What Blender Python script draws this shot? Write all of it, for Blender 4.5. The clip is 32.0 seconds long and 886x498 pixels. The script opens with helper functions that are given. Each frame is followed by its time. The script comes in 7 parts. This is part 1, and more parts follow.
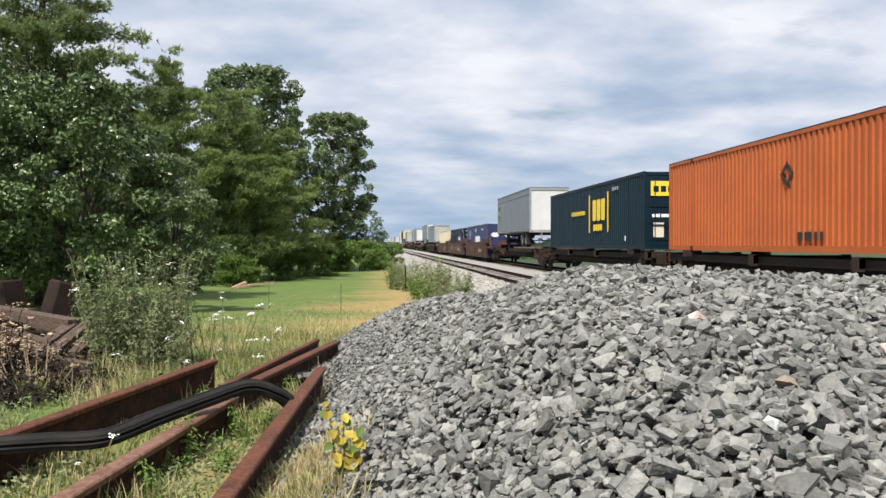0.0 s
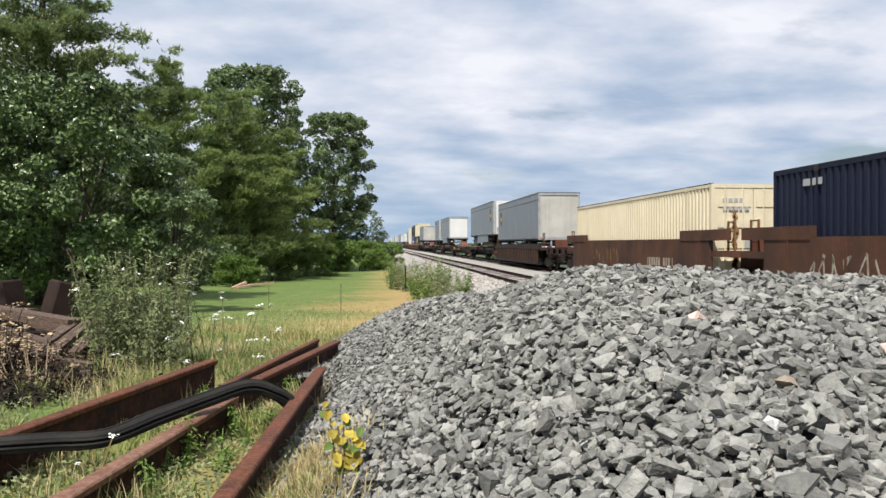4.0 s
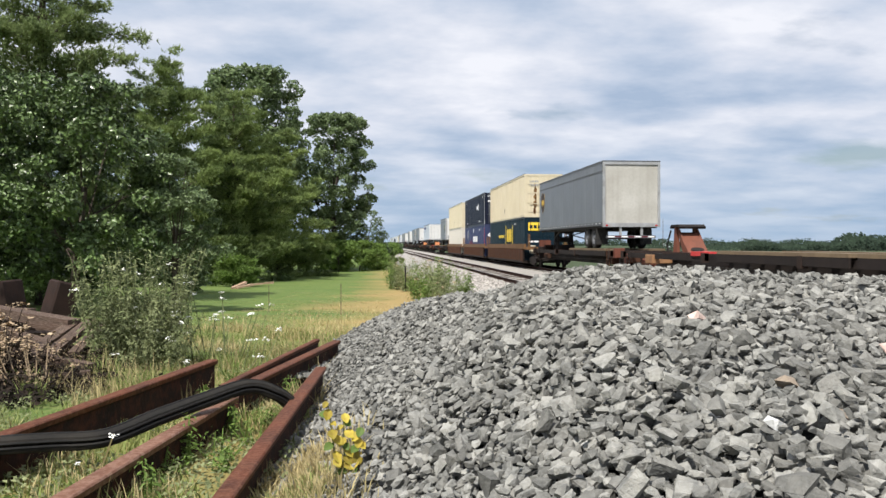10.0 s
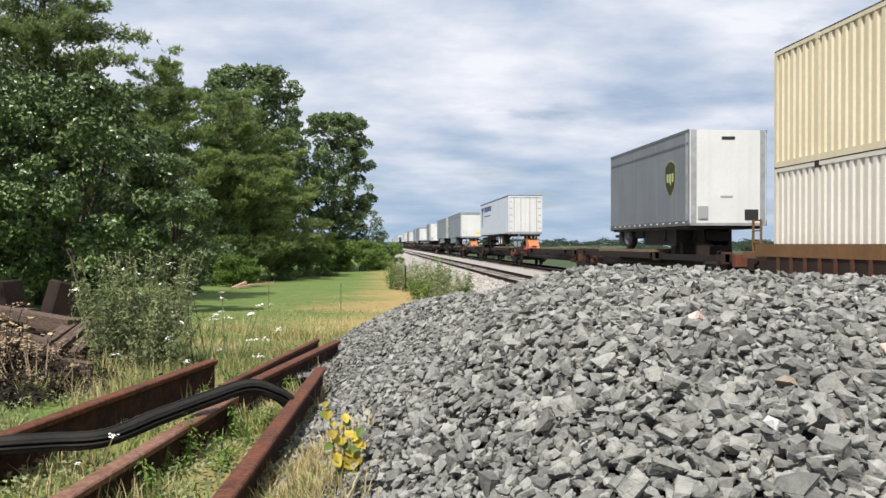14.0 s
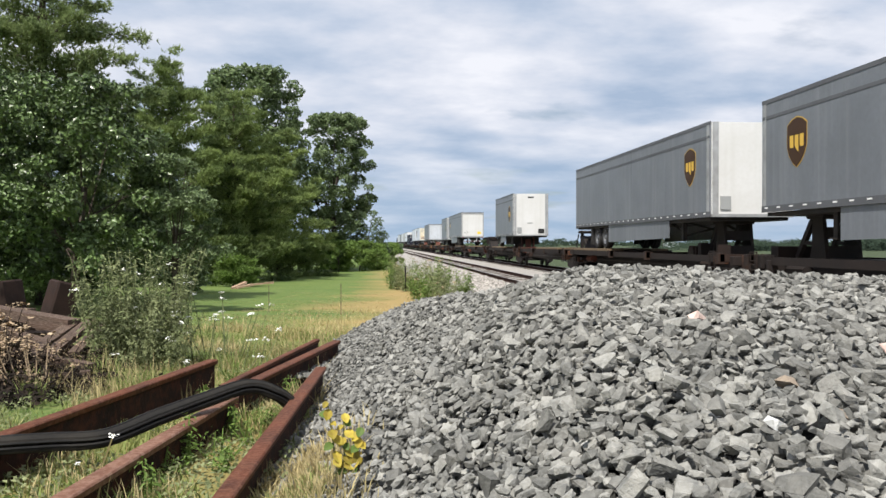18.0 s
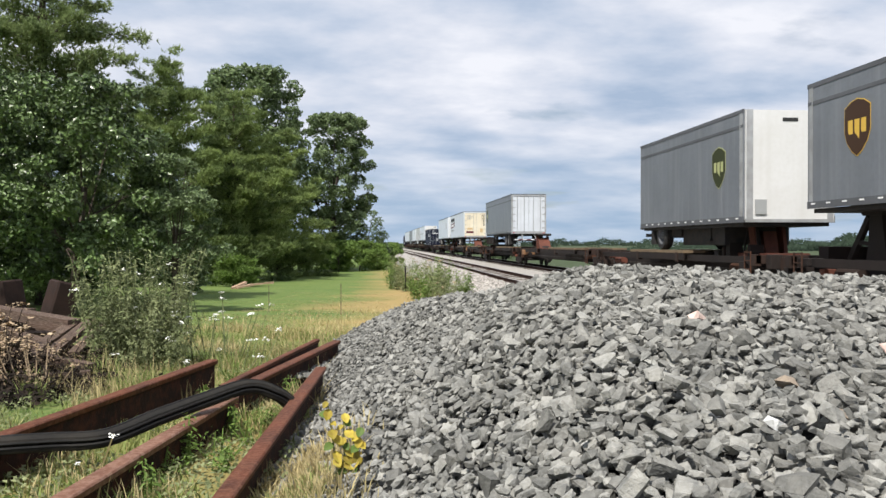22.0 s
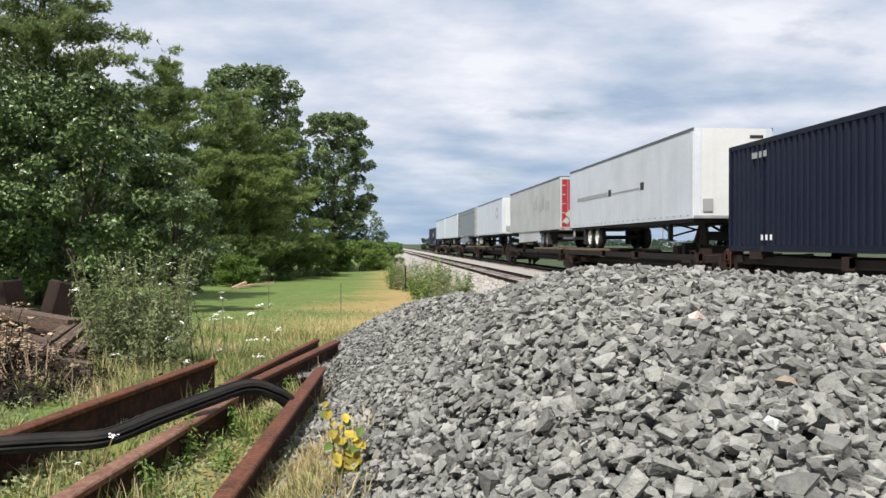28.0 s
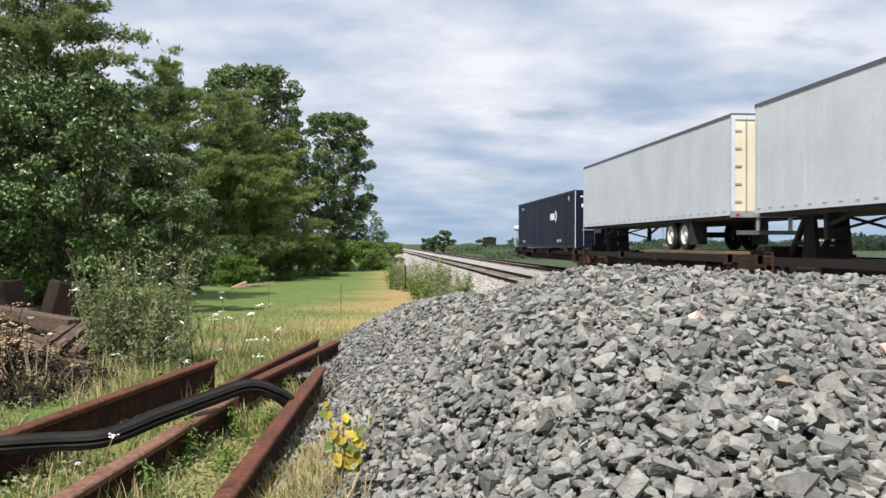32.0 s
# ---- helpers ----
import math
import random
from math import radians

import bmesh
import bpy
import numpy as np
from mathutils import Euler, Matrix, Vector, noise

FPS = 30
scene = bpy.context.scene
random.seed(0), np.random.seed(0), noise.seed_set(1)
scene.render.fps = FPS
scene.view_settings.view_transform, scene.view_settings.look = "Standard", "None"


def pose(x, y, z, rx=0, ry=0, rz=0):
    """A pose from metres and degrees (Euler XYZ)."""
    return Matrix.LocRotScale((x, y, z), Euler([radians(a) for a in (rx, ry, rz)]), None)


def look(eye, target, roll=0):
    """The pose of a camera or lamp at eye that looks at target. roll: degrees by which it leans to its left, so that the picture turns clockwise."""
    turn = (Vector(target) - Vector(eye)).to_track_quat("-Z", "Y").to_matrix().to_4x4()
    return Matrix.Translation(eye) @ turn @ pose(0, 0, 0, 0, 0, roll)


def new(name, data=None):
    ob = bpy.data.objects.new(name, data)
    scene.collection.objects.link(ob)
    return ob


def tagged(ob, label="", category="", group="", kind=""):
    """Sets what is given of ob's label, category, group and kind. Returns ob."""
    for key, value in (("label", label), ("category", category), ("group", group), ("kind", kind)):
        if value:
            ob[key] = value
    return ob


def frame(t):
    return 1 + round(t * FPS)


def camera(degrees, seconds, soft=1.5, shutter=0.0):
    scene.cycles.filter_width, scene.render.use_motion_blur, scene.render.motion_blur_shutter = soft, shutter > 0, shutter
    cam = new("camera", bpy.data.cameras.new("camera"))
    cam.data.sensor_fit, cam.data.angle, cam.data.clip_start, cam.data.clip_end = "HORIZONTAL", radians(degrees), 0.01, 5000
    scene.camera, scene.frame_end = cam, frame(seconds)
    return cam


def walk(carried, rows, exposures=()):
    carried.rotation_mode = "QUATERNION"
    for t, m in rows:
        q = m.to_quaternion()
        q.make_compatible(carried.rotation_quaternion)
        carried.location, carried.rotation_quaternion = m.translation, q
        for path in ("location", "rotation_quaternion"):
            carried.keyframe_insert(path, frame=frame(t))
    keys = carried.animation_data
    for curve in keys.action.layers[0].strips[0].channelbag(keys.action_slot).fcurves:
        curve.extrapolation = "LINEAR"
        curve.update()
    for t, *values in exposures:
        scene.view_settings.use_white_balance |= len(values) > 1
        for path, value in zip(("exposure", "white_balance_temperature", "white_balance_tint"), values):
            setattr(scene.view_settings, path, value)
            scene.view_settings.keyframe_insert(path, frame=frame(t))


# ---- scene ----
# ---------------------------------------------------------------- camera
LENS = 57.5
cam = camera(LENS, 32.0, soft=1.5)
EYE = (0.0, 0.0, 1.0)
YAW, PITCH = 4.80, -0.36
walk(cam, [(0.0, pose(*EYE, 90 + PITCH, 0, -YAW)), (32.0, pose(*EYE, 90 + PITCH, 0, -YAW))], exposures=[(0.0, 0.38), (32.0, 0.38)])

# ---------------------------------------------------------------- world and sun
SUN = Vector((-0.29, -0.51, 0.81)).normalized()


def build_sky():
    w = bpy.data.worlds.new("sky")
    scene.world = w
    w.use_nodes = True
    n, l = w.node_tree.nodes, w.node_tree.links
    n.clear()
    out = n.new("ShaderNodeOutputWorld")
    bg = n.new("ShaderNodeBackground")
    bg.inputs["Strength"].default_value = 0.068
    sky = n.new("ShaderNodeTexSky")
    sky.sky_type, sky.sun_disc = "NISHITA", False
    sky.sun_elevation = math.asin(SUN.z)
    sky.sun_rotation = math.atan2(SUN.x, SUN.y)
    sky.air_density, sky.dust_density, sky.ozone_density = 1.0, 1.2, 1.0
    tc = n.new("ShaderNodeTexCoord")
    sep = n.new("ShaderNodeSeparateXYZ")
    l.new(tc.outputs["Generated"], sep.inputs[0])

    def m(op, a, b=None):
        q = n.new("ShaderNodeMath")
        q.operation = op
        for i, v in enumerate((a, b)):
            if v is None:
                continue
            if isinstance(v, (int, float)):
                q.inputs[i].default_value = v
            else:
                l.new(v, q.inputs[i])
        return q.outputs[0]

    up = m("ADD", m("MAXIMUM", sep.outputs["Z"], 0.0), 0.17)
    comb = n.new("ShaderNodeCombineXYZ")
    l.new(m("MULTIPLY", m("DIVIDE", sep.outputs["X"], up), 0.8), comb.inputs[0])
    l.new(m("DIVIDE", sep.outputs["Y"], up), comb.inputs[1])

    def clouds(scale, detail, seed, rough, dist):
        t = n.new("ShaderNodeTexNoise")
        t.noise_dimensions = "4D"
        t.inputs["Scale"].default_value = scale
        t.inputs["Detail"].default_value = detail
        t.inputs["Roughness"].default_value = rough
        t.inputs["Distortion"].default_value = dist
        t.inputs["W"].default_value = seed
        l.new(comb.outputs[0], t.inputs["Vector"])
        return t.outputs["Fac"]

    def ramp(fac, stops):
        r = n.new("ShaderNodeValToRGB")
        e = r.color_ramp.elements
        while len(e) < len(stops):
            e.new(0.5)
        for q, (p, c) in zip(e, stops):
            q.position, q.color = p, (*c, 1)
        l.new(fac, r.inputs[0])
        return r.outputs[0]

    def mix(fac, a, b):
        q = n.new("ShaderNodeMix")
        q.data_type = "RGBA"
        l.new(fac, q.inputs[0])
        l.new(a, q.inputs[6])
        l.new(b, q.inputs[7])
        return q.outputs[2]

    shade = ramp(clouds(2.1, 10, 6.7, 0.53, 0.0), [(0.34, (4.6, 5.8, 7.7)), (0.45, (6.4, 7.3, 8.9)), (0.54, (8.2, 8.7, 9.9)), (0.64, (10.2, 10.4, 11.2))])
    cover = ramp(clouds(1.4, 9, 8.4, 0.54, 0.0), [(0.30, (0.15, 0.15, 0.15)), (0.42, (1, 1, 1))])
    low = ramp(sep.outputs["Z"], [(0.0, (0.32, 0.32, 0.32)), (0.05, (0.5, 0.5, 0.5)), (0.15, (1, 1, 1))])
    bluer = n.new("ShaderNodeRGB")
    bluer.outputs[0].default_value = (3.6, 5.3, 7.4, 1)
    body = mix(low, bluer.outputs[0], shade)
    l.new(mix(cover, sky.outputs[0], body), bg.inputs["Color"])
    l.new(bg.outputs[0], out.inputs[0])


build_sky()
sun = new("sun", bpy.data.lights.new("sun", "SUN"))
sun.data.energy, sun.data.angle, sun.data.color = 5.0, radians(0.6), (1.0, 0.955, 0.885)
sun.matrix_world = look(SUN * 60, (0, 0, 0))

# ---------------------------------------------------------------- materials


def material(name, base, rough=0.6, metal=0.0, vary=None, scale=6.0, amount=0.5, fine=None, fine_scale=60.0, fine_amount=0.3,
             bump=0.0, bump_scale=80.0, random=0.0, stretch=None, island=0.0, streak=None, streak_amount=0.0, spec=0.22, trans=0.0):
    """Base colour with variation at two scales, optional vertical streaks, bump, and per-piece variation."""
    mt = bpy.data.materials.new(name)
    mt.use_nodes = True
    n, l = mt.node_tree.nodes, mt.node_tree.links
    b = n["Principled BSDF"]
    b.inputs["Roughness"].default_value, b.inputs["Metallic"].default_value = rough, metal
    b.inputs["Specular IOR Level"].default_value = spec
    tc = n.new("ShaderNodeTexCoord")
    vec = tc.outputs["Object"]
    if stretch:
        mp = n.new("ShaderNodeMapping")
        mp.inputs["Scale"].default_value = stretch
        l.new(vec, mp.inputs[0])
        vec = mp.outputs[0]

    def tex(sc, detail=5.0, v=None):
        t = n.new("ShaderNodeTexNoise")
        t.inputs["Scale"].default_value, t.inputs["Detail"].default_value = sc, detail
        l.new(v or vec, t.inputs["Vector"])
        return t.outputs["Fac"]

    def span(fac, lo, hi, top):
        r = n.new("ShaderNodeMapRange")
        r.inputs[1].default_value, r.inputs[2].default_value, r.inputs[4].default_value = lo, hi, top
        l.new(fac, r.inputs[0])
        return r.outputs[0]

    rgb = n.new("ShaderNodeRGB")
    rgb.outputs[0].default_value = (*base, 1)
    col = rgb.outputs[0]

    def blend(fac, other, col):
        q = n.new("ShaderNodeMix")
        q.data_type = "RGBA"
        l.new(fac, q.inputs[0])
        l.new(col, q.inputs[6])
        q.inputs[7].default_value = (*other, 1)
        return q.outputs[2]

    if vary:
        col = blend(span(tex(scale), 0.38, 0.68, amount), vary, col)
    if fine:
        col = blend(span(tex(fine_scale, 3.0), 0.42, 0.68, fine_amount), fine, col)
    if streak:
        mp = n.new("ShaderNodeMapping")
        mp.inputs["Scale"].default_value = (2.2, 2.2, 0.10)
        l.new(tc.outputs["Object"], mp.inputs[0])
        col = blend(span(tex(2.0, 6.0, mp.outputs[0]), 0.48, 0.72, streak_amount), streak, col)
    if random or island:
        src = n.new("ShaderNodeNewGeometry").outputs["Random Per Island"] if island else n.new("ShaderNodeObjectInfo").outputs["Random"]
        v = n.new("ShaderNodeMapRange")
        k = island or random
        v.inputs[3].default_value, v.inputs[4].default_value = 1 - k, 1 + k
        l.new(src, v.inputs[0])
        h = n.new("ShaderNodeHueSaturation")
        l.new(v.outputs[0], h.inputs["Value"])
        l.new(col, h.inputs["Color"])
        col = h.outputs[0]
    l.new(col, b.inputs["Base Color"])
    if bump:
        bp = n.new("ShaderNodeBump")
        bp.inputs["Strength"].default_value, bp.inputs["Distance"].default_value = bump, 0.01
        l.new(tex(bump_scale, 4.0), bp.inputs["Height"])
        l.new(bp.outputs[0], b.inputs["Normal"])
    if trans:
        ts = n.new("ShaderNodeBsdfTranslucent")
        l.new(col, ts.inputs[0])
        mx = n.new("ShaderNodeMixShader")
        mx.inputs[0].default_value = trans
        l.new(b.outputs[0], mx.inputs[1])
        l.new(ts.outputs[0], mx.inputs[2])
        l.new(mx.outputs[0], n["Material Output"].inputs[0])
    return mt


M = dict(
    stone=material("grey crushed granite", (0.229, 0.224, 0.204), 0.85, vary=(0.066, 0.069, 0.067), scale=9, amount=0.7, fine=(0.31, 0.31, 0.29), fine_scale=90, fine_amount=0.40, bump=0.6, bump_scale=120, island=0.42),
    stone_one=material("grey crushed granite piece", (0.229, 0.224, 0.204), 0.85, vary=(0.066, 0.069, 0.067), scale=0.8, amount=0.7, fine=(0.31, 0.31, 0.29), fine_scale=3.5, fine_amount=0.40, bump=0.5, bump_scale=5, random=0.42),
    stone_tan=material("tan limestone piece", (0.27, 0.22, 0.17), 0.85, vary=(0.20, 0.16, 0.125), scale=30, amount=0.6, bump=0.4, bump_scale=120),
    stone_pink=material("pinkish granite piece", (0.50, 0.36, 0.31), 0.8, vary=(0.62, 0.55, 0.50), scale=40, amount=0.6, bump=0.4, bump_scale=120),
    stone_pale=material("pale quartz piece", (0.62, 0.62, 0.60), 0.7, vary=(0.45, 0.46, 0.46), scale=40, amount=0.6, bump=0.4, bump_scale=120),
    # near-black so that the gaps between the stones look shaded
    gap_shade=material("near-black gap shade under ballast", (0.032, 0.032, 0.032), 0.95, vary=(0.02, 0.02, 0.02), scale=30, amount=0.8, bump=0.6, bump_scale=60),
    ballast=material("pale track ballast", (0.30, 0.28, 0.255), 0.9, vary=(0.20, 0.185, 0.17), scale=7, amount=0.7, fine=(0.46, 0.44, 0.41), fine_scale=26, fine_amount=0.6, bump=0.9, bump_scale=22),
    # dark rust holds the webs' shade; the lighter one below their sunlit tops
    rust=material("rusted steel darkened for web shade", (0.026, 0.010, 0.007), 0.8, vary=(0.009, 0.006, 0.005), scale=5, amount=0.85, fine=(0.12, 0.034, 0.014), fine_scale=22, fine_amount=0.35, bump=0.35, bump_scale=70, stretch=(1, 1, 1)),
    rust_lit_top=material("rust with sunlit beam tops painted in", (0.105, 0.032, 0.015), 0.65, vary=(0.045, 0.016, 0.010), scale=4, amount=0.8, fine=(0.25, 0.125, 0.075), fine_scale=45, fine_amount=0.35, bump=0.3, bump_scale=70),
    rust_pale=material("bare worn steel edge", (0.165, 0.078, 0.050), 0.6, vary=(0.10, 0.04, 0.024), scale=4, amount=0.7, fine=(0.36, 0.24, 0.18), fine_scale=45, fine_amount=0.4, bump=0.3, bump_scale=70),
    railhead=material("worn rail head", (0.30, 0.27, 0.25), 0.35, metal=0.8, vary=(0.16, 0.11, 0.08), scale=8, amount=0.5),
    tie=material("creosoted timber tie", (0.085, 0.066, 0.052), 0.9, vary=(0.05, 0.04, 0.034), scale=6, amount=0.7, random=0.25, bump=0.5, bump_scale=40, stretch=(0.3, 4, 4)),
    rubber=material("black ribbed rubber", (0.013, 0.012, 0.011), 0.75, vary=(0.034, 0.03, 0.024), scale=6, amount=0.5, fine=(0.045, 0.038, 0.03), fine_scale=50, fine_amount=0.2, spec=0.2),
    tyre=material("trailer tyre rubber", (0.020, 0.020, 0.021), 0.8, vary=(0.05, 0.047, 0.043), scale=7, amount=0.6, bump=0.3, bump_scale=50),
    rim=material("white painted wheel", (0.62, 0.61, 0.58), 0.5, vary=(0.35, 0.30, 0.25), scale=7, amount=0.5),
    dark=material("dirty black steel", (0.022, 0.021, 0.021), 0.7, vary=(0.05, 0.038, 0.03), scale=4, amount=0.6, bump=0.2, bump_scale=40),
    wood=material("weathered grey timber", (0.095, 0.060, 0.046), 0.9, vary=(0.028, 0.019, 0.015), scale=4, amount=0.7, fine=(0.36, 0.29, 0.23), fine_scale=30, fine_amount=0.32, bump=0.6, bump_scale=50, stretch=(6, 0.6, 6)),
    brown_block=material("dark brown rusted block", (0.032, 0.018, 0.014), 0.85, vary=(0.014, 0.010, 0.009), scale=5, amount=0.7, bump=0.4, bump_scale=40),
    orange_board=material("orange-brown scrap board", (0.42, 0.30, 0.21), 0.8, vary=(0.24, 0.13, 0.08), scale=6, amount=0.6),
)


# ---------------------------------------------------------------- mesh helpers


def box(bm, x0, x1, y0, y1, z0, z1):
    v = [bm.verts.new((x, y, z)) for z in (z0, z1) for y in (y0, y1) for x in (x0, x1)]
    for f in ((0, 2, 3, 1), (4, 5, 7, 6), (0, 1, 5, 4), (2, 6, 7, 3), (0, 4, 6, 2), (1, 3, 7, 5)):
        bm.faces.new([v[i] for i in f])
    return v


def prism(bm, ring, axis, a, b):
    """A closed ring of 2D points swept along one axis from a to b."""
    def at(p, q):
        return {"x": (q, p[0], p[1]), "y": (p[0], q, p[1]), "z": (p[0], p[1], q)}[axis]
    lo, hi = [bm.verts.new(at(p, a)) for p in ring], [bm.verts.new(at(p, b)) for p in ring]
    k = len(ring)
    for i in range(k):
        bm.faces.new((lo[i], lo[(i + 1) % k], hi[(i + 1) % k], hi[i]))
    bm.faces.new(lo[::-1]), bm.faces.new(hi)


def disc(bm, axis, c, r, half, seg=24, inner=0.0):
    """A round solid on an axis, centre c."""
    pts = [(r * math.cos(2 * math.pi * i / seg), r * math.sin(2 * math.pi * i / seg)) for i in range(seg)]
    i = "xyz".index(axis)
    o = [c[(i + 1) % 3], c[(i + 2) % 3]] if axis != "y" else [c[0], c[2]]
    prism(bm, [(p[0] + o[0], p[1] + o[1]) for p in pts], axis, c[i] - half, c[i] + half)


def bar(bm, a, b, w, h=None):
    """A square bar between two points."""
    a, b = Vector(a), Vector(b)
    d = (b - a).normalized()
    s = d.cross(Vector((0, 0, 1)))
    s = s.normalized() if s.length > 1e-4 else Vector((1, 0, 0))
    t = s.cross(d).normalized()
    h = h or w
    q = [a + s * (i * w / 2) + t * (j * h / 2) for i, j in ((-1, -1), (1, -1), (1, 1), (-1, 1))]
    lo, hi = [bm.verts.new(p) for p in q], [bm.verts.new(p + (b - a)) for p in q]
    for k in range(4):
        bm.faces.new((lo[k], lo[(k + 1) % 4], hi[(k + 1) % 4], hi[k]))
    bm.faces.new(lo[::-1]), bm.faces.new(hi)


def mesh_of(bm, name, mat, smooth=False):
    bmesh.ops.recalc_face_normals(bm, faces=bm.faces)
    me = bpy.data.meshes.new(name)
    bm.to_mesh(me)
    bm.free()
    me.materials.append(mat)
    if smooth:
        for p in me.polygons:
            p.use_smooth = True
    return me


def part(name, bm, mat, parent=None, label="", smooth=False):
    ob = new(name, mesh_of(bm, name, mat, smooth) if isinstance(bm, bmesh.types.BMesh) else bm)
    ob.parent = parent
    return tagged(ob, label)


def boxed(name, mat, parent, *boxes, label=""):
    bm = bmesh.new()
    for b in boxes:
        box(bm, *b)
    return part(name, bm, mat, parent, label)


def raw(name, verts, faces, mat, smooth=False):
    """A mesh from arrays: verts (n, 3), faces (m, 3 or 4)."""
    verts, faces = np.asarray(verts, np.float32), np.asarray(faces, np.int32)
    k = faces.shape[1]
    me = bpy.data.meshes.new(name)
    me.vertices.add(len(verts)), me.loops.add(faces.size), me.polygons.add(len(faces))
    me.vertices.foreach_set("co", verts.ravel())
    me.loops.foreach_set("vertex_index", faces.ravel())
    me.polygons.foreach_set("loop_start", np.arange(0, faces.size, k, dtype=np.int32))
    me.polygons.foreach_set("use_smooth", np.full(len(faces), smooth))
    me.update(calc_edges=True)
    for q in (mat if isinstance(mat, (list, tuple)) else [mat]):
        me.materials.append(q)
    return me


def empty(name, m=None):
    ob = new(name)
    ob.empty_display_size = 0.2
    if m is not None:
        ob.matrix_basis = m
    return ob


# ---------------------------------------------------------------- ground
RAIL_Z = -0.50
NEAR_X, FAR_X = 6.55, 11.30      # centre lines of the two tracks


def ease(a, b, x):
    t = np.clip((np.asarray(x, float) - a) / (b - a), 0, 1)
    return t * t * (3 - 2 * t)


def ground_z(x, y):
    """Height of the ground sheet without the stone heap."""
    x, y = np.asarray(x, float), np.asarray(y, float)
    lawn = np.interp(y, [-40, 5, 10, 20, 40, 65, 5000], [0, 0, -0.16, -0.55, -1.0, -1.2, -1.2])
    lawn = lawn + 0.03 * np.sin(x * 0.9 + 0.4 * y) * np.sin(y * 0.7)
    bed = RAIL_Z - 0.17
    z = lawn + (bed - 0.05 - lawn) * ease(3.3, 4.7, x)
    return z + (-1.25 - bed) * ease(13.6, 15.6, x)


def heap_z(x, y):
    """Height of the crushed stone heap beside the old beams."""
    x, y = np.asarray(x, float), np.asarray(y, float)
    left = 0.64 * (x + 0.40 + 0.03 * np.sin(y * 2.1))
    cap = np.interp(y, [-3, 0.6, 1.4, 3.3, 4.4, 6.0, 8.4, 10.5], [-0.1, 0.36, 0.54, 0.845, 0.885, 0.68, 0.45, -0.8])
    cap = cap - 0.06 * np.maximum(x - 1.4, 0) - 0.5 * np.maximum(x - 3.6, 0)
    d = left - cap
    z = cap + 0.5 * (d - np.sqrt(d * d + 0.03))
    z = z + 0.02 * np.sin(3.1 * x + 1.0) * np.sin(2.3 * y)
    return z


def grid_mesh(name, xs, ys, zf, mat):
    X, Y = np.meshgrid(xs, ys)
    V = np.stack([X, Y, zf(X, Y)], -1).reshape(-1, 3)
    i = np.arange(len(ys) - 1)[:, None] * len(xs) + np.arange(len(xs) - 1)[None, :]
    F = np.stack([i, i + 1, i + 1 + len(xs), i + len(xs)], -1).reshape(-1, 4)
    return raw(name, V, F, mat, True)


def grass_material():
    """Lawn: green, drying to straw towards the railway and in patches."""
    mt = material("dry summer lawn", (0.100, 0.155, 0.036), 0.9, vary=(0.062, 0.115, 0.024), scale=0.8, amount=0.8, fine=(0.20, 0.205, 0.075), fine_scale=14, fine_amount=0.5, bump=0.8, bump_scale=45)
    n, l = mt.node_tree.nodes, mt.node_tree.links
    b = n["Principled BSDF"]
    col = b.inputs["Base Color"].links[0].from_socket
    tc, sep = n.new("ShaderNodeTexCoord"), n.new("ShaderNodeSeparateXYZ")
    l.new(tc.outputs["Object"], sep.inputs[0])
    noise_t = n.new("ShaderNodeTexNoise")
    noise_t.inputs["Scale"].default_value, noise_t.inputs["Detail"].default_value = 0.35, 6
    l.new(tc.outputs["Object"], noise_t.inputs["Vector"])
    add = n.new("ShaderNodeMath")
    add.operation = "MULTIPLY_ADD"
    add.inputs[1].default_value = 6.0
    l.new(noise_t.outputs["Fac"], add.inputs[0])
    l.new(sep.outputs["X"], add.inputs[2])
    r = n.new("ShaderNodeMapRange")
    r.inputs[1].default_value, r.inputs[2].default_value, r.inputs[4].default_value = 0.5, 2.8, 0.85
    back = n.new("ShaderNodeMath")
    back.operation = "MULTIPLY_ADD"
    back.inputs[1].default_value = -0.036
    l.new(sep.outputs["Y"], back.inputs[0])
    l.new(add.outputs[0], back.inputs[2])
    l.new(back.outputs[0], r.inputs[0])
    q = n.new("ShaderNodeMix")
    q.data_type = "RGBA"
    l.new(r.outputs[0], q.inputs[0])
    l.new(col, q.inputs[6])
    q.inputs[7].default_value = (0.34, 0.235, 0.100, 1)
    far = n.new("ShaderNodeMapRange")
    far.inputs[1].default_value, far.inputs[2].default_value = 13.0, 16.0
    l.new(sep.outputs["X"], far.inputs[0])
    f = n.new("ShaderNodeMix")
    f.data_type = "RGBA"
    l.new(far.outputs[0], f.inputs[0])
    l.new(q.outputs[2], f.inputs[6])
    f.inputs[7].default_value = (0.046, 0.064, 0.028, 1)
    l.new(f.outputs[2], b.inputs["Base Color"])
    return mt


M["lawn"] = grass_material()
xs = np.concatenate([[-3000, -900, -300, -120], np.linspace(-60, -8, 27), np.linspace(-7.5, 17, 80), np.linspace(18, 60, 15), [120, 300, 900, 3000]])
ys = np.concatenate([[-3000, -900, -200, -60], np.linspace(-20, 1, 12), np.linspace(1.5, 20, 60), np.linspace(21, 90, 60), [120, 180, 300, 600, 1200, 4500]])
ground = tagged(new("ground", grid_mesh("ground", xs, ys, ground_z, M["lawn"])), "dry mown summer grass, straw-coloured beside the railway", "ground", kind="structure")


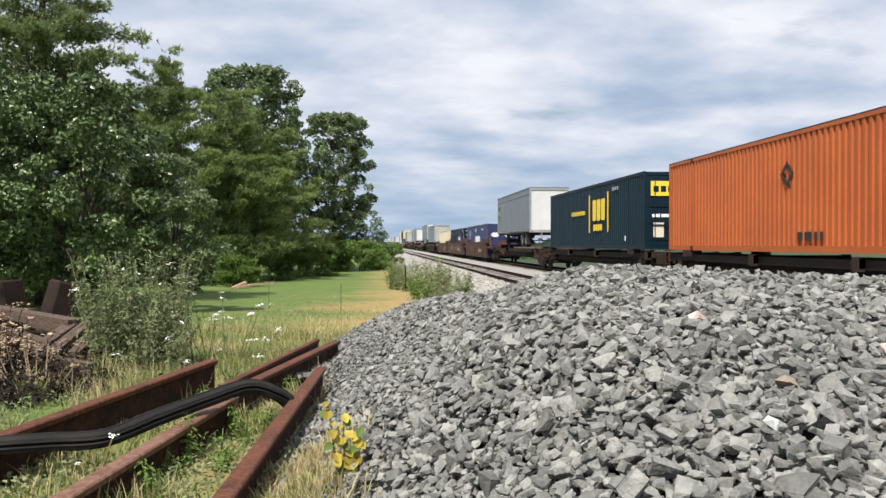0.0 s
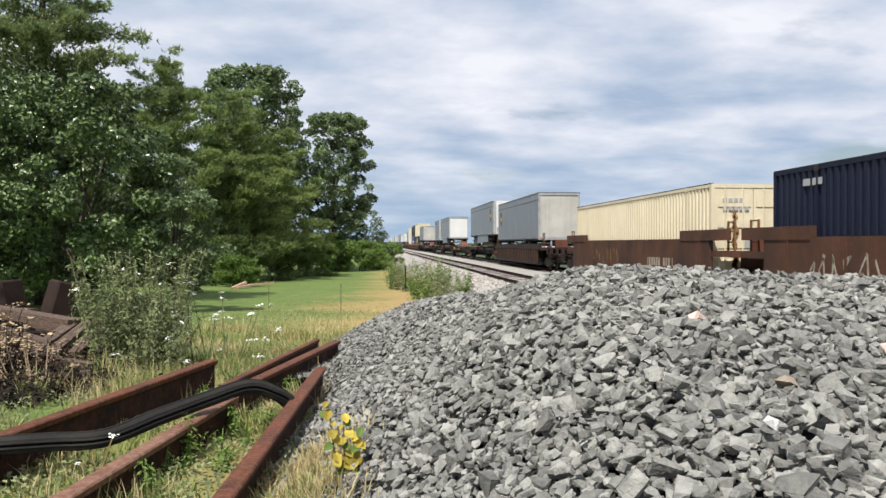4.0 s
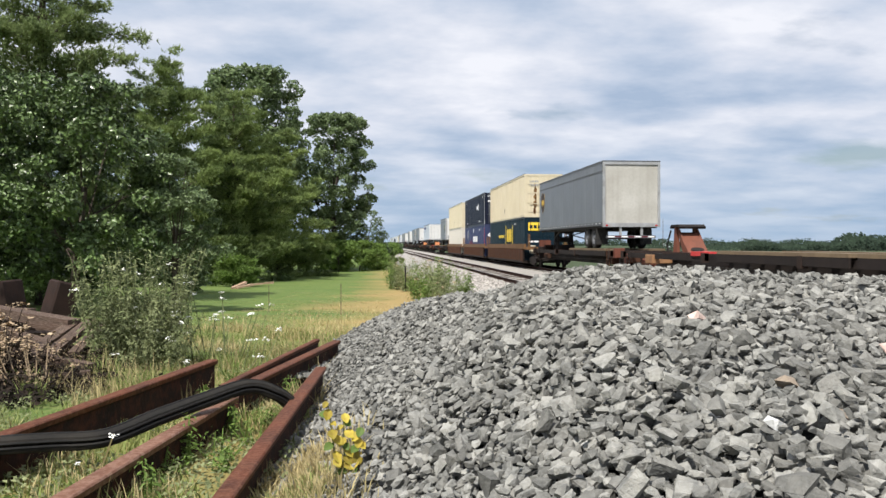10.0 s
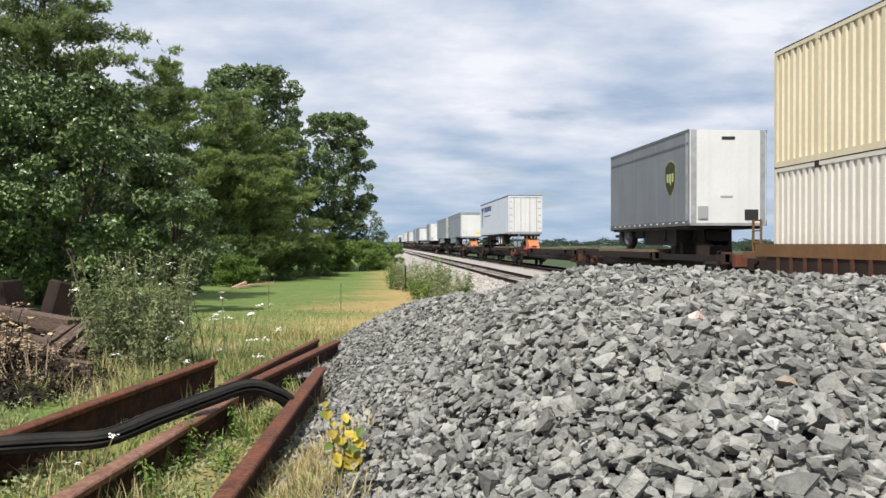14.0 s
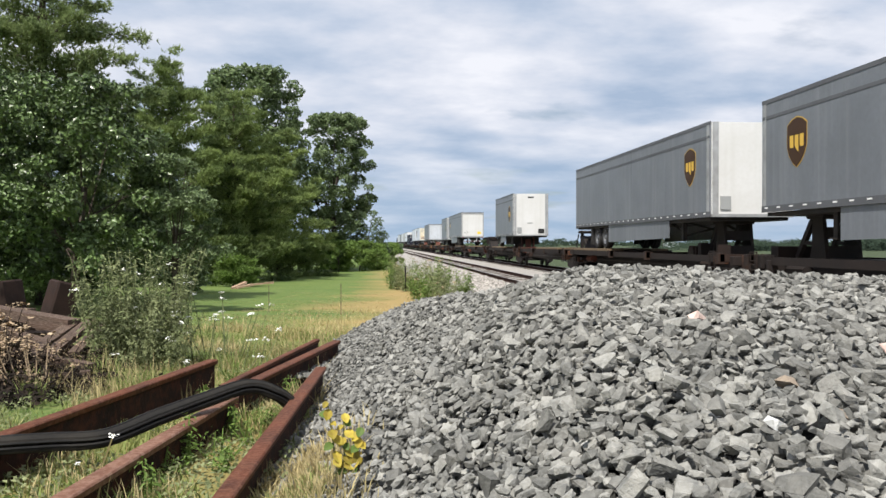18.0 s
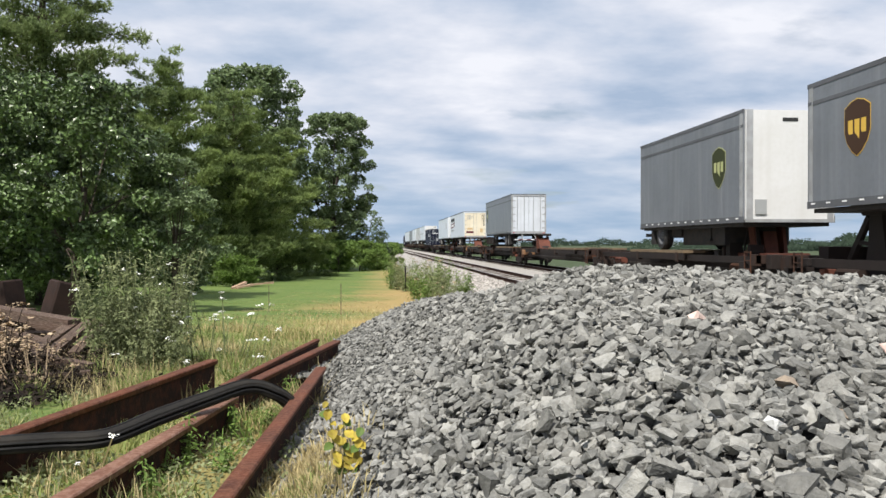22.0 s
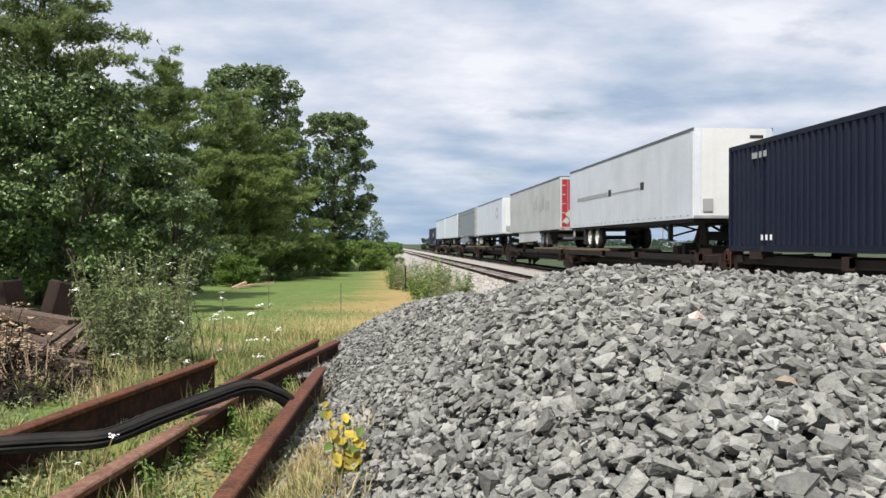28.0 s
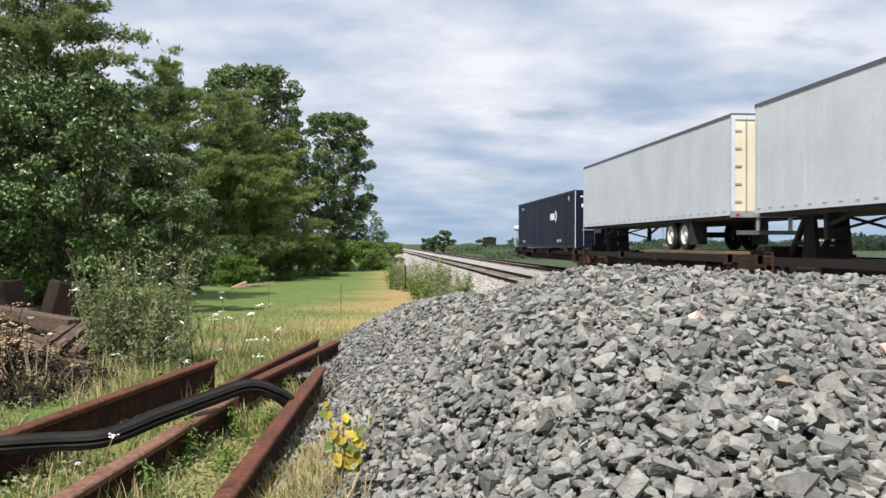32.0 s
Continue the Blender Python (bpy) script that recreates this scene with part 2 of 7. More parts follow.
# ---------------------------------------------------------------- railway
def bed_z(x, y):
    """Ballast: a flat crown under the tracks and a thin spread of stone down the bank."""
    x, y = np.asarray(x, float), np.asarray(y, float)
    top = RAIL_Z - 0.17
    edge = np.minimum(ease(3.3, 4.5, x), 1 - ease(13.4, 15.2, x))
    crown = np.where(edge > 0, -1.5 + (top + 1.5) * edge, -1.6)
    toe = 2.25 + 0.18 * np.sin(y * 0.9) + 0.12 * np.sin(y * 2.3 + 1)
    spread = np.where((x > toe) & (x < 5.2) & (y > 9), ground_z(x, y) + 0.03, -1.6)
    return np.maximum(crown, spread) + 0.015 * np.sin(y * 5 + x * 7)


bed = tagged(new("track_bed", grid_mesh("track_bed", np.concatenate([np.linspace(1.9, 5.3, 40), np.linspace(5.6, 15.3, 32)]), np.concatenate([np.linspace(-900, 8, 20), np.linspace(10, 120, 160), np.linspace(130, 1400, 40)]), bed_z, M["ballast"])),
             "long bed of pale grey track ballast", "ballast", kind="structure")

rail_ring = [(-0.07, 0), (0.07, 0), (0.07, 0.012), (0.012, 0.03), (0.012, 0.13), (0.036, 0.14), (0.036, 0.172), (0.028, 0.18), (-0.028, 0.18), (-0.036, 0.172), (-0.036, 0.14), (-0.012, 0.13), (-0.012, 0.03), (-0.07, 0.012)]


def track(xc, name):
    t = tagged(empty(name), "straight railway track on timber ties", "railway track", kind="structure")
    for s in (-0.7525, 0.7525):
        bm = bmesh.new()
        prism(bm, [(xc + s + a, RAIL_Z - 0.18 + b) for a, b in rail_ring], "y", -900, 1400)
        r = part("rail", bm, M["rust"], t)
        r.data.materials.append(M["railhead"])
        for p in r.data.polygons:
            if p.normal.z > 0.5 and p.center.z > RAIL_Z - 0.03:
                p.material_index = 1
    sleeper = bmesh.new()
    box(sleeper, xc - 1.3, xc + 1.3, -0.115, 0.115, RAIL_Z - 0.36, RAIL_Z - 0.165)
    me = mesh_of(sleeper, "tie", M["tie"])
    for i in range(240):
        ob = new("tie", me)
        ob.parent = t
        ob.matrix_basis = Matrix.Translation((random.uniform(-0.03, 0.03), 14 + i * 0.53, random.uniform(-0.006, 0.006))) @ Matrix.Rotation(random.uniform(-0.01, 0.01), 4, "Z")
    return t


near_track, far_track = track(NEAR_X, "near_track"), track(FAR_X, "far_track")


# ---------------------------------------------------------------- stone heap
def stone_shape(rng, k=3):
    """An angular broken block as a convex hull of unit size, lying on its broad side."""
    bm = bmesh.new()
    c = np.array([(x, y, z) for x in (-1, 1) for y in (-1, 1) for z in (-1, 1)], float)
    c *= rng.uniform(0.30, 1.0, (8, 3))
    e = rng.normal(size=(k, 3))
    e /= np.linalg.norm(e, axis=1)[:, None]
    p = np.concatenate([c, e * rng.uniform(0.85, 1.25, (k, 1))]) * np.array([1.0, rng.uniform(0.58, 0.90), rng.uniform(0.36, 0.62)])
    for q in p:
        bm.verts.new(q)
    res = bmesh.ops.convex_hull(bm, input=bm.verts)
    bmesh.ops.delete(bm, geom=[e for e in res["geom_interior"] if isinstance(e, bmesh.types.BMVert)], context="VERTS")
    bmesh.ops.triangulate(bm, faces=bm.faces)
    bm.verts.ensure_lookup_table()
    V, F = np.array([v.co[:] for v in bm.verts]), np.array([[v.index for v in f.verts] for f in bm.faces])
    bm.free()
    return V, F


rng = np.random.default_rng(7)
SHAPES = [stone_shape(rng, int(rng.integers(3, 7))) for _ in range(80)]


def turns(rng, n):
    q = rng.normal(size=(n, 4))
    q /= np.linalg.norm(q, axis=1)[:, None]
    w, x, y, z = q.T
    return np.stack([1 - 2 * (y * y + z * z), 2 * (x * y - w * z), 2 * (x * z + w * y), 2 * (x * y + w * z), 1 - 2 * (x * x + z * z), 2 * (y * z - w * x), 2 * (x * z - w * y), 2 * (y * z + w * x), 1 - 2 * (x * x + y * y)], -1).reshape(n, 3, 3)


def settled(rng, n, nx, ny, tilt):
    """Turns of stones that have come to rest on their broad sides, on ground of slope nx, ny."""
    up = np.stack([-nx, -ny, np.ones(n)], -1) + rng.normal(size=(n, 3)) * tilt
    up /= np.linalg.norm(up, axis=1)[:, None]
    side = np.cross(up, rng.normal(size=(n, 3)))
    side /= np.linalg.norm(side, axis=1)[:, None]
    return np.stack([side, np.cross(up, side), up], -1)


def scatter_stones(name, mat, P, size, rng, R=None):
    """Many stones in one mesh."""
    R = turns(rng, len(P)) if R is None else R
    pick = rng.integers(0, len(SHAPES), len(P))
    vs, fs, base = [], [], 0
    for s, (V, F) in enumerate(SHAPES):
        idx = np.nonzero(pick == s)[0]
        if not len(idx):
            continue
        W = np.einsum("nij,vj->nvi", R[idx], V) * size[idx, None, None] + P[idx, None, :]
        vs.append(W.reshape(-1, 3))
        fs.append((F[None] + (base + np.arange(len(idx)) * len(V))[:, None, None]).reshape(-1, 3))
        base += len(idx) * len(V)
    return raw(name, np.concatenate(vs), np.concatenate(fs), mat)


def spaced(x, y, size, gap):
    """Those of the places that keep apart from one another by gap times their sizes, first come first kept."""
    cell, grid, kept = 0.05, {}, []
    for i, (a, b, r) in enumerate(zip(x.tolist(), y.tolist(), (size * gap).tolist())):
        ca, cb = int(a // cell), int(b // cell)
        free = True
        for p in (ca - 1, ca, ca + 1, ca - 2, ca + 2):
            for q in (cb - 1, cb, cb + 1, cb - 2, cb + 2):
                for u, v, w in grid.get((p, q), ()):
                    if (a - u) ** 2 + (b - v) ** 2 < (r + w) ** 2:
                        free = False
                        break
                if not free:
                    break
            if not free:
                break
        if free:
            grid.setdefault((ca, cb), []).append((a, b, r))
            kept.append(i)
    return np.array(kept)


# core sheet under the stones, its near-black colour painting the gaps' shade
heap = tagged(new("ballast_heap", grid_mesh("heap_core", np.linspace(-0.9, 5.6, 90), np.linspace(-2.5, 10.5, 150), lambda x, y: np.maximum(heap_z(x, y) - 0.07, -0.4), M["gap_shade"])),
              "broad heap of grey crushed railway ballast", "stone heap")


def heap_stones():
    rng = np.random.default_rng(21)
    xs, ys, zs, ss, tilt = [], [], [], [], []
    # three beds of stones: packed below, open on top
    for n, gap, down, jig, lean, mid in ((40000, 0.48, -0.036, 0.010, 0.50, 0.022), (60000, 0.55, -0.014, 0.009, 0.46, 0.0225), (50000, 0.88, 0.006, 0.008, 0.50, 0.022)):
        x, y = rng.uniform(-0.75, 4.0, n), 0.9 + 8.6 * rng.random(n) ** 1.25
        keep = (heap_z(x, y) > ground_z(x, y) - 0.03) & (x * x + y * y > 0.75) & ~((y > 5.3) & (x > 1.5)) & ~((y > 6.3) & (x > 0.8)) & (x < 0.70 * y + 0.12)
        x, y = x[keep], y[keep]
        size = rng.lognormal(math.log(mid), 0.36, len(x)).clip(0.010, 0.044)
        # finer stone at the left foot of the heap
        size *= 0.72 + 0.28 * ease(-0.35, 0.5, x)
        k = spaced(x, y, size, gap)
        xs.append(x[k]), ys.append(y[k]), ss.append(size[k])
        zs.append(heap_z(x[k], y[k]) + down + rng.normal(size=len(k)) * jig)
        tilt.append(np.full(len(k), lean))
    # one coarse bed over the back and the flanks of the heap
    n = 16000
    x, y = rng.uniform(-0.6, 5.3, n), rng.uniform(-2.3, 9.6, n)
    front = (x * x + y * y > 0.75) & ~((y > 5.3) & (x > 1.5)) & ~((y > 6.3) & (x > 0.8)) & (x < 0.70 * y + 0.12) & (y > 0.9)
    keep = (heap_z(x, y) > ground_z(x, y) - 0.03) & ~front
    x, y = x[keep], y[keep]
    size = rng.uniform(0.030, 0.052, len(x))
    k = spaced(x, y, size, 0.62)
    xs.append(x[k]), ys.append(y[k]), ss.append(size[k]), zs.append(heap_z(x[k], y[k]) - 0.03), tilt.append(np.full(len(k), 0.45))
    # strays between the beams and at the foot of the heap
    m = 700
    ex = np.concatenate([rng.uniform(-0.80, -0.34, m), -0.36 - 0.16 * rng.random(m) ** 2])
    ey = np.concatenate([rng.uniform(5.7, 7.9, m), rng.uniform(2.2, 8.0, m)])
    xs.append(ex), ys.append(ey), zs.append(ground_z(ex, ey) + 0.016 + np.where(np.arange(2 * m) < m, 0.10 * (ex > -0.72 + 0.19 * (ey - 6.0) - 0.10) * (ey < 7.3), 0.0)), ss.append(rng.uniform(0.012, 0.028, 2 * m)), tilt.append(np.full(2 * m, 0.5))
    x, y, z, size, tilt = (np.concatenate(q) for q in (xs, ys, zs, ss, tilt))
    d = 0.02
    nx, ny = (heap_z(x + d, y) - heap_z(x - d, y)) / (2 * d), (heap_z(x, y + d) - heap_z(x, y - d)) / (2 * d)
    R = settled(rng, len(x), nx, ny, tilt[:, None])
    P = np.stack([x, y, z], -1)
    near = np.nonzero((y > 1.1) & (y < 1.95) & (x > 0.1) & (x < 1.5))[0]
    # the topmost of the front stretch are pieces of their own
    own = near[np.argsort(-(z[near] - heap_z(x[near], y[near]) + size[near] * 0.3))[:290]]
    rest = np.ones(len(x), bool)
    rest[own] = False
    ob = part("loose_stone", scatter_stones("loose_stone", M["stone"], P[rest], size[rest], rng, R[rest]), None, heap, "thousands of loose angular grey stones")
    tagged(ob, kind="stuff")
    singles = [raw("stone", V, F, M["stone_one"]) for V, F in SHAPES]
    for k, i in enumerate(own):
        s = new("stone", singles[k % len(singles)])
        s.parent = heap
        s.matrix_basis = Matrix.Translation(P[i]) @ Matrix(R[i].tolist()).to_4x4() @ Matrix.Scale(float(size[i]), 4)


heap_stones()


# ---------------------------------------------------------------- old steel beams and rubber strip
def beam(a, b, top, label, w=0.075, h=0.27, lip=0.03, edge="rust_lit_top"):
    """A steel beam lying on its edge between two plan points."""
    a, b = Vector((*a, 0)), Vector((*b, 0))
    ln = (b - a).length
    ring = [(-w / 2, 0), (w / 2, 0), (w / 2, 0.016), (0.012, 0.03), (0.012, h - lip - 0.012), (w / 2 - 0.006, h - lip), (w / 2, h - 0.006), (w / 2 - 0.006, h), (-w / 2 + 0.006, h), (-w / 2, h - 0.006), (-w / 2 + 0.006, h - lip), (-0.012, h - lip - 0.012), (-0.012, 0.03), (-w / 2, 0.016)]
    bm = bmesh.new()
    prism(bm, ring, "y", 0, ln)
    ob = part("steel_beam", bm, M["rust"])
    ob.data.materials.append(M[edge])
    # lighter top faces: wear, plus sunlit top against shaded web put in colour
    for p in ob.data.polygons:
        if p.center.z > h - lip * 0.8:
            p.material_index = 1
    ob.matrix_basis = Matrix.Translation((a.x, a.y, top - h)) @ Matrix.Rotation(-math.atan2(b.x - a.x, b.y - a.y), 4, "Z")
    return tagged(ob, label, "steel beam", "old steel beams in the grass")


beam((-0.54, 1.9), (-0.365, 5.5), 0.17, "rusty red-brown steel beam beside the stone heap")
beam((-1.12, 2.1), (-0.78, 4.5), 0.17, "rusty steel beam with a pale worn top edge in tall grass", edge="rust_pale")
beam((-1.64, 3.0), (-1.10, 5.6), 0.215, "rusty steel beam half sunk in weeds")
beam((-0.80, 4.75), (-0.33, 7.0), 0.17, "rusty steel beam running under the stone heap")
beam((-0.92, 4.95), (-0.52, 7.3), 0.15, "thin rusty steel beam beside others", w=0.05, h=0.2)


def sweep(name, pts, ring, mat, label="", cat=""):
    """A profile swept along a smooth path; ring in (side, up)."""
    P = [Vector(p) for p in pts]
    path = []
    for i in range(len(P) - 1):
        p0, p1, p2, p3 = P[max(i - 1, 0)], P[i], P[i + 1], P[min(i + 2, len(P) - 1)]
        for k in range(10):
            t = k / 10
            path.append(0.5 * ((2 * p1) + (p2 - p0) * t + (2 * p0 - 5 * p1 + 4 * p2 - p3) * t * t + (3 * p1 - p0 - 3 * p2 + p3) * t ** 3))
    path.append(P[-1])
    bm = bmesh.new()
    rings = []
    for i, p in enumerate(path):
        d = (path[min(i + 1, len(path) - 1)] - path[max(i - 1, 0)]).normalized()
        s = d.cross(Vector((0, 0, 1))).normalized()
        u = s.cross(d)
        rings.append([bm.verts.new(p + s * a + u * b) for a, b in ring])
    k = len(ring)
    for r0, r1 in zip(rings, rings[1:]):
        for i in range(k):
            bm.faces.new((r0[i], r0[(i + 1) % k], r1[(i + 1) % k], r1[i]))
    bm.faces.new(rings[0][::-1]), bm.faces.new(rings[-1])
    ob = part(name, bm, mat, smooth=False)
    return tagged(ob, label, cat)


strip = []
for c in (0.022, 0.066):
    strip += [(0.036, c - 0.014), (0.039, c), (0.036, c + 0.014), (0.024, c + 0.022)]
strip_ring = [(0.026, 0.0)] + strip + [(0.0, 0.096)] + [(-a, b) for a, b in strip[::-1]] + [(-0.026, 0.0)]
STRIP_PATH = [(-2.9, 3.1, 0.14), (-2.1, 3.2, 0.14), (-1.58, 3.4, 0.145), (-1.37, 3.5, 0.135), (-1.17, 3.6, 0.125), (-1.0, 3.8, 0.168), (-0.83, 4.05, 0.20), (-0.66, 4.25, 0.225), (-0.53, 4.33, 0.17), (-0.46, 4.38, 0.10)]
rubber = sweep("rubber_strip", STRIP_PATH, [(a * 0.9, b * 0.74) for a, b in strip_ring], M["rubber"], "black ribbed rubber strip draped over the steel beams", "rubber strip")
for up in (0.0725, 0.047, 0.027):
    edge = 0.0 if up > 0.07 else 0.0353
    for side in ((0,) if up > 0.07 else (1, -1)):
        bead = sweep("moulded_rib", STRIP_PATH, [(edge * side - 0.004, up - 0.003), (edge * side + 0.004, up - 0.003), (edge * side + 0.003, up + 0.003), (edge * side - 0.003, up + 0.003)], M["tyre"])
        bead.parent = rubber



# ---------------------------------------------------------------- foliage
LEAF = dict(
    apple=material("glossy green leaves", (0.112, 0.165, 0.058), 0.34, vary=(0.035, 0.062, 0.018), scale=1.2, amount=0.6, island=0.65, trans=0.10, spec=0.45),
    ash=material("dull green leaves", (0.160, 0.215, 0.100), 0.42, vary=(0.055, 0.088, 0.028), scale=0.7, amount=0.7, island=0.4, trans=0.22),
    pine=material("soft green needles", (0.250, 0.320, 0.105), 0.6, vary=(0.045, 0.078, 0.030), scale=0.55, amount=0.85, island=0.35, trans=0.30),
    pine_dark=material("dark green needles", (0.230, 0.290, 0.112), 0.6, vary=(0.07, 0.110, 0.042), scale=0.9, amount=0.75, island=0.35, trans=0.30),
    shrub=material("bright green shrub leaves", (0.14, 0.215, 0.048), 0.6, vary=(0.075, 0.125, 0.03), scale=1.0, amount=0.6, island=0.4, trans=0.25),
    weed=material("grey-green weed leaves", (0.225, 0.25, 0.125), 0.7, vary=(0.11, 0.145, 0.055), scale=3.0, amount=0.7, island=0.45, trans=0.30),
    grass=material("green grass blades", (0.19, 0.255, 0.07), 0.7, vary=(0.29, 0.29, 0.12), scale=1.6, amount=0.7, island=0.35, trans=0.35),
    straw=material("dry straw blades", (0.46, 0.38, 0.20), 0.75, vary=(0.32, 0.28, 0.13), scale=2.5, amount=0.6, island=0.3, trans=0.3),
    yellow=material("yellowing leaves", (0.52, 0.40, 0.06), 0.6, vary=(0.26, 0.28, 0.05), scale=9, amount=0.85, fine=(0.30, 0.15, 0.05), fine_scale=60, fine_amount=0.4, random=0.35, trans=0.3),
    flower=material("white flower heads", (0.78, 0.78, 0.74), 0.7, island=0.1),
    seed=material("dried tan seed heads", (0.42, 0.32, 0.21), 0.85, vary=(0.17, 0.115, 0.07), scale=10, amount=0.6, island=0.3),
    bark=material("grey-brown bark", (0.085, 0.068, 0.055), 0.9, vary=(0.045, 0.036, 0.03), scale=5, amount=0.7, bump=0.7, bump_scale=30, stretch=(3, 3, 0.6)),
    # taken down to near-black for the shade inside the timber pile
    shade_brush=material("dead brush darkened for hollow shade", (0.026, 0.018, 0.013), 0.9, vary=(0.010, 0.008, 0.006), scale=6, amount=0.7, island=0.5),
    scrub=material("hazy green scrub", (0.062, 0.090, 0.042), 0.85, vary=(0.035, 0.055, 0.028), scale=0.15, amount=0.7, island=0.35),
    far=material("distant foliage", (0.024, 0.040, 0.024), 0.85, vary=(0.015, 0.027, 0.018), scale=0.12, amount=0.7, island=0.3),
)


def leaf_cards(P, N, size, rng, slim=0.5, fold=0.25):
    """Pointed leaves, two triangles each, at places P facing about N."""
    n = len(P)
    a = rng.normal(size=(n, 3))
    N = N / np.maximum(np.linalg.norm(N, axis=1, keepdims=True), 1e-6)
    t = np.cross(N, a)
    t /= np.maximum(np.linalg.norm(t, axis=1, keepdims=True), 1e-6)
    s = np.cross(N, t)
    L = size[:, None]
    v0, v1 = P - t * L * 0.5, P + t * L * 0.5
    v2, v3 = P + s * L * slim * 0.5 + N * L * fold * 0.3, P - s * L * slim * 0.5 + N * L * fold * 0.3
    V = np.stack([v0, v2, v1, v3], 1).reshape(-1, 3)
    b = np.arange(n)[:, None] * 4
    return V, np.concatenate([b + [[0, 1, 2]], b + [[0, 2, 3]]], 1).reshape(-1, 3)


def limb(bm, a, b, r0, r1, seg=7):
    a, b = Vector(a), Vector(b)
    d = (b - a).normalized()
    s = d.orthogonal().normalized()
    t = d.cross(s)
    lo = [bm.verts.new(a + (s * math.cos(q) + t * math.sin(q)) * r0) for q in [2 * math.pi * i / seg for i in range(seg)]]
    hi = [bm.verts.new(b + (s * math.cos(q) + t * math.sin(q)) * r1) for q in [2 * math.pi * i / seg for i in range(seg)]]
    for i in range(seg):
        bm.faces.new((lo[i], lo[(i + 1) % seg], hi[(i + 1) % seg], hi[i]))
    bm.faces.new(lo[::-1]), bm.faces.new(hi)


def broadleaf(name, x, y, height, spread, leaves, leaf, mat, label, seed, clumps=60, low=0.25, puff=1.0, cat="tree"):
    """A tapered trunk with limbs and a crown of clumped leaves."""
    rng = np.random.default_rng(seed)
    z0 = float(ground_z(x, y))
    tree = tagged(empty(name, Matrix.Translation((x, y, z0))), label, cat)
    C, R = [], []
    for i in range(clumps):
        u = rng.uniform(low, 1.0)
        prof = math.sqrt(max(0.05, 1 - abs((u - 0.55) / 0.55) ** 2.6))
        a = rng.uniform(0, 2 * math.pi)
        cr = spread * rng.uniform(0.17, 0.31) * puff
        rr = max(0.0, spread * prof * rng.uniform(0.25, 1.0) ** 0.45 * rng.uniform(0.85, 1.08) - cr * 0.6)
        C.append((rr * math.cos(a), rr * math.sin(a), min(u * height, height - cr * 0.8)))
        R.append(cr)
    C, R = np.array(C), np.array(R)
    bm = bmesh.new()
    top = (rng.normal() * 0.1, rng.normal() * 0.1, height * 0.55)
    limb(bm, (0, 0, -0.2), top, height * 0.022, height * 0.011, 10)
    for i in rng.choice(len(C), min(len(C), 12), replace=False):
        f = rng.uniform(0.35, 1.0)
        base = Vector(top) * f
        limb(bm, base, C[i], height * 0.005, height * 0.0015, 5)
    part("trunk", bm, LEAF["bark"], tree)
    k = rng.choice(len(C), leaves, p=R ** 2 / (R ** 2).sum())
    d = rng.normal(size=(leaves, 3)) + np.array([0, 0, 0.45]) + 0.35 * C[k] / spread * np.array([1, 1, 0])
    d /= np.linalg.norm(d, axis=1)[:, None]
    rad = R[k] * (0.55 + 0.5 * rng.random(leaves) ** 0.5) * (1 + 0.25 * np.sin(d[:, 0] * 7 + k) * np.sin(d[:, 2] * 6))
    P = C[k] + d * rad[:, None] * np.array([1, 1, 0.75])
    N = d * 1.0 + rng.normal(size=d.shape) * 0.85 + np.array([0, 0, 0.4])
    V, F = leaf_cards(P, N, leaf * rng.uniform(0.6, 1.35, leaves), rng, 0.6)
    part("crown", raw("crown", V, F, mat), None, tree)
    return tree


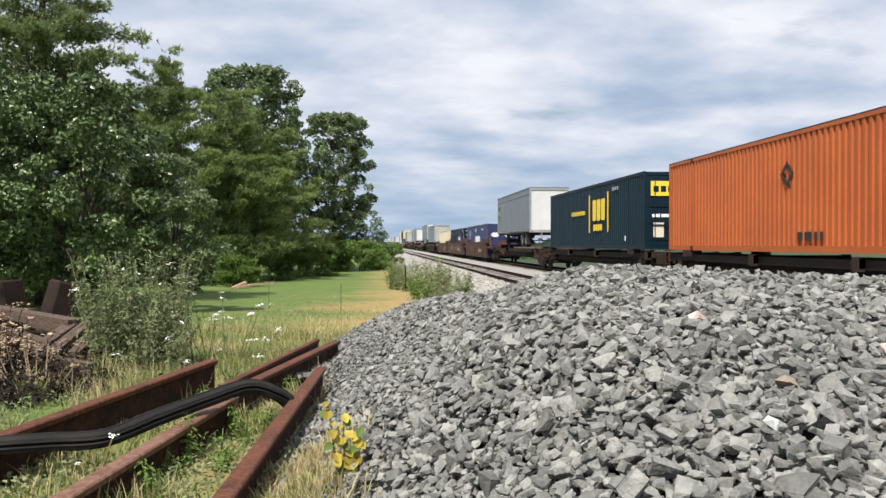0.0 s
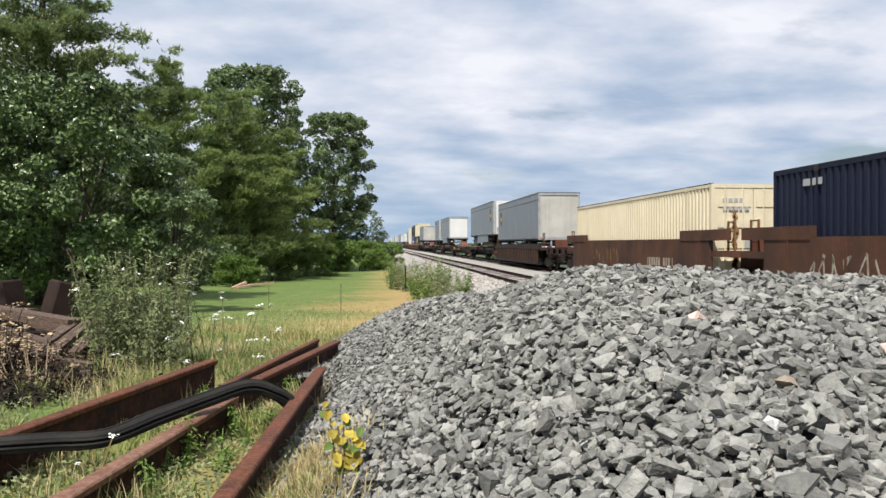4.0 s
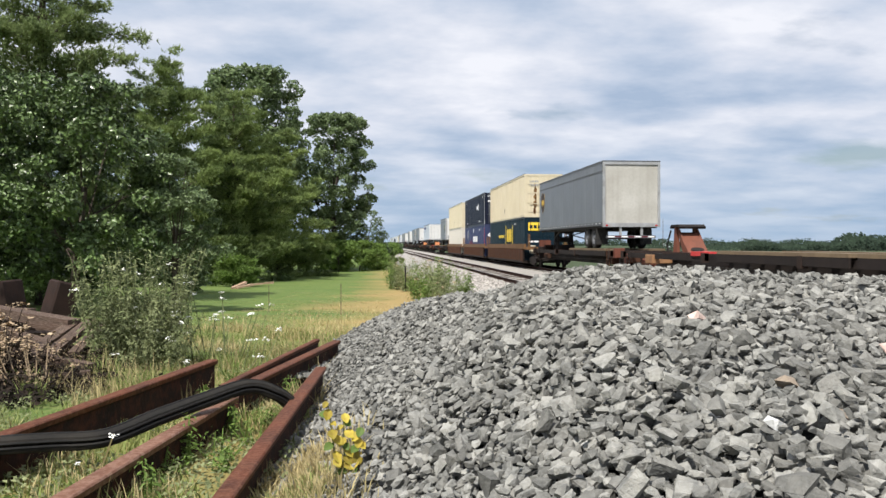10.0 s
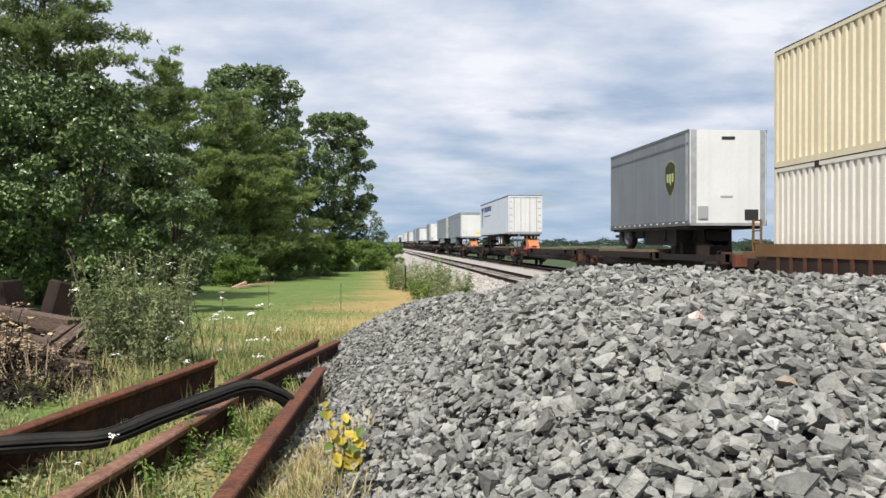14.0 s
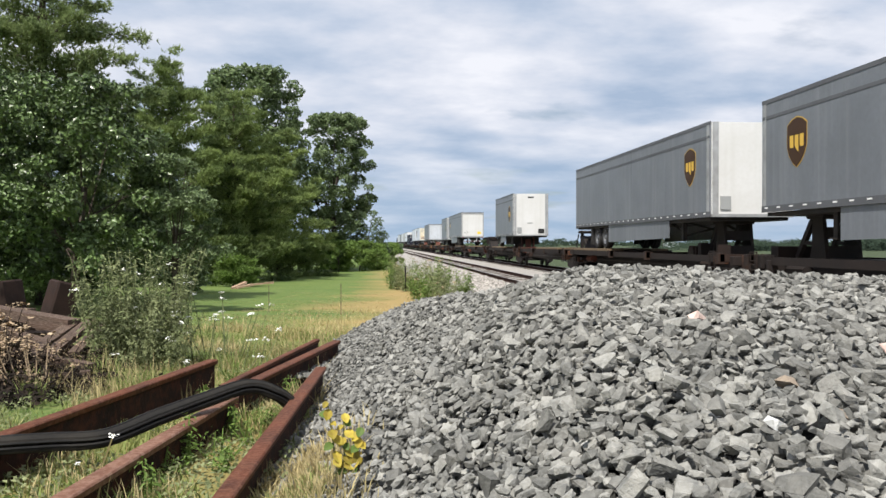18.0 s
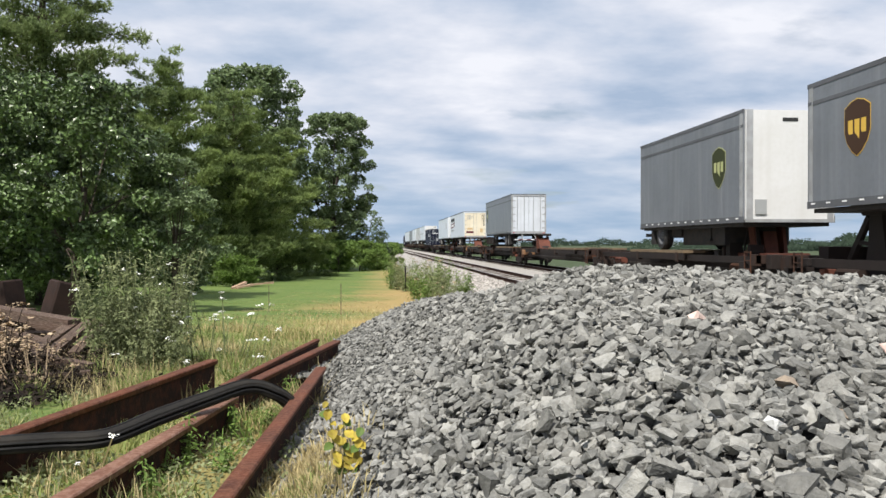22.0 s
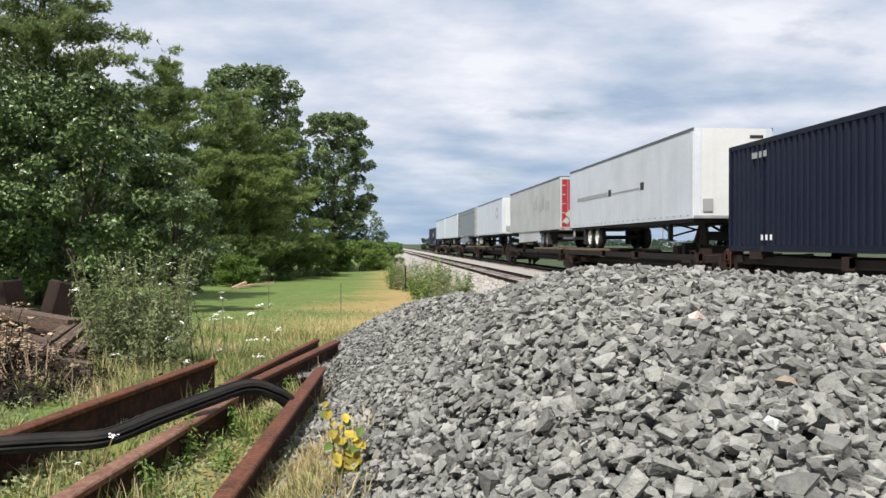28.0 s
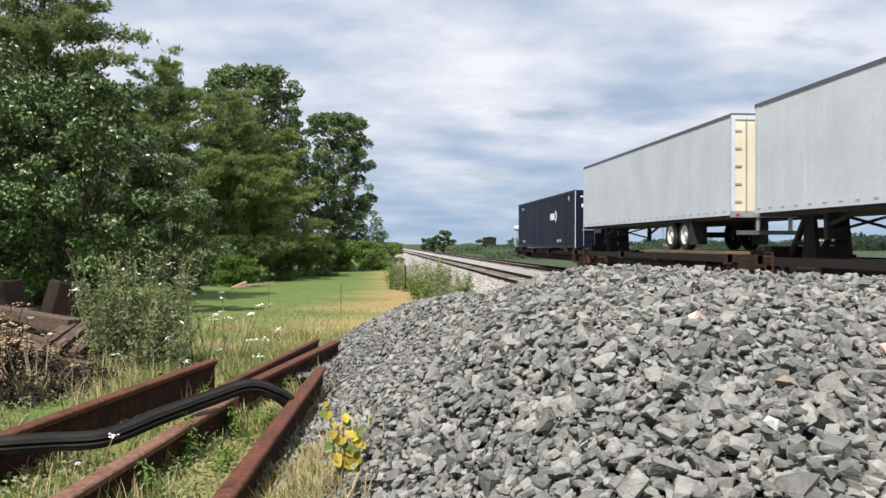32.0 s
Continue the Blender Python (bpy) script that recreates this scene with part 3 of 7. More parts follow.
def conifer(name, x, y, height, spread, tufts, tuft, mat, label, seed, low=0.06, power=0.75, needles=5, slim=0.105, whorl=2.3):
    """A pine: whorls of drooping boughs carrying tufts of needles."""
    rng = np.random.default_rng(seed)
    z0 = float(ground_z(x, y))
    tree = tagged(empty(name, Matrix.Translation((x, y, z0))), label, "tree")
    bm = bmesh.new()
    limb(bm, (0, 0, -0.2), (0, 0, height * 0.97), height * 0.02, height * 0.003, 9)
    whorls = int(height * whorl)
    A, B = [], []
    for w in range(whorls):
        ring_u = low + (0.985 - low) * w / whorls
        reach = spread * (1 - ring_u) ** power * rng.uniform(0.75, 1.1) + 0.12
        for i in range(int(rng.integers(5, 8))):
            a = rng.uniform(0, 2 * math.pi)
            r = reach * rng.uniform(0.5, 1.12)
            u = min(ring_u + rng.normal() * 0.35 / height, 0.985)
            p0 = np.array([0, 0, u * height])
            p1 = np.array([r * math.cos(a), r * math.sin(a), u * height + r * rng.uniform(-0.12, 0.42) + 0.1])
            A.append(p0), B.append(p1)
            limb(bm, p0, p1, 0.010 * r + 0.012, 0.006, 4)
    part("trunk", bm, LEAF["bark"], tree)
    A, B = np.array(A), np.array(B)
    ln = np.linalg.norm(B - A, axis=1)
    k = rng.choice(len(A), tufts, p=ln ** 1.4 / (ln ** 1.4).sum())
    f = 1.04 - 0.85 * rng.random(tufts) ** 1.5
    P = A[k] + (B - A)[k] * f[:, None]
    side = rng.normal(size=(tufts, 3)) * np.array([1, 1, 0.42]) * (0.10 + 0.16 * ln[k] * (1.15 - f))[:, None]
    P = P + side
    out = (B - A)[k] / ln[k][:, None]
    grow = out * 0.6 + np.array([0, 0, 0.75]) + rng.normal(size=(tufts, 3)) * 0.35
    Q = np.repeat(P, needles, 0)
    D = np.repeat(grow, needles, 0) + rng.normal(size=(tufts * needles, 3)) * 0.65
    D /= np.linalg.norm(D, axis=1)[:, None]
    L = tuft * rng.uniform(0.6, 1.3, (len(Q), 1))
    S = np.cross(D, rng.normal(size=D.shape))
    S /= np.linalg.norm(S, axis=1)[:, None]
    V = np.stack([Q - S * L * slim, Q + S * L * slim, Q + D * L], 1).reshape(-1, 3)
    part("crown", raw("crown", V, np.arange(len(V)).reshape(-1, 3), mat), None, tree)
    return tree


conifer("tall_pine", -8.6, 21.8, 11.0, 3.0, 42000, 0.125, LEAF["pine_dark"], "tall dark pine rising above the leafy bushes", 3, low=0.04, power=0.36, needles=6, slim=0.12, whorl=2.9)
broadleaf("apple_tree", -6.2, 17.0, 4.75, 2.15, 36000, 0.100, LEAF["apple"], "dense leafy tree with small glossy leaves over weeds", 5, clumps=130, low=0.16, puff=0.60)
broadleaf("apple_tree", -8.7, 17.8, 5.2, 2.4, 36000, 0.102, LEAF["apple"], "dense dark leafy tree at the edge of the yard", 6, clumps=130, low=0.16, puff=0.60)
broadleaf("leafy_bush", -4.2, 17.4, 3.3, 0.95, 13000, 0.07, LEAF["ash"], "dull leafy bush with bare twigs", 8, clumps=36, low=0.34, cat="bush")
conifer("white_pine", -10.4, 42.0, 11.9, 4.7, 32000, 0.20, LEAF["pine"], "white pine with an upright pointed top", 11, low=0.04, power=0.7)
conifer("white_pine", -7.8, 45.5, 10.5, 4.2, 30000, 0.20, LEAF["pine"], "spreading white pine with bright layered boughs", 12, low=0.06, power=0.55)
conifer("white_pine", -6.1, 52.0, 9.2, 3.7, 24000, 0.21, LEAF["pine"], "low spreading pine with drooping boughs", 13, low=0.05, power=0.5)
broadleaf("ash_tree", -9.3, 61.0, 15.0, 4.5, 62000, 0.23, LEAF["ash"], "tall round-headed broadleaf tree behind the pines", 19, clumps=300, low=0.15, puff=0.62)
broadleaf("ash_tree", -3.5, 69.0, 13.0, 3.6, 46000, 0.22, LEAF["ash"], "broadleaf tree with an uneven open crown", 16, clumps=200, low=0.05, puff=0.64)
for i, (x, y, h, s) in enumerate([(-4.6, 64, 2.5, 1.9), (-2.9, 65, 2.6, 1.9), (-1.3, 66, 2.5, 1.8), (-6.4, 63, 2.7, 2.1), (-0.9, 78, 5.4, 2.1), (0.2, 69, 2.3, 1.5), (1.4, 80, 2.4, 1.5)]):
    broadleaf("shrub", x, y, h, s, 6500, 0.14, LEAF["shrub"] if i != 4 else LEAF["ash"], "dense green shrub along the end of the lawn", 30 + i, clumps=26, low=0.0, cat="shrub")
for i, (x, y, h, s) in enumerate([(-12.5, 22, 5.0, 3.0), (-9.0, 25, 3.2, 2.4), (-15.0, 28, 7.0, 3.6), (-11.0, 38, 6.0, 3.2), (-16.0, 44, 9.0, 4.0), (-7.2, 30, 2.6, 2.0)]):
    broadleaf("shrub", x, y, h, s, 6500, 0.15, LEAF["ash"], "dark leafy undergrowth behind the yard trees", 50 + i, clumps=36, low=0.0, cat="shrub")
# tree out of view, added to cast shade on the blocks and apple trees
broadleaf("unseen_shade_tree", -7.4, 8.2, 7.2, 2.4, 16000, 0.10, LEAF["apple"], "unseen leafy tree added to shade the rusted blocks", 44, clumps=60, low=0.3)
conifer("pine_seedling", -6.5, 38.0, 1.25, 1.0, 4000, 0.18, LEAF["shrub"], "small bright green pine bush", 41, low=0.02, power=0.4, whorl=5)


# ---------------------------------------------------------------- train
def travelled(t):
    return 21.72 * t + 0.0296 * t * t


RIDERS = []     # (thing, place along the train, height)


def ride(ob, u, z, x=FAR_X):
    ob.matrix_basis = Matrix.Translation((x, u, z))
    RIDERS.append((ob, u, z, x))
    return ob


def paint(name, c, dirt, amount=0.5, rough=0.45, streak=None, streak_amount=0.35, **k):
    return material(name, c, rough, spec=0.22 if max(c) < 0.15 else 0.4, vary=dirt, scale=0.7, amount=amount, streak=streak or dirt, streak_amount=streak_amount, fine=dirt, fine_scale=9, fine_amount=0.25, **k)


P_ = dict(
    # paler vertical streaks put reflections off the grey sheet into its colour
    grey=paint("silver grey trailer skin", (0.160, 0.174, 0.196), (0.112, 0.121, 0.135), rough=0.40, bump=0.5, bump_scale=1.6, streak=(0.25, 0.26, 0.275), streak_amount=0.35),
    greyrail=paint("darker grey rail", (0.11, 0.115, 0.126), (0.07, 0.072, 0.078)),
    pale=paint("bleached cream container paint", (0.60, 0.57, 0.52), (0.47, 0.44, 0.38), amount=0.4),
    white=paint("weathered white trailer skin", (0.585, 0.62, 0.67), (0.44, 0.46, 0.485), rough=0.30, bump=0.5, bump_scale=1.6),
    stained=paint("stained off-white trailer skin", (0.47, 0.46, 0.425), (0.30, 0.285, 0.25), amount=0.7, rough=0.5),
    door=paint("plain white door", (0.635, 0.635, 0.63), (0.53, 0.525, 0.50), rough=0.4),
    tan=paint("yellowed cream door", (0.72, 0.67, 0.54), (0.58, 0.49, 0.34), rough=0.5, amount=0.6),
    red=paint("faded red door", (0.38, 0.020, 0.028), (0.24, 0.03, 0.035)),
    orange=paint("orange container paint", (0.42, 0.108, 0.028), (0.30, 0.070, 0.022)),
    green=paint("dark green container paint", (0.004, 0.016, 0.027), (0.007, 0.019, 0.029)),
    navy=paint("navy container paint", (0.0065, 0.0095, 0.024), (0.010, 0.013, 0.027)),
    purple=paint("faded violet-blue container paint", (0.030, 0.041, 0.108), (0.050, 0.059, 0.112)),
    cream=paint("cream container paint", (0.61, 0.545, 0.40), (0.48, 0.41, 0.28), amount=0.4),
    rustcar=paint("brown rail car steel", (0.034, 0.020, 0.015), (0.016, 0.012, 0.011), amount=0.8, rough=0.75),
    rustwell=paint("rust-brown well car steel", (0.092, 0.040, 0.023), (0.032, 0.019, 0.014), amount=0.9, rough=0.75),
    ochre=paint("ochre rail car steel", (0.175, 0.088, 0.032), (0.08, 0.04, 0.020), amount=0.7, rough=0.7),
    carblack=paint("sooty rail car steel", (0.022, 0.016, 0.014), (0.012, 0.010, 0.010), amount=0.8, rough=0.8),
    stand=paint("rusted red hitch steel", (0.14, 0.048, 0.031), (0.045, 0.022, 0.017), rough=0.7),
    blocktan=paint("scuffed tan steel", (0.30, 0.16, 0.075), (0.16, 0.08, 0.04), rough=0.75),
    # tan stands for sun on the platform tops
    deck=paint("tan deck steel with sunlit top painted in", (0.185, 0.135, 0.080), (0.09, 0.06, 0.038), amount=0.7, rough=0.85),
    oldwhite=paint("greyed white trailer skin", (0.47, 0.485, 0.495), (0.34, 0.34, 0.335), amount=0.6, rough=0.5),
    rustdark=material("dark rust blotch", (0.13, 0.055, 0.025), 0.8, vary=(0.40, 0.26, 0.12), scale=9, amount=0.9),
    standred=paint("rusted orange-red hitch steel", (0.19, 0.062, 0.036), (0.07, 0.03, 0.02), rough=0.7),
    standorange=paint("orange hitch steel", (0.46, 0.17, 0.06), (0.32, 0.12, 0.05), rough=0.7),
    standblack=paint("black hitch steel", (0.014, 0.013, 0.013), (0.032, 0.022, 0.018), rough=0.7),
    logo_brown=material("brown shield", (0.050, 0.025, 0.013), 0.45), logo_gold=material("gold shield edge", (0.62, 0.40, 0.07), 0.45),
    logo_olive=material("olive shield", (0.034, 0.040, 0.012), 0.45), logo_lime=material("lime shield edge", (0.40, 0.42, 0.20), 0.45),
    yellow=material("yellow marking", (0.80, 0.58, 0.06), 0.5), whitemark=material("white marking", (0.78, 0.78, 0.78), 0.5),
    bluemark=material("navy marking", (0.04, 0.05, 0.15), 0.5), maroon=material("maroon marking", (0.11, 0.025, 0.035), 0.5),
    redsmear=material("faded red smear", (0.21, 0.035, 0.045), 0.7, vary=(0.045, 0.04, 0.10), scale=5, amount=0.95), greymark=material("worn grey marking", (0.30, 0.31, 0.31), 0.6), redmark=material("red marking", (0.50, 0.05, 0.05), 0.5),
    galv=material("dull galvanised steel", (0.40, 0.41, 0.42), 0.5, metal=0.4, vary=(0.24, 0.235, 0.225), scale=3, amount=0.6), blackmark=material("black marking", (0.03, 0.03, 0.03), 0.5),
    faint=material("faded grey marking", (0.42, 0.425, 0.425), 0.6, vary=(0.55, 0.56, 0.57), scale=5, amount=0.6),
    ruststain=material("rust run on cream paint", (0.46, 0.30, 0.14), 0.7, vary=(0.66, 0.58, 0.40), scale=6, amount=0.9),
    sprayed=material("dull yellow spray paint", (0.15, 0.095, 0.035), 0.7, vary=(0.08, 0.042, 0.026), scale=5, amount=0.8),
    tail=material("red lamp lens", (0.45, 0.02, 0.02), 0.3), chalk=material("pale spray paint", (0.30, 0.27, 0.22), 0.7, vary=(0.12, 0.08, 0.06), scale=5, amount=0.7),
)


def flat(name, ring, mat, parent, x, thick=0.006, label=""):
    """A flat marking on a near side: ring in (y, z)."""
    bm = bmesh.new()
    prism(bm, ring, "x", x - thick, x)
    return part(name, bm, mat, parent, label)


def rect(y0, y1, z0, z1, lean=0.0):
    return [(y0, z0), (y1, z0), (y1 - lean, z1), (y0 - lean, z1)]


def shield(parent, yc, zc, w, h, x, olive=False):
    def ring(k):
        a, b = w / 2 * k, h / 2 * k
        pts = [(-a, b * 0.72), (-a * 0.5, b * 0.92), (0, b), (a * 0.5, b * 0.92), (a, b * 0.72), (a, -b * 0.15), (a * 0.8, -b * 0.5), (a * 0.4, -b * 0.82), (0, -b), (-a * 0.4, -b * 0.82), (-a * 0.8, -b * 0.5), (-a, -b * 0.15)]
        return [(yc + p, zc + q) for p, q in pts]
    s = flat("emblem", ring(1.0), P_["logo_lime" if olive else "logo_gold"], parent, x, 0.004, "shield emblem with a thin bright border")
    flat("emblem_field", ring(0.965), P_["logo_olive" if olive else "logo_brown"], s, x - 0.004, 0.004)
    # three plain bright blocks across the shield
    for i in (-1, 0, 1):
        y = yc + i * w * 0.25
        flat("emblem_block", [(y - w * 0.09, zc - h * (0.10 + (0.10 if i == 0 else 0))), (y + w * 0.06, zc - h * 0.10), (y + w * 0.09, zc - h * 0.06), (y + w * 0.09, zc + h * 0.14), (y - w * 0.09, zc + h * 0.14)], P_["logo_lime" if olive else "logo_gold"], s, x - 0.008, 0.003)


def wheel_mesh(r=0.50, w=0.30):
    """Double tyre with a dished rim, axis along x."""
    bm = bmesh.new()
    seg, prof = 28, [(-w / 2, r * 0.62), (-w / 2, r * 0.90), (-w / 2 + 0.05, r), (-0.02, r), (0, r * 0.93), (0.02, r), (w / 2 - 0.05, r), (w / 2, r * 0.90), (w / 2, r * 0.62)]
    rows = [[bm.verts.new((x, q * math.cos(2 * math.pi * i / seg), q * math.sin(2 * math.pi * i / seg))) for x, q in prof] for i in range(seg)]
    for i in range(seg):
        for j in range(len(prof) - 1):
            bm.faces.new((rows[i][j], rows[i][j + 1], rows[(i + 1) % seg][j + 1], rows[(i + 1) % seg][j]))
        bm.faces.new((rows[i][0], rows[(i + 1) % seg][0], rows[(i + 1) % seg][-1], rows[i][-1]))
    tyre = mesh_of(bm, "tyre", M["tyre"])
    bm = bmesh.new()
    prof = [(-w / 2 + 0.005, r * 0.63), (-w / 2 + 0.03, r * 0.55), (-w / 2 + 0.12, r * 0.48), (-w / 2 + 0.13, r * 0.30), (-w / 2 + 0.05, r * 0.24), (-w / 2 + 0.01, r * 0.14)]
    rows = [[bm.verts.new((x, q * math.cos(2 * math.pi * i / seg), q * math.sin(2 * math.pi * i / seg))) for x, q in prof] for i in range(seg)]
    for i in range(seg):
        for j in range(len(prof) - 1):
            bm.faces.new((rows[i][j], rows[i][j + 1], rows[(i + 1) % seg][j + 1], rows[(i + 1) % seg][j]))
    bm.faces.new([rows[i][-1] for i in range(seg)])
    rim = mesh_of(bm, "rim", M["rim"])
    grey = rim.copy()
    grey.materials[0] = P_["greyrail"]
    return tyre, rim, grey


TYRE, RIM, RIM_GREY = wheel_mesh()
BOX0, BOX1, HALF = 1.01, 3.88, 1.30      # trailer box above the deck


def letters(parent, words, x, y, z, size):
    """Black painted letters on a leading end."""
    txt = bpy.data.curves.new("lettering", "FONT")
    txt.body, txt.size, txt.extrude, txt.space_line = words, size, 0.003, 0.92
    txt.materials.append(P_["blackmark"])
    ob = new("lettering", txt)
    ob.parent = parent
    ob.matrix_basis = Matrix.Translation((x, y, z)) @ Matrix.Rotation(radians(90), 4, "X")


def trailer(u, length, nose, skin, front, label, roll=False, shield_at=None, olive=False, skirt=False, drop=0.0, axles=2, bands=True, stick=False, frame=None, low=0.0):
    """A highway trailer; its leading end is at y = 0. nose: the closed front leads, else the doors do."""
    t = tagged(ride(empty("trailer"), u, 0.80 - drop), label, "trailer", "trailers on the train")
    z0, z1 = BOX0 - low, BOX1
    fr = frame or P_["greyrail"]
    boxed("box", skin, t, (-HALF, HALF, 0.02, length - 0.02, z0 + 0.10, z1 - 0.06))
    boxed("roof", P_["door"], t, (-HALF + 0.03, HALF - 0.03, 0.03, length - 0.03, z1 - 0.06, z1 - 0.015))
    for s in (-1, 1):
        xa, xb = sorted((s * (HALF - 0.02), s * (HALF + 0.012)))
        boxed("top_rail", fr, t, (xa, xb, 0.01, length - 0.01, z1 - 0.10, z1))
        boxed("bottom_rail", P_["greyrail"] if skin is P_["grey"] else skin, t, (xa, xb, 0.01, length - 0.01, z0, z0 + 0.16))
    # side posts, seams, marker tape
    bm = bmesh.new()
    k = int(length / 1.22)
    for i in range(1, k):
        y = i * length / k
        box(bm, -HALF - 0.002, -HALF + 0.01, y - 0.006, y + 0.006, z0 + 0.16, z1 - 0.10)
    part("side_seams", bm, skin, t)
    if bands and skin is P_["grey"]:
        boxed("side_band", P_["greyrail"], t, (-HALF - 0.010, -HALF, 0.03, length - 0.03, z1 - 0.50, z1 - 0.42))
    bm = bmesh.new()
    for i in range(int(length / 0.62)):
        y = 0.3 + i * 0.62
        box(bm, -HALF - 0.020, -HALF - 0.012, y, y + 0.16, z0 + 0.09, z0 + 0.125)
    part("marker_tape", bm, P_["whitemark"] if skin is P_["grey"] else P_["greymark"], t, "row of short reflective marks")
    # leading and trailing ends
    for end in (0, 1):
        is_nose = nose if end == 0 else not nose
        y, d = (0.0, -1) if end == 0 else (length, 1)
        def slab(name, mat, x0, x1, za, zb, out, th=0.03, label="", parent=t):
            a, b = sorted((y + d * (out - th), y + d * out))
            return boxed(name, mat, parent, (x0, x1, a, b, za, zb), label=label)
        if is_nose:
            slab("front_wall", front if end == 0 else skin, -HALF + 0.04, HALF - 0.04, z0 + 0.08, z1 - 0.03, 0.03)
            for s in (-1, 1):
                bm = bmesh.new()
                prism(bm, [(s * (HALF + 0.012), y - d * 0.24), (s * (HALF + 0.006), y - d * 0.08), (s * (HALF - 0.06), y + d * 0.03), (s * (HALF - 0.24), y + d * 0.05), (s * (HALF - 0.24), y - d * 0.1)], "z", z0 + 0.05, z1 - 0.02)
                part("corner_post", bm, P_["galv"] if skin is P_["grey"] else skin, t)
            if end == 0:
                slab("document_box", P_["greymark"], -HALF + 0.30, -HALF + 0.62, z0 + 0.22, z0 + 0.62, 0.07, 0.05, "small grey document box")
                if stick:
                    slab("placard", P_["blackmark"], HALF - 0.75, HALF - 0.30, z0 + 0.18, z0 + 0.52, 0.045, 0.02)
                    slab("number_bar", P_["greymark"], -0.25, 0.15, z0 + 1.0 - 0.1, z0 + 0.96, 0.04, 0.01)
                nx = 0.0 if axles == 1 else 0.75
                slab("number_bar", P_["blackmark"], nx - 0.22, nx + 0.22, z1 - 0.33, z1 - 0.23, 0.04, 0.012)
                slab("lower_sill", P_["galv"], -HALF + 0.04, HALF - 0.04, z0, z0 + 0.09, 0.05, 0.06)
        else:
            slab("door_header", P_["galv"] if skin is P_["grey"] else skin, -HALF, HALF, z1 - 0.17, z1 - 0.035, 0.05, 0.08)
            slab("roof_edge", P_["greyrail"], -HALF - 0.01, HALF + 0.01, z1 - 0.035, z1 + 0.004, 0.06, 0.10)
            for s in (-1, 1):
                a, b = sorted((s * HALF, s * (HALF - 0.11)))
                slab("door_post", P_["galv"] if skin is P_["grey"] else skin, a, b, z0, z1 - 0.17, 0.05, 0.08)
            slab("rear_sill", P_["galv"], -HALF, HALF, z0 - 0.06, z0 + 0.12, 0.055, 0.10)
            if roll:
                dr = slab("door", front, -HALF + 0.11, HALF - 0.11, z0 + 0.12, z1 - 0.17, 0.0, 0.02)
                if stick:
                    slab("sticker", P_["yellow"], HALF - 0.72, HALF - 0.32, z0 + 0.35, z0 + 0.62, 0.008, 0.008, "", dr)
                    bm = bmesh.new()
                    for p, q in (((0, 1), (1, 0)), ((1, 0), (0, -1)), ((0, -1), (-1, 0)), ((-1, 0), (0, 1))):
                        prism(bm, [(-0.72 + 0.22 * k * u, z0 + 0.52 + 0.20 * k * v) for u, v, k in ((*p, 1), (*q, 1), (*q, 0.85), (*p, 0.85))], "y", *sorted((y + d * 0.002, y + d * 0.008)))
                    part("placard", bm, P_["blackmark"], dr, "black diamond outline")
            else:
                for s in (-1, 1):
                    a, b = sorted((s * 0.01, s * (HALF - 0.11)))
                    dr = slab("door", front, a, b, z0 + 0.12, z1 - 0.17, 0.02, 0.035)
                    for f in (((0.86,) if s < 0 else (0.14,)) if stick else (0.28, 0.72)):
                        xx = a + (b - a) * f
                        slab("lock_bar", P_["galv"], xx - 0.015, xx + 0.015, z0 + 0.05, z1 - 0.14, 0.055, 0.03, "", dr)
                    xo = b if s > 0 else a
                    for q in range(5):
                        zz = z0 + 0.35 + q * 0.50
                        slab("hinge", P_["galv"], min(xo, xo - s * 0.2), max(xo, xo - s * 0.2), zz, zz + 0.06, 0.04, 0.03, "", dr)
                    if stick and s < 0:
                        slab("placard", P_["maroon"], a + 0.20, b - 0.18, z0 + 0.42, z0 + 0.64, 0.03, 0.02, "", dr)
                        slab("placard", P_["ruststain"], a + 0.30, b - 0.25, z0 + 0.78, z0 + 1.05, 0.03, 0.02, "", dr)
                        for q, wd in enumerate((0.45, 0.70, 0.55, 0.40)):
                            slab("lettering", P_["greymark"], a + 0.28, a + 0.28 + wd, z1 - 0.50 - q * 0.13, z1 - 0.44 - q * 0.13, 0.03, 0.01, "", dr)
                    elif stick:
                        slab("placard", P_["ruststain"], b - 0.62, b - 0.30, z0 + 0.50, z0 + 0.95, 0.03, 0.02, "", dr)
                        for q in range(7):
                            slab("number_bar", P_["blackmark"], b - 0.26, b - 0.14, z1 - 0.48 - q * 0.19, z1 - 0.36 - q * 0.19, 0.03, 0.01, "", dr)
                        if end == 0:
                            letters(dr, "N\nO\nN\nZ", b - 0.46, -0.032, z1 - 0.46, 0.19)
            for s in (-1, 1):
                bm = bmesh.new()
                box(bm, s * 0.48 - 0.05, s * 0.48 + 0.05, min(y, y - d * 0.06), max(y, y - d * 0.06), 0.52, z0 - 0.06)
                part("guard_post", bm, P_["galv"], t)
            gd = slab("rear_guard", P_["greyrail"], -1.1, 1.1, 0.46, 0.58, 0.02, 0.09)
            for q in range(7 if skin is P_["grey"] else 0):
                slab("reflective_tape", P_["maroon"] if q % 2 else P_["whitemark"], -1.05 + q * 0.30, -0.75 + q * 0.30, 0.49, 0.55, 0.025, 0.004, "", gd)
            for s in (-1, 1):
                slab("tail_lamp", P_["tail"], s * 1.12 - 0.05, s * 1.12 + 0.05, z0 - 0.02, z0 + 0.04, 0.07, 0.02)
    # running gear
    tail = (length - 4.1 if nose else 4.3) if length > 16 else (length - 1.9 if nose else 2.4)
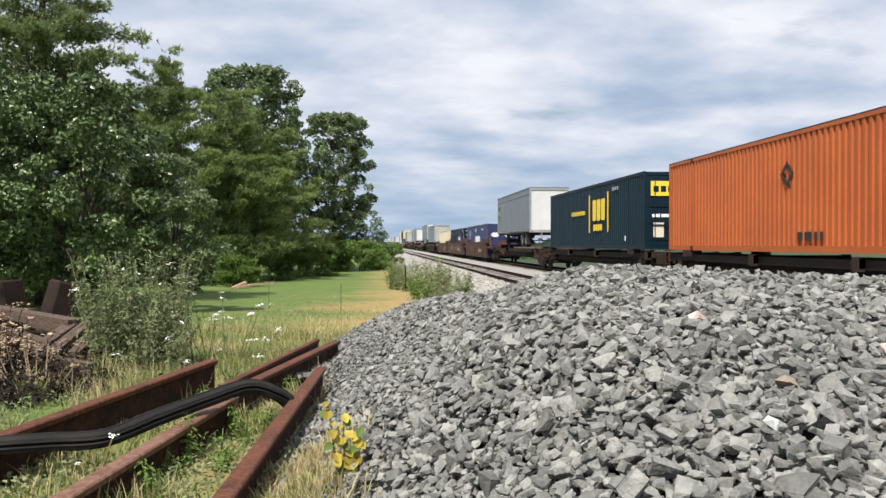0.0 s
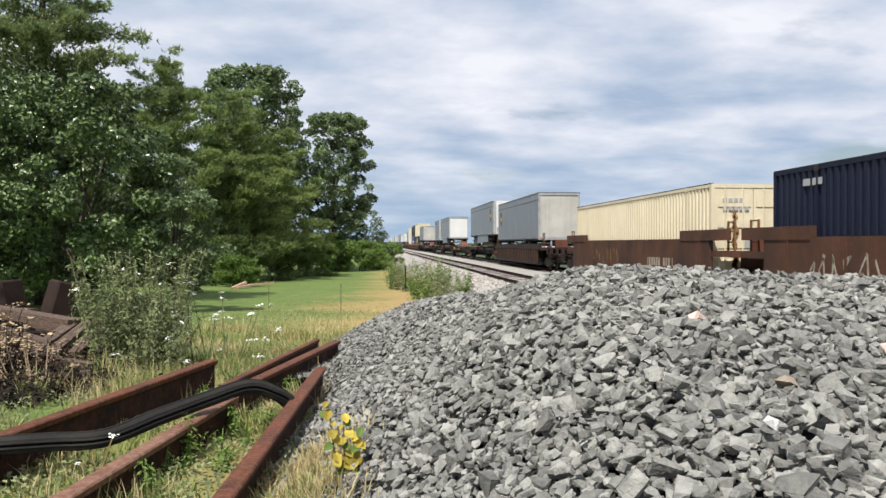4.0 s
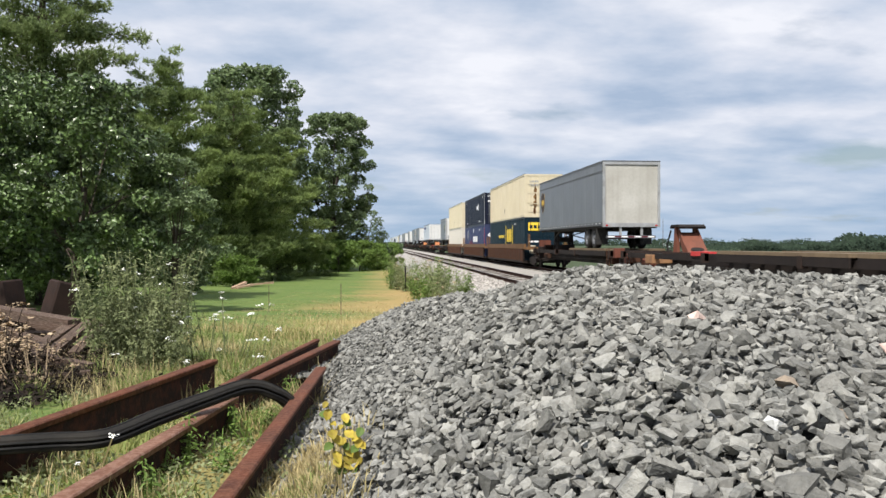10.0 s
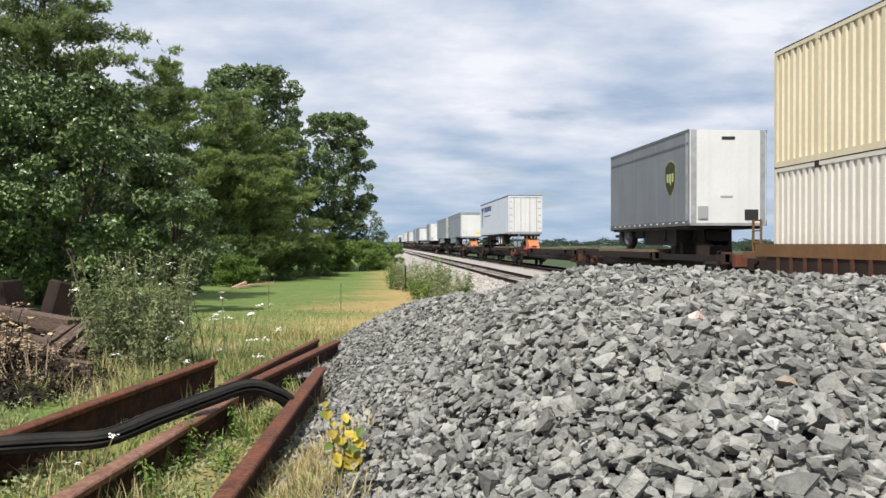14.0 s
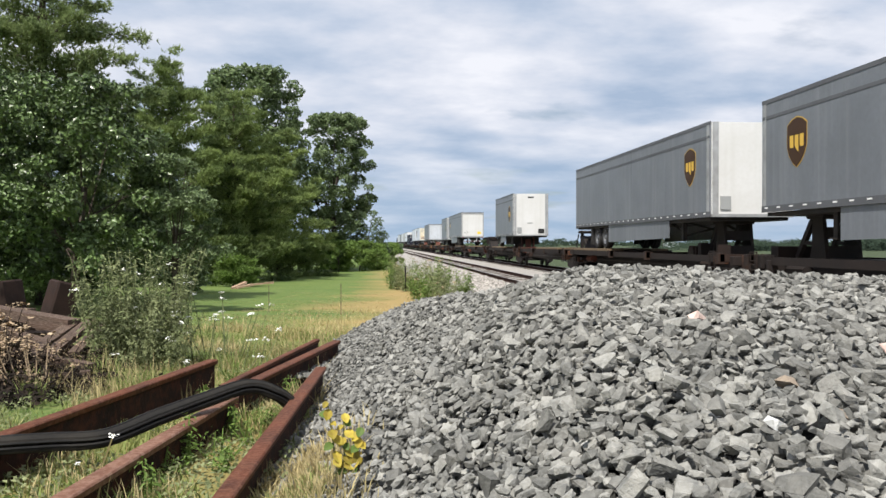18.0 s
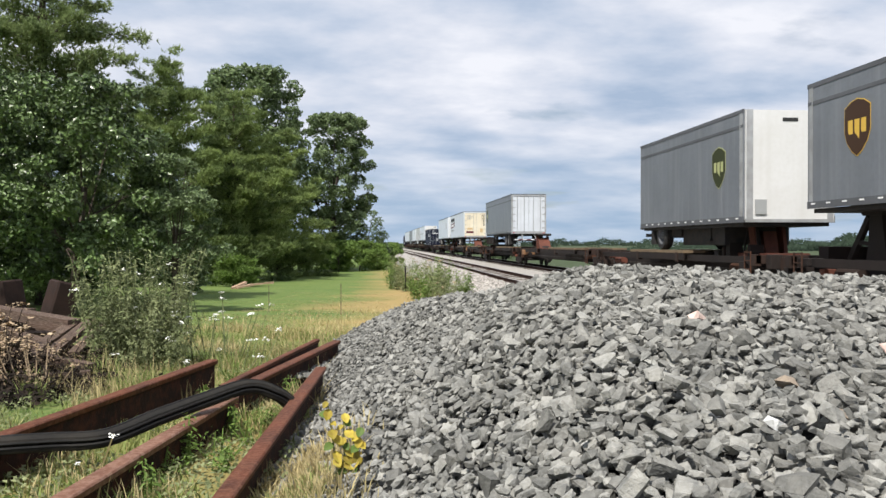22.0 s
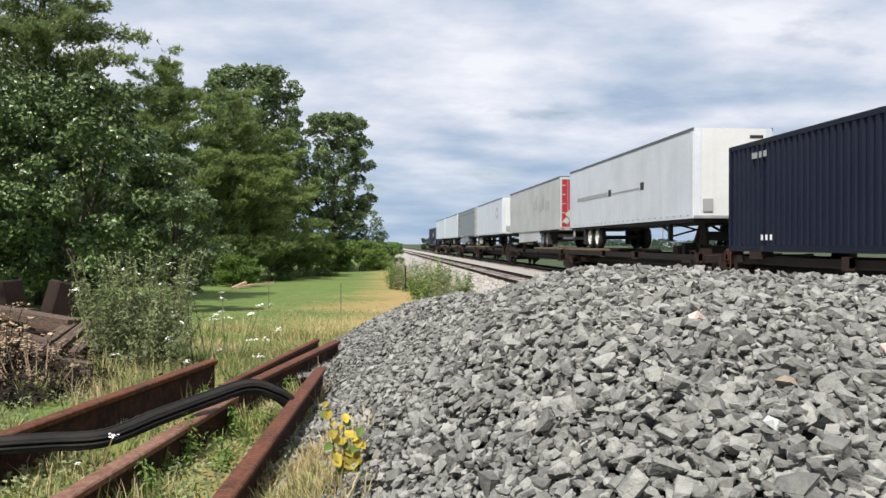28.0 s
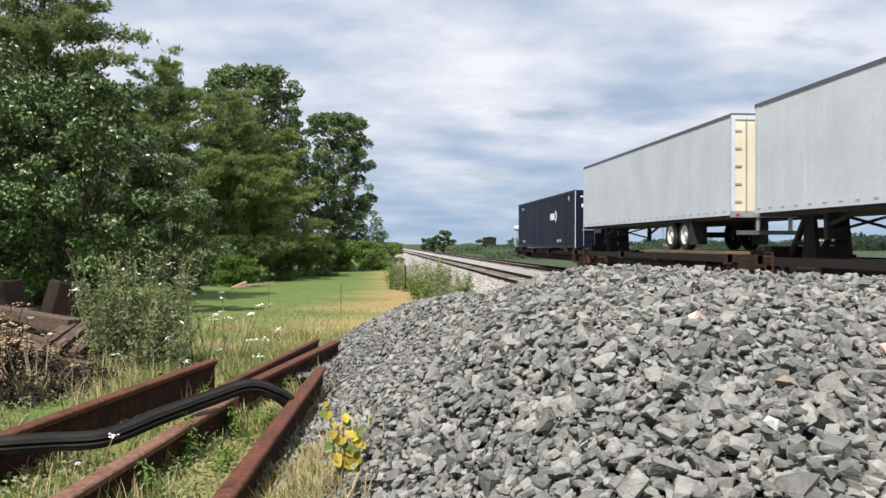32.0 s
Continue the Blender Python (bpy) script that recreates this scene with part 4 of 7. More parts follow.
    axle_y = [tail - (0.62 if axles > 1 else 0), tail + 0.62][:axles]
    boxed("slider", M["dark"], t, (-0.55, 0.55, min(axle_y) - 0.9, max(axle_y) + 0.9, 0.80, z0), (-1.15, -0.95, min(axle_y) - 0.7, max(axle_y) + 0.7, 0.95, z0))
    for y in axle_y:
        for s in (-1, 1):
            w = empty("wheel", Matrix.Translation((s * 1.05, y, 0.50)) @ (Matrix.Rotation(math.pi, 4, "Z") if s > 0 else Matrix()))
            w.parent = t
            new("tyre", TYRE).parent = w
            new("rim", RIM_GREY if skin in (P_["grey"], P_["oldwhite"]) else RIM).parent = w
        bm = bmesh.new()
        disc(bm, "x", (0, y, 0.5), 0.09, 1.0, 10)
        part("axle", bm, M["dark"], t)
    gear = 2.9 if nose else length - 2.9
    for s in (-1, 1):
        bm = bmesh.new()
        box(bm, s * 0.95 - 0.07, s * 0.95 + 0.07, gear - 0.08, gear + 0.08, 0.34, z0)
        box(bm, s * 0.95 - 0.13, s * 0.95 + 0.13, gear - 0.15, gear + 0.15, 0.30, 0.34)
        part("landing_leg", bm, M["dark"], t)
    bm = bmesh.new()
    bar(bm, (-0.95, gear, 0.62), (-0.95, gear + (1.5 if nose else -1.5), z0), 0.07)
    bar(bm, (0.95, gear, 0.62), (0.95, gear + (1.5 if nose else -1.5), z0), 0.07)
    bar(bm, (-0.95, gear, 0.95), (0.95, gear, 0.45), 0.06)
    bar(bm, (-0.95, gear + 0.02, 0.45), (0.95, gear + 0.02, 0.95), 0.06)
    part("leg_brace", bm, M["dark"], t)
    boxed("under_frame", M["dark"], t, (-1.22, 1.22, 0.15, length - 0.15, z0 - 0.10, z0 - 0.002))
    back = max(axle_y) + 0.72 if nose else min(axle_y) - 0.72
    for s in (-1, 1):
        boxed("mud_flap", M["tyre"], t, (s * 1.02 - 0.28, s * 1.02 + 0.28, back - 0.012, back + 0.012, 0.18, z0 - 0.1))
    if axles == 1:
        boxed("dolly_frame", M["dark"], t, (-1.05, 1.05, axle_y[0] - 1.5, axle_y[0] - 0.62, 0.45, z0 - 0.1))
        # dark box added to stand for the shade under short trailers
        boxed("tool_locker", M["dark"], t, (-0.98, 1.0, 1.9, axle_y[0] - 1.5, 0.16, z0 - 0.1))
    boxed("kingpin_plate", M["dark"], t, (-0.6, 0.6, 0.3 if nose else length - 1.6, 1.6 if nose else length - 0.3, z0 - 0.06, z0))
    if skirt:
        a, b = (gear + 0.6, min(axle_y) - 0.75) if nose else (max(axle_y) + 0.75, gear - 0.6)
        flat("side_skirt", [(a, 0.40), (b, 0.28), (b, z0), (a - (0.3 if nose else -0.3) * 0, z0)], skin, t, -HALF + 0.06, 0.02, "side skirt")
        flat("side_skirt", [(a, 0.40), (b, 0.28), (b, z0), (a, z0)], skin, t, HALF - 0.06, 0.02, "side skirt")
    if shield_at is not None:
        shield(t, shield_at, z0 + 1.62, 0.92, 1.22, -HALF - 0.004, olive)
    return t


def corrugated(bm, x, y0, y1, z0, z1, pitch=0.27, depth=0.045):
    """A wall of trapezoid ribs along y."""
    n = int((y1 - y0) / pitch)
    p = (y1 - y0) / n
    line = []
    for i in range(n):
        a = y0 + i * p
        line += [(x, a), (x, a + p * 0.42), (x - math.copysign(depth, x), a + p * 0.50), (x - math.copysign(depth, x), a + p * 0.92)]
    line.append((x, y1))
    lo = [bm.verts.new((q[0], q[1], z0)) for q in line]
    hi = [bm.verts.new((q[0], q[1], z1)) for q in line]
    for i in range(len(line) - 1):
        bm.faces.new((lo[i], lo[i + 1], hi[i + 1], hi[i]))


def container(u, z, skin, label, doors=True, length=16.15, height=2.90, name="container", corner=None, bars=None, pitch=0.27):
    """A 53-foot domestic container with ribbed sides; its leading end at y = 0, base at z = 0."""
    t = tagged(ride(empty(name), u, z), label, "container", "containers on the train")
    h = 1.295
    bm = bmesh.new()
    for s in (-1, 1):
        corrugated(bm, s * (h - 0.012), 0.10, length - 0.10, 0.13, height - 0.09, pitch=pitch)
    box(bm, -h + 0.09, h - 0.09, 0.06, length - 0.06, 0.10, height - 0.05)
    part("body", bm, skin, t)
    boxed("roof", skin, t, (-h + 0.02, h - 0.02, 0.02, length - 0.02, height - 0.045, height - 0.01))
    for s in (-1, 1):
        a, b = sorted((s * h, s * (h - 0.07)))
        boxed("top_rail", skin, t, (a, b, 0.02, length - 0.02, height - 0.10, height))
        boxed("rail_cap", M["dark"], t, (min(a, s * (h + 0.003)), max(b, s * (h + 0.003)), 0.03, length - 0.03, height - 0.004, height + 0.022))
        boxed("bottom_rail", skin, t, (a, b, 0.02, length - 0.02, 0.0, 0.15))
        for y in (0.068, 1.98, length - 1.98, length - 0.068):
            boxed("post", corner if corner and y == 0.068 else skin, t, (min(a, s * (h + 0.004)), max(b, s * (h + 0.004)), y - 0.06, y + 0.06, 0.02, height - 0.02))
        for y in (1.98, length - 1.98):
            for zz in (0.0, height - 0.14):
                boxed("corner_casting", M["dark"] if skin not in (P_["cream"],) else skin, t, (min(a, s * (h + 0.008)), max(b, s * (h + 0.008)), y - 0.09, y + 0.09, zz, zz + 0.145))
    for y, d in ((0, -1), (length, 1)):
        a, b = sorted((y, y - d * 0.07))
        boxed("end_frame", skin, t, (-h, -h + 0.10, a, b, 0, height), (h - 0.10, h, a, b, 0, height), (-h + 0.1, h - 0.1, a, b, height - 0.12, height), (-h + 0.1, h - 0.1, a, b, 0, 0.14))
        if (d < 0) == doors:
            for s in (-1, 1):
                x0, x1 = sorted((s * 0.012, s * (h - 0.11)))
                yy = sorted((y - d * 0.02, y - d * 0.06))
                dr = boxed("door", skin, t, (x0, x1, *yy, 0.15, height - 0.13))
                bm = bmesh.new()
                for q in range(4):
                    zz = 0.35 + q * 0.62
                    box(bm, x0 + 0.08, x1 - 0.08, *sorted((y - d * 0.02, y + d * 0.008)), zz, zz + 0.26)
                part("door_rib", bm, skin, dr)
                for f in (0.25, 0.72):
                    xx = x0 + (x1 - x0) * f
                    bm = bmesh.new()
                    disc(bm, "z", (xx, y + d * 0.03, height / 2), 0.018, height / 2 - 0.1, 8)
                    part("lock_bar", bm, bars or skin, dr)
                boxed("lock_handle", bars or skin, dr, (x0 + 0.2, x1 - 0.2, *sorted((y + d * 0.035, y + d * 0.055)), 0.88, 0.93))
        else:
            bm = bmesh.new()
            n = 9
            for q in range(n):
                xx = -h + 0.14 + q * (2 * h - 0.28) / n
                box(bm, xx, xx + 0.16, *sorted((y - d * 0.05, y - d * 0.015)), 0.14, height - 0.12)
            box(bm, -h + 0.1, h - 0.1, *sorted((y - d * 0.06, y - d * 0.045)), 0.14, height - 0.12)
            part("end_wall", bm, skin, t)
    return t


X0 = -1.305


def mark_bars(t, y0, z0, h, widths, mat, gap=0.08, name="lettering"):
    """Plain bars in place of lettering that is a name or cannot be read."""
    bm, y = bmesh.new(), y0
    for w in widths:
        prism(bm, rect(y, y + w, z0, z0 + h), "x", X0 - 0.012, X0 - 0.004)
        y += w + gap
    return part(name, bm, mat, t)


def diamond(t, yc, zc, r, mat):
    bm = bmesh.new()
    for a, b in (((0, r), (r, 0)), ((r, 0), (0, -r)), ((0, -r), (-r, 0)), ((-r, 0), (0, r))):
        p, q = Vector((a[0], a[1])), Vector((b[0], b[1]))
        prism(bm, [(yc + p.x, zc + p.y), (yc + q.x, zc + q.y), (yc + q.x * 0.6, zc + q.y * 0.6), (yc + p.x * 0.6, zc + p.y * 0.6)], "x", X0 - 0.012, X0 - 0.004)
    return part("emblem", bm, mat, t)


def end_bars(t, x0, z0, h, widths, mat, gap=0.05, y=-0.012):
    bm, x = bmesh.new(), x0
    for w in widths:
        box(bm, x, x + w, y - 0.008, y, z0, z0 + h)
        x += w + gap
    return part("lettering", bm, mat, t)


def navy_box(u, z, label):
    t = container(u, z, P_["navy"], label, corner=P_["whitemark"], bars=P_["galv"])
    mark_bars(t, 5.0 - 0.2, 1.55, 0.36, [0.28, 0.32, 0.30], P_["whitemark"], 0.05)
    diamond(t, 4.4, 1.73, 0.34, P_["whitemark"])
    mark_bars(t, 3.2, 0.30, 0.16, [0.12, 0.1, 0.12], P_["whitemark"], 0.28)
    mark_bars(t, 13.6, 0.30, 0.14, [0.1, 0.1, 0.1], P_["whitemark"], 0.14)
    mark_bars(t, 1.3, 2.45, 0.22, [0.1], P_["whitemark"])
    mark_bars(t, 13.9, 2.45, 0.16, [0.16, 0.14, 0.3], P_["greymark"], 0.1)
    end_bars(t, -1.0, 2.05, 0.16, [0.22, 0.2, 0.2, 0.15], P_["whitemark"])
    end_bars(t, 0.3, 1.15, 0.10, [0.3], P_["whitemark"])
    end_bars(t, -1.05, 2.55, 0.07, [0.4], P_["whitemark"])
    end_bars(t, -0.3, 0.75, 0.5, [0.3], P_["greymark"])
    return t


def green_box(u, z, label):
    t = container(u, z, P_["green"], label)
    # bracketed block emblem and side lettering as plain shapes
    mark_bars(t, 4.6, 0.72, 1.75, [0.16], P_["yellow"], name="emblem_bracket")
    mark_bars(t, 7.6, 0.72, 1.75, [0.16], P_["yellow"], name="emblem_bracket")
    for y in (5.15, 5.85, 6.55):
        bm = bmesh.new()
        prism(bm, [(y + 0.06, 1.25), (y + 0.50, 1.25), (y + 0.56, 1.32), (y + 0.56, 2.13), (y + 0.50, 2.20), (y + 0.06, 2.20), (y, 2.13), (y, 1.32)], "x", X0 - 0.012, X0 - 0.004)
        part("emblem_block", bm, P_["yellow"], t)
    mark_bars(t, 5.6, 0.80, 0.28, [0.3, 0.3, 0.3, 0.3], P_["yellow"], 0.06)
    mark_bars(t, 8.5, 1.58, 0.20, [0.10, 0.14, 0.10, 0.16, 0.14, 0.10, 0.14, 0.16, 0.10, 0.14, 0.12, 0.10, 0.14], P_["yellow"], 0.08)
    mark_bars(t, 2.2, 0.32, 0.2, [0.12], P_["whitemark"])
    mark_bars(t, 3.2, 2.45, 0.14, [0.2, 0.2, 0.3], P_["greymark"])
    end_bars(t, -1.05, 2.0, 0.55, [0.95], P_["yellow"])
    end_bars(t, -0.95, 2.15, 0.22, [0.2, 0.2, 0.2], P_["green"], 0.08, y=-0.022)
    end_bars(t, -1.0, 1.2, 0.12, [0.3, 0.4], P_["whitemark"])
    end_bars(t, -0.95, 0.45, 0.55, [0.4], P_["tan"])
    return t


def purple_box(u, z, label):
    t = container(u, z, P_["purple"], label)
    bm = bmesh.new()
    for i in range(-5, 6):
        z = 2.0 + i * 0.088
        w = 0.50 * math.sqrt(max(0.02, 1 - (i * 0.088 / 0.5) ** 2))
        prism(bm, [(12.95 - w, z - 0.024), (12.95 + w, z - 0.024), (12.95 + w, z + 0.024), (12.95 - w, z + 0.024)], "x", X0 - 0.010, X0 - 0.004)
    part("emblem", bm, P_["greymark"], t, "round pale striped emblem")
    arc = [2 * math.pi * (0.27 + 0.46 * i / 10) for i in range(11)]
    bm = bmesh.new()
    for p, q in zip(arc, arc[1:]):
        # a white crescent round the far side of the stripes
        kp, kq = (0.80 + 0.15 * (1 + math.cos(v)) for v in (p, q))
        prism(bm, [(12.95 - 0.55 * math.cos(p), 2.0 + 0.52 * math.sin(p)), (12.95 - 0.55 * math.cos(q), 2.0 + 0.52 * math.sin(q)), (12.95 - 0.55 * kq * math.cos(q), 2.0 + 0.52 * kq * math.sin(q)), (12.95 - 0.55 * kp * math.cos(p), 2.0 + 0.52 * kp * math.sin(p))], "x", X0 - 0.012, X0 - 0.005)
    part("emblem_crescent", bm, P_["whitemark"], t)
    rng = random.Random(int(u))
    for i in range(8):
        y, h = 8.9 + i * 0.38 + rng.uniform(-0.1, 0.1), rng.uniform(0.15, 0.65)
        bm = bmesh.new()
        prism(bm, [(y, 1.0), (y + 0.36, 0.98), (y + 0.37, 1.0 + h * 0.72), (y + 0.24, 1.0 + h), (y + 0.15, 1.0 + h * 0.7), (y + 0.02, 1.0 + h * 0.9)], "x", X0 - 0.008, X0 - 0.004)
        part("red_smear", bm, P_["redsmear"], t)
    mark_bars(t, 5.2, 1.30, 0.56, [0.28, 0.3, 0.3, 0.3, 0.3, 0.3, 0.3, 0.3, 0.34], P_["whitemark"], 0.09)
    mark_bars(t, 8.1, 2.25, 0.36, [0.18, 0.14], P_["whitemark"], 0.06)
    mark_bars(t, 3.0, 2.4, 0.14, [0.12, 0.1, 0.1, 0.2], P_["whitemark"], 0.1)
    mark_bars(t, 0.14, 0.2, 2.4, [0.14], P_["redmark"], name="end_stripe")
    for x in (-0.62, 0.62):
        bm = bmesh.new()
        prism(bm, [(x - 0.42, 1.92), (x - 0.24, 1.72), (x + 0.24, 1.72), (x + 0.42, 1.92), (x + 0.24, 2.12), (x - 0.24, 2.12)], "y", -0.022, -0.012)
        part("placard", bm, P_["whitemark"], t, "white six-sided door placard")
    return t


def cream_box(u, z, label, skin="cream"):
    t = container(u, z, P_[skin], label)
    rng = random.Random(int(u * 10))
    for x, k, wide in ((-0.58, 15, 0.11), (0.55, 5, 0.06)):
        for i in range(k):
            zc = 0.35 + i * 0.125 + rng.uniform(-0.05, 0.05)
            xc, r = x + rng.uniform(-0.05, 0.05), wide * rng.uniform(0.4, 1.1)
            bm = bmesh.new()
            prism(bm, [(xc + r * rng.uniform(0.6, 1.1) * math.cos(q), zc + r * rng.uniform(1.0, 2.0) * math.sin(q)) for q in [2 * math.pi * j / 9 for j in range(9)]], "y", -0.0165, -0.0095)
            part("rust_blotch", bm, P_["rustdark"], t)
    mark_bars(t, 8.2, 0.55, 0.32, [0.12], P_["blackmark"], name="emblem")
    end_bars(t, -0.95, 2.35, 0.12, [0.12, 0.12, 0.12, 0.12], P_["greymark"])
    end_bars(t, -0.95, 2.10, 0.12, [0.12, 0.12, 0.12, 0.12, 0.12], P_["greymark"])
    end_bars(t, -0.28, 0.98, 0.28, [0.22], P_["greymark"])
    return t


# ---------------------------------------------------------------- rail cars
def truck_mesh():
    """Side frames and bolster of a rail truck; wheels apart."""
    bm = bmesh.new()
    for s in (-1, 1):
        prism(bm, [(-1.15, 0.34), (-0.75, 0.28), (-0.35, 0.16), (0.35, 0.16), (0.75, 0.28), (1.15, 0.34), (1.15, 0.56), (0.55, 0.66), (-0.55, 0.66), (-1.15, 0.56)], "x", s * 1.02 - 0.09, s * 1.02 + 0.09)
    box(bm, -1.1, 1.1, -0.22, 0.22, 0.36, 0.70)
    frame_ = mesh_of(bm, "side_frame", P_["carblack"])
    bm = bmesh.new()
    for s in (-1, 1):
        disc(bm, "x", (s * 0.7525, 0, 0.42), 0.42, 0.06, 24)
        disc(bm, "x", (s * 0.70, 0, 0.42), 0.45, 0.012, 24)
    disc(bm, "x", (0, 0, 0.42), 0.08, 1.1, 10)
    return frame_, mesh_of(bm, "wheel_set", M["dark"])


TRUCK, WHEELSET = truck_mesh()


def add_truck(car, y):
    f = new("truck", TRUCK)
    f.parent = car
    f.matrix_basis = Matrix.Translation((0, y, 0))
    for d in (-0.85, 0.85):
        w = new("wheel_set", WHEELSET)
        w.parent = f
        w.matrix_basis = Matrix.Translation((0, d, 0))


def open_stand(car, y, z, mat, label=""):
    """A raised hitch at the end of an empty platform: black fifth-wheel plate, two posts, one broad sloping plate."""
    bm = bmesh.new()
    prism(bm, [(y - 0.42, z + 0.90), (y - 0.30, z + 0.97), (y + 0.36, z + 0.99), (y + 0.50, z + 0.92), (y + 0.52, z + 0.97), (y + 0.36, z + 1.06), (y - 0.30, z + 1.06), (y - 0.46, z + 0.98)], "x", -0.48, 0.48)
    st = part("hitch_stand", bm, P_["standblack"], car, label)
    for s in (-0.34, 0.34):
        bm = bmesh.new()
        prism(bm, [(y + 0.02, z), (y + 0.42, z), (y + 0.30, z + 0.97), (y + 0.10, z + 0.97)], "x", s - 0.05, s + 0.05)
        part("post", bm, mat, st)
        bm = bmesh.new()
        prism(bm, [(y - 0.96, z), (y - 0.50, z), (y - 0.06, z + 0.66), (y - 0.04, z + 0.90)], "x", s - 0.03, s + 0.03)
        part("side_plate", bm, mat, st)
    bm = bmesh.new()
    prism(bm, [(y - 1.06, z), (y - 0.96, z), (y + 0.0, z + 0.74), (y - 0.14, z + 0.74)], "x", -0.36, 0.36)
    pl = part("sloping_plate", bm, mat, st)
    bm = bmesh.new()
    prism(bm, [(0.24 * math.cos(q), 0.11 * math.sin(q)) for q in [2 * math.pi * i / 16 for i in range(16)]], "z", 0.0, 0.012)
    hole = part("slot", bm, P_["standblack"], pl, "dark oval slot")
    hole.matrix_basis = Matrix.Translation((0.0, y - 0.87, z + 0.16)) @ Matrix.Rotation(math.atan2(0.74, 0.92), 4, "X")
    boxed("cross_bar", P_["standblack"], st, (-0.38, 0.38, y + 0.12, y + 0.26, z + 0.30, z + 0.42), (-0.38, 0.38, y + 0.12, y + 0.24, z + 0.70, z + 0.78))
    boxed("base_plate", P_["rustcar"], st, (-0.62, 0.62, y - 1.5, y + 0.9, z - 0.02, z + 0.06))
    bm = bmesh.new()
    bar(bm, (-0.46, y + 0.45, z + 0.86), (-0.50, y + 0.75, z + 0.30), 0.045)
    bar(bm, (-0.50, y + 0.75, z + 0.30), (-0.47, y + 0.60, z), 0.045)
    part("air_hose", bm, P_["standblack"], st)
    if mat is P_["standblack"]:
        return
    bm = bmesh.new()
    box(bm, -1.27, -0.50, y + 0.15, y + 0.95, z - 0.36, z - 0.03)
    bmesh.ops.bevel(bm, geom=list(bm.edges), offset=0.03, segments=1, affect="EDGES")
    part("end_block", bm, P_["blocktan"], st, "tan scuffed steel block")
    if mat is P_["stand"]:
        return
    boxed("tray", P_["redmark"], st, (-1.22, -0.75, y - 4.4, y - 3.3, z - 0.02, z + 0.12), label="small red steel tray")


def hitch_stand(car, y, z, mat, up=True, label=""):
    """The fifth-wheel stand that holds a trailer's kingpin."""
    bm = bmesh.new()
    prism(bm, [(y - 0.32, z + 0.98), (y + 0.36, z + 0.98), (y + 0.44, z + 1.04), (y + 0.20, z + 1.14), (y - 0.16, z + 1.14), (y - 0.36, z + 1.06)], "x", -0.50, 0.50)
    st = part("hitch_stand", bm, P_["standblack"], car, label)
    # slim under a trailer's nose, broad at the end of an empty platform
    foot = 0.36 if y < 5 else 0.75
    if y < 5:
        for k, (dy, w, h) in enumerate(((-0.75, 0.16, 0.34), (0.55, 0.26, 0.40), (0.95, 0.14, 0.26), (1.35, 0.30, 0.18))):
            boxed("valve_box", P_["standblack"] if k % 2 else P_["rustcar"], st, (-0.85, -0.45, y + dy, y + dy + w, z - 0.02, z + h))
        for dy in (-0.55, 0.42):
            q = bmesh.new()
            bar(q, (-0.5, y + dy, z), (-0.44, y + dy * 0.5, z + 0.92), 0.05)
            part("air_hose", q, P_["standblack"], st)

    def piece(name, a, b, w, h=None):
        q = bmesh.new()
        bar(q, a, b, w, h)
        part(name, q, mat, st)

    for s in (-0.42, 0.42):
        if mat is P_["standblack"]:
            q = bmesh.new()
            prism(q, [(y - 0.42, z), (y + 0.30, z), (y + 0.22, z + 0.30), (y + 0.18, z + 0.99), (y - 0.26, z + 0.99)], "x", s - 0.05, s + 0.05)
            part("side_plate", q, mat, st)
            piece("leg", (s, y + 0.95, z), (s, y + 0.24, z + 0.95), 0.11, 0.14)
            piece("brace", (s, y + 0.20, z + 0.36), (s, y + 0.66, z + 0.40), 0.09)
        else:
            q = bmesh.new()
            prism(q, [(y - foot, z), (y + foot * 0.73, z), (y + foot * 0.6, z + 0.30), (y + 0.05, z + 0.40), (y + 0.22, z + 0.99), (y - 0.14, z + 0.99)], "x", s - 0.05, s + 0.05)
            part("side_plate", q, mat, st)
    if mat is P_["standblack"]:
        piece("cross_bar", (-0.4, y - 0.3, z + 0.62), (0.4, y - 0.3, z + 0.62), 0.10, 0.30)
        piece("cross_bar", (-0.4, y - 0.36, z + 0.16), (0.4, y - 0.36, z + 0.16), 0.10, 0.30)
        boxed("air_tank", P_["rustcar"], st, (-0.9, 0.9, y + 1.05, y + 1.45, z - 0.02, z + 0.30))
    else:
        q = bmesh.new()
        prism(q, [(y - foot, z), (y - foot * 0.6, z), (y + 0.02, z + 0.72), (y - 0.20, z + 0.72)], "x", -0.42 if foot > 0.6 else -0.2, 0.42 if foot > 0.6 else 0.2)
        part("front_plate", q, mat, st)
        q = bmesh.new()
        prism(q, [(-0.6, z - 0.02), (0.6, z - 0.02), (0.6, z + 0.10), (-0.6, z + 0.10)], "y", y - 1.3, y + 0.9)
        part("base_plate", q, mat, st)
    return car


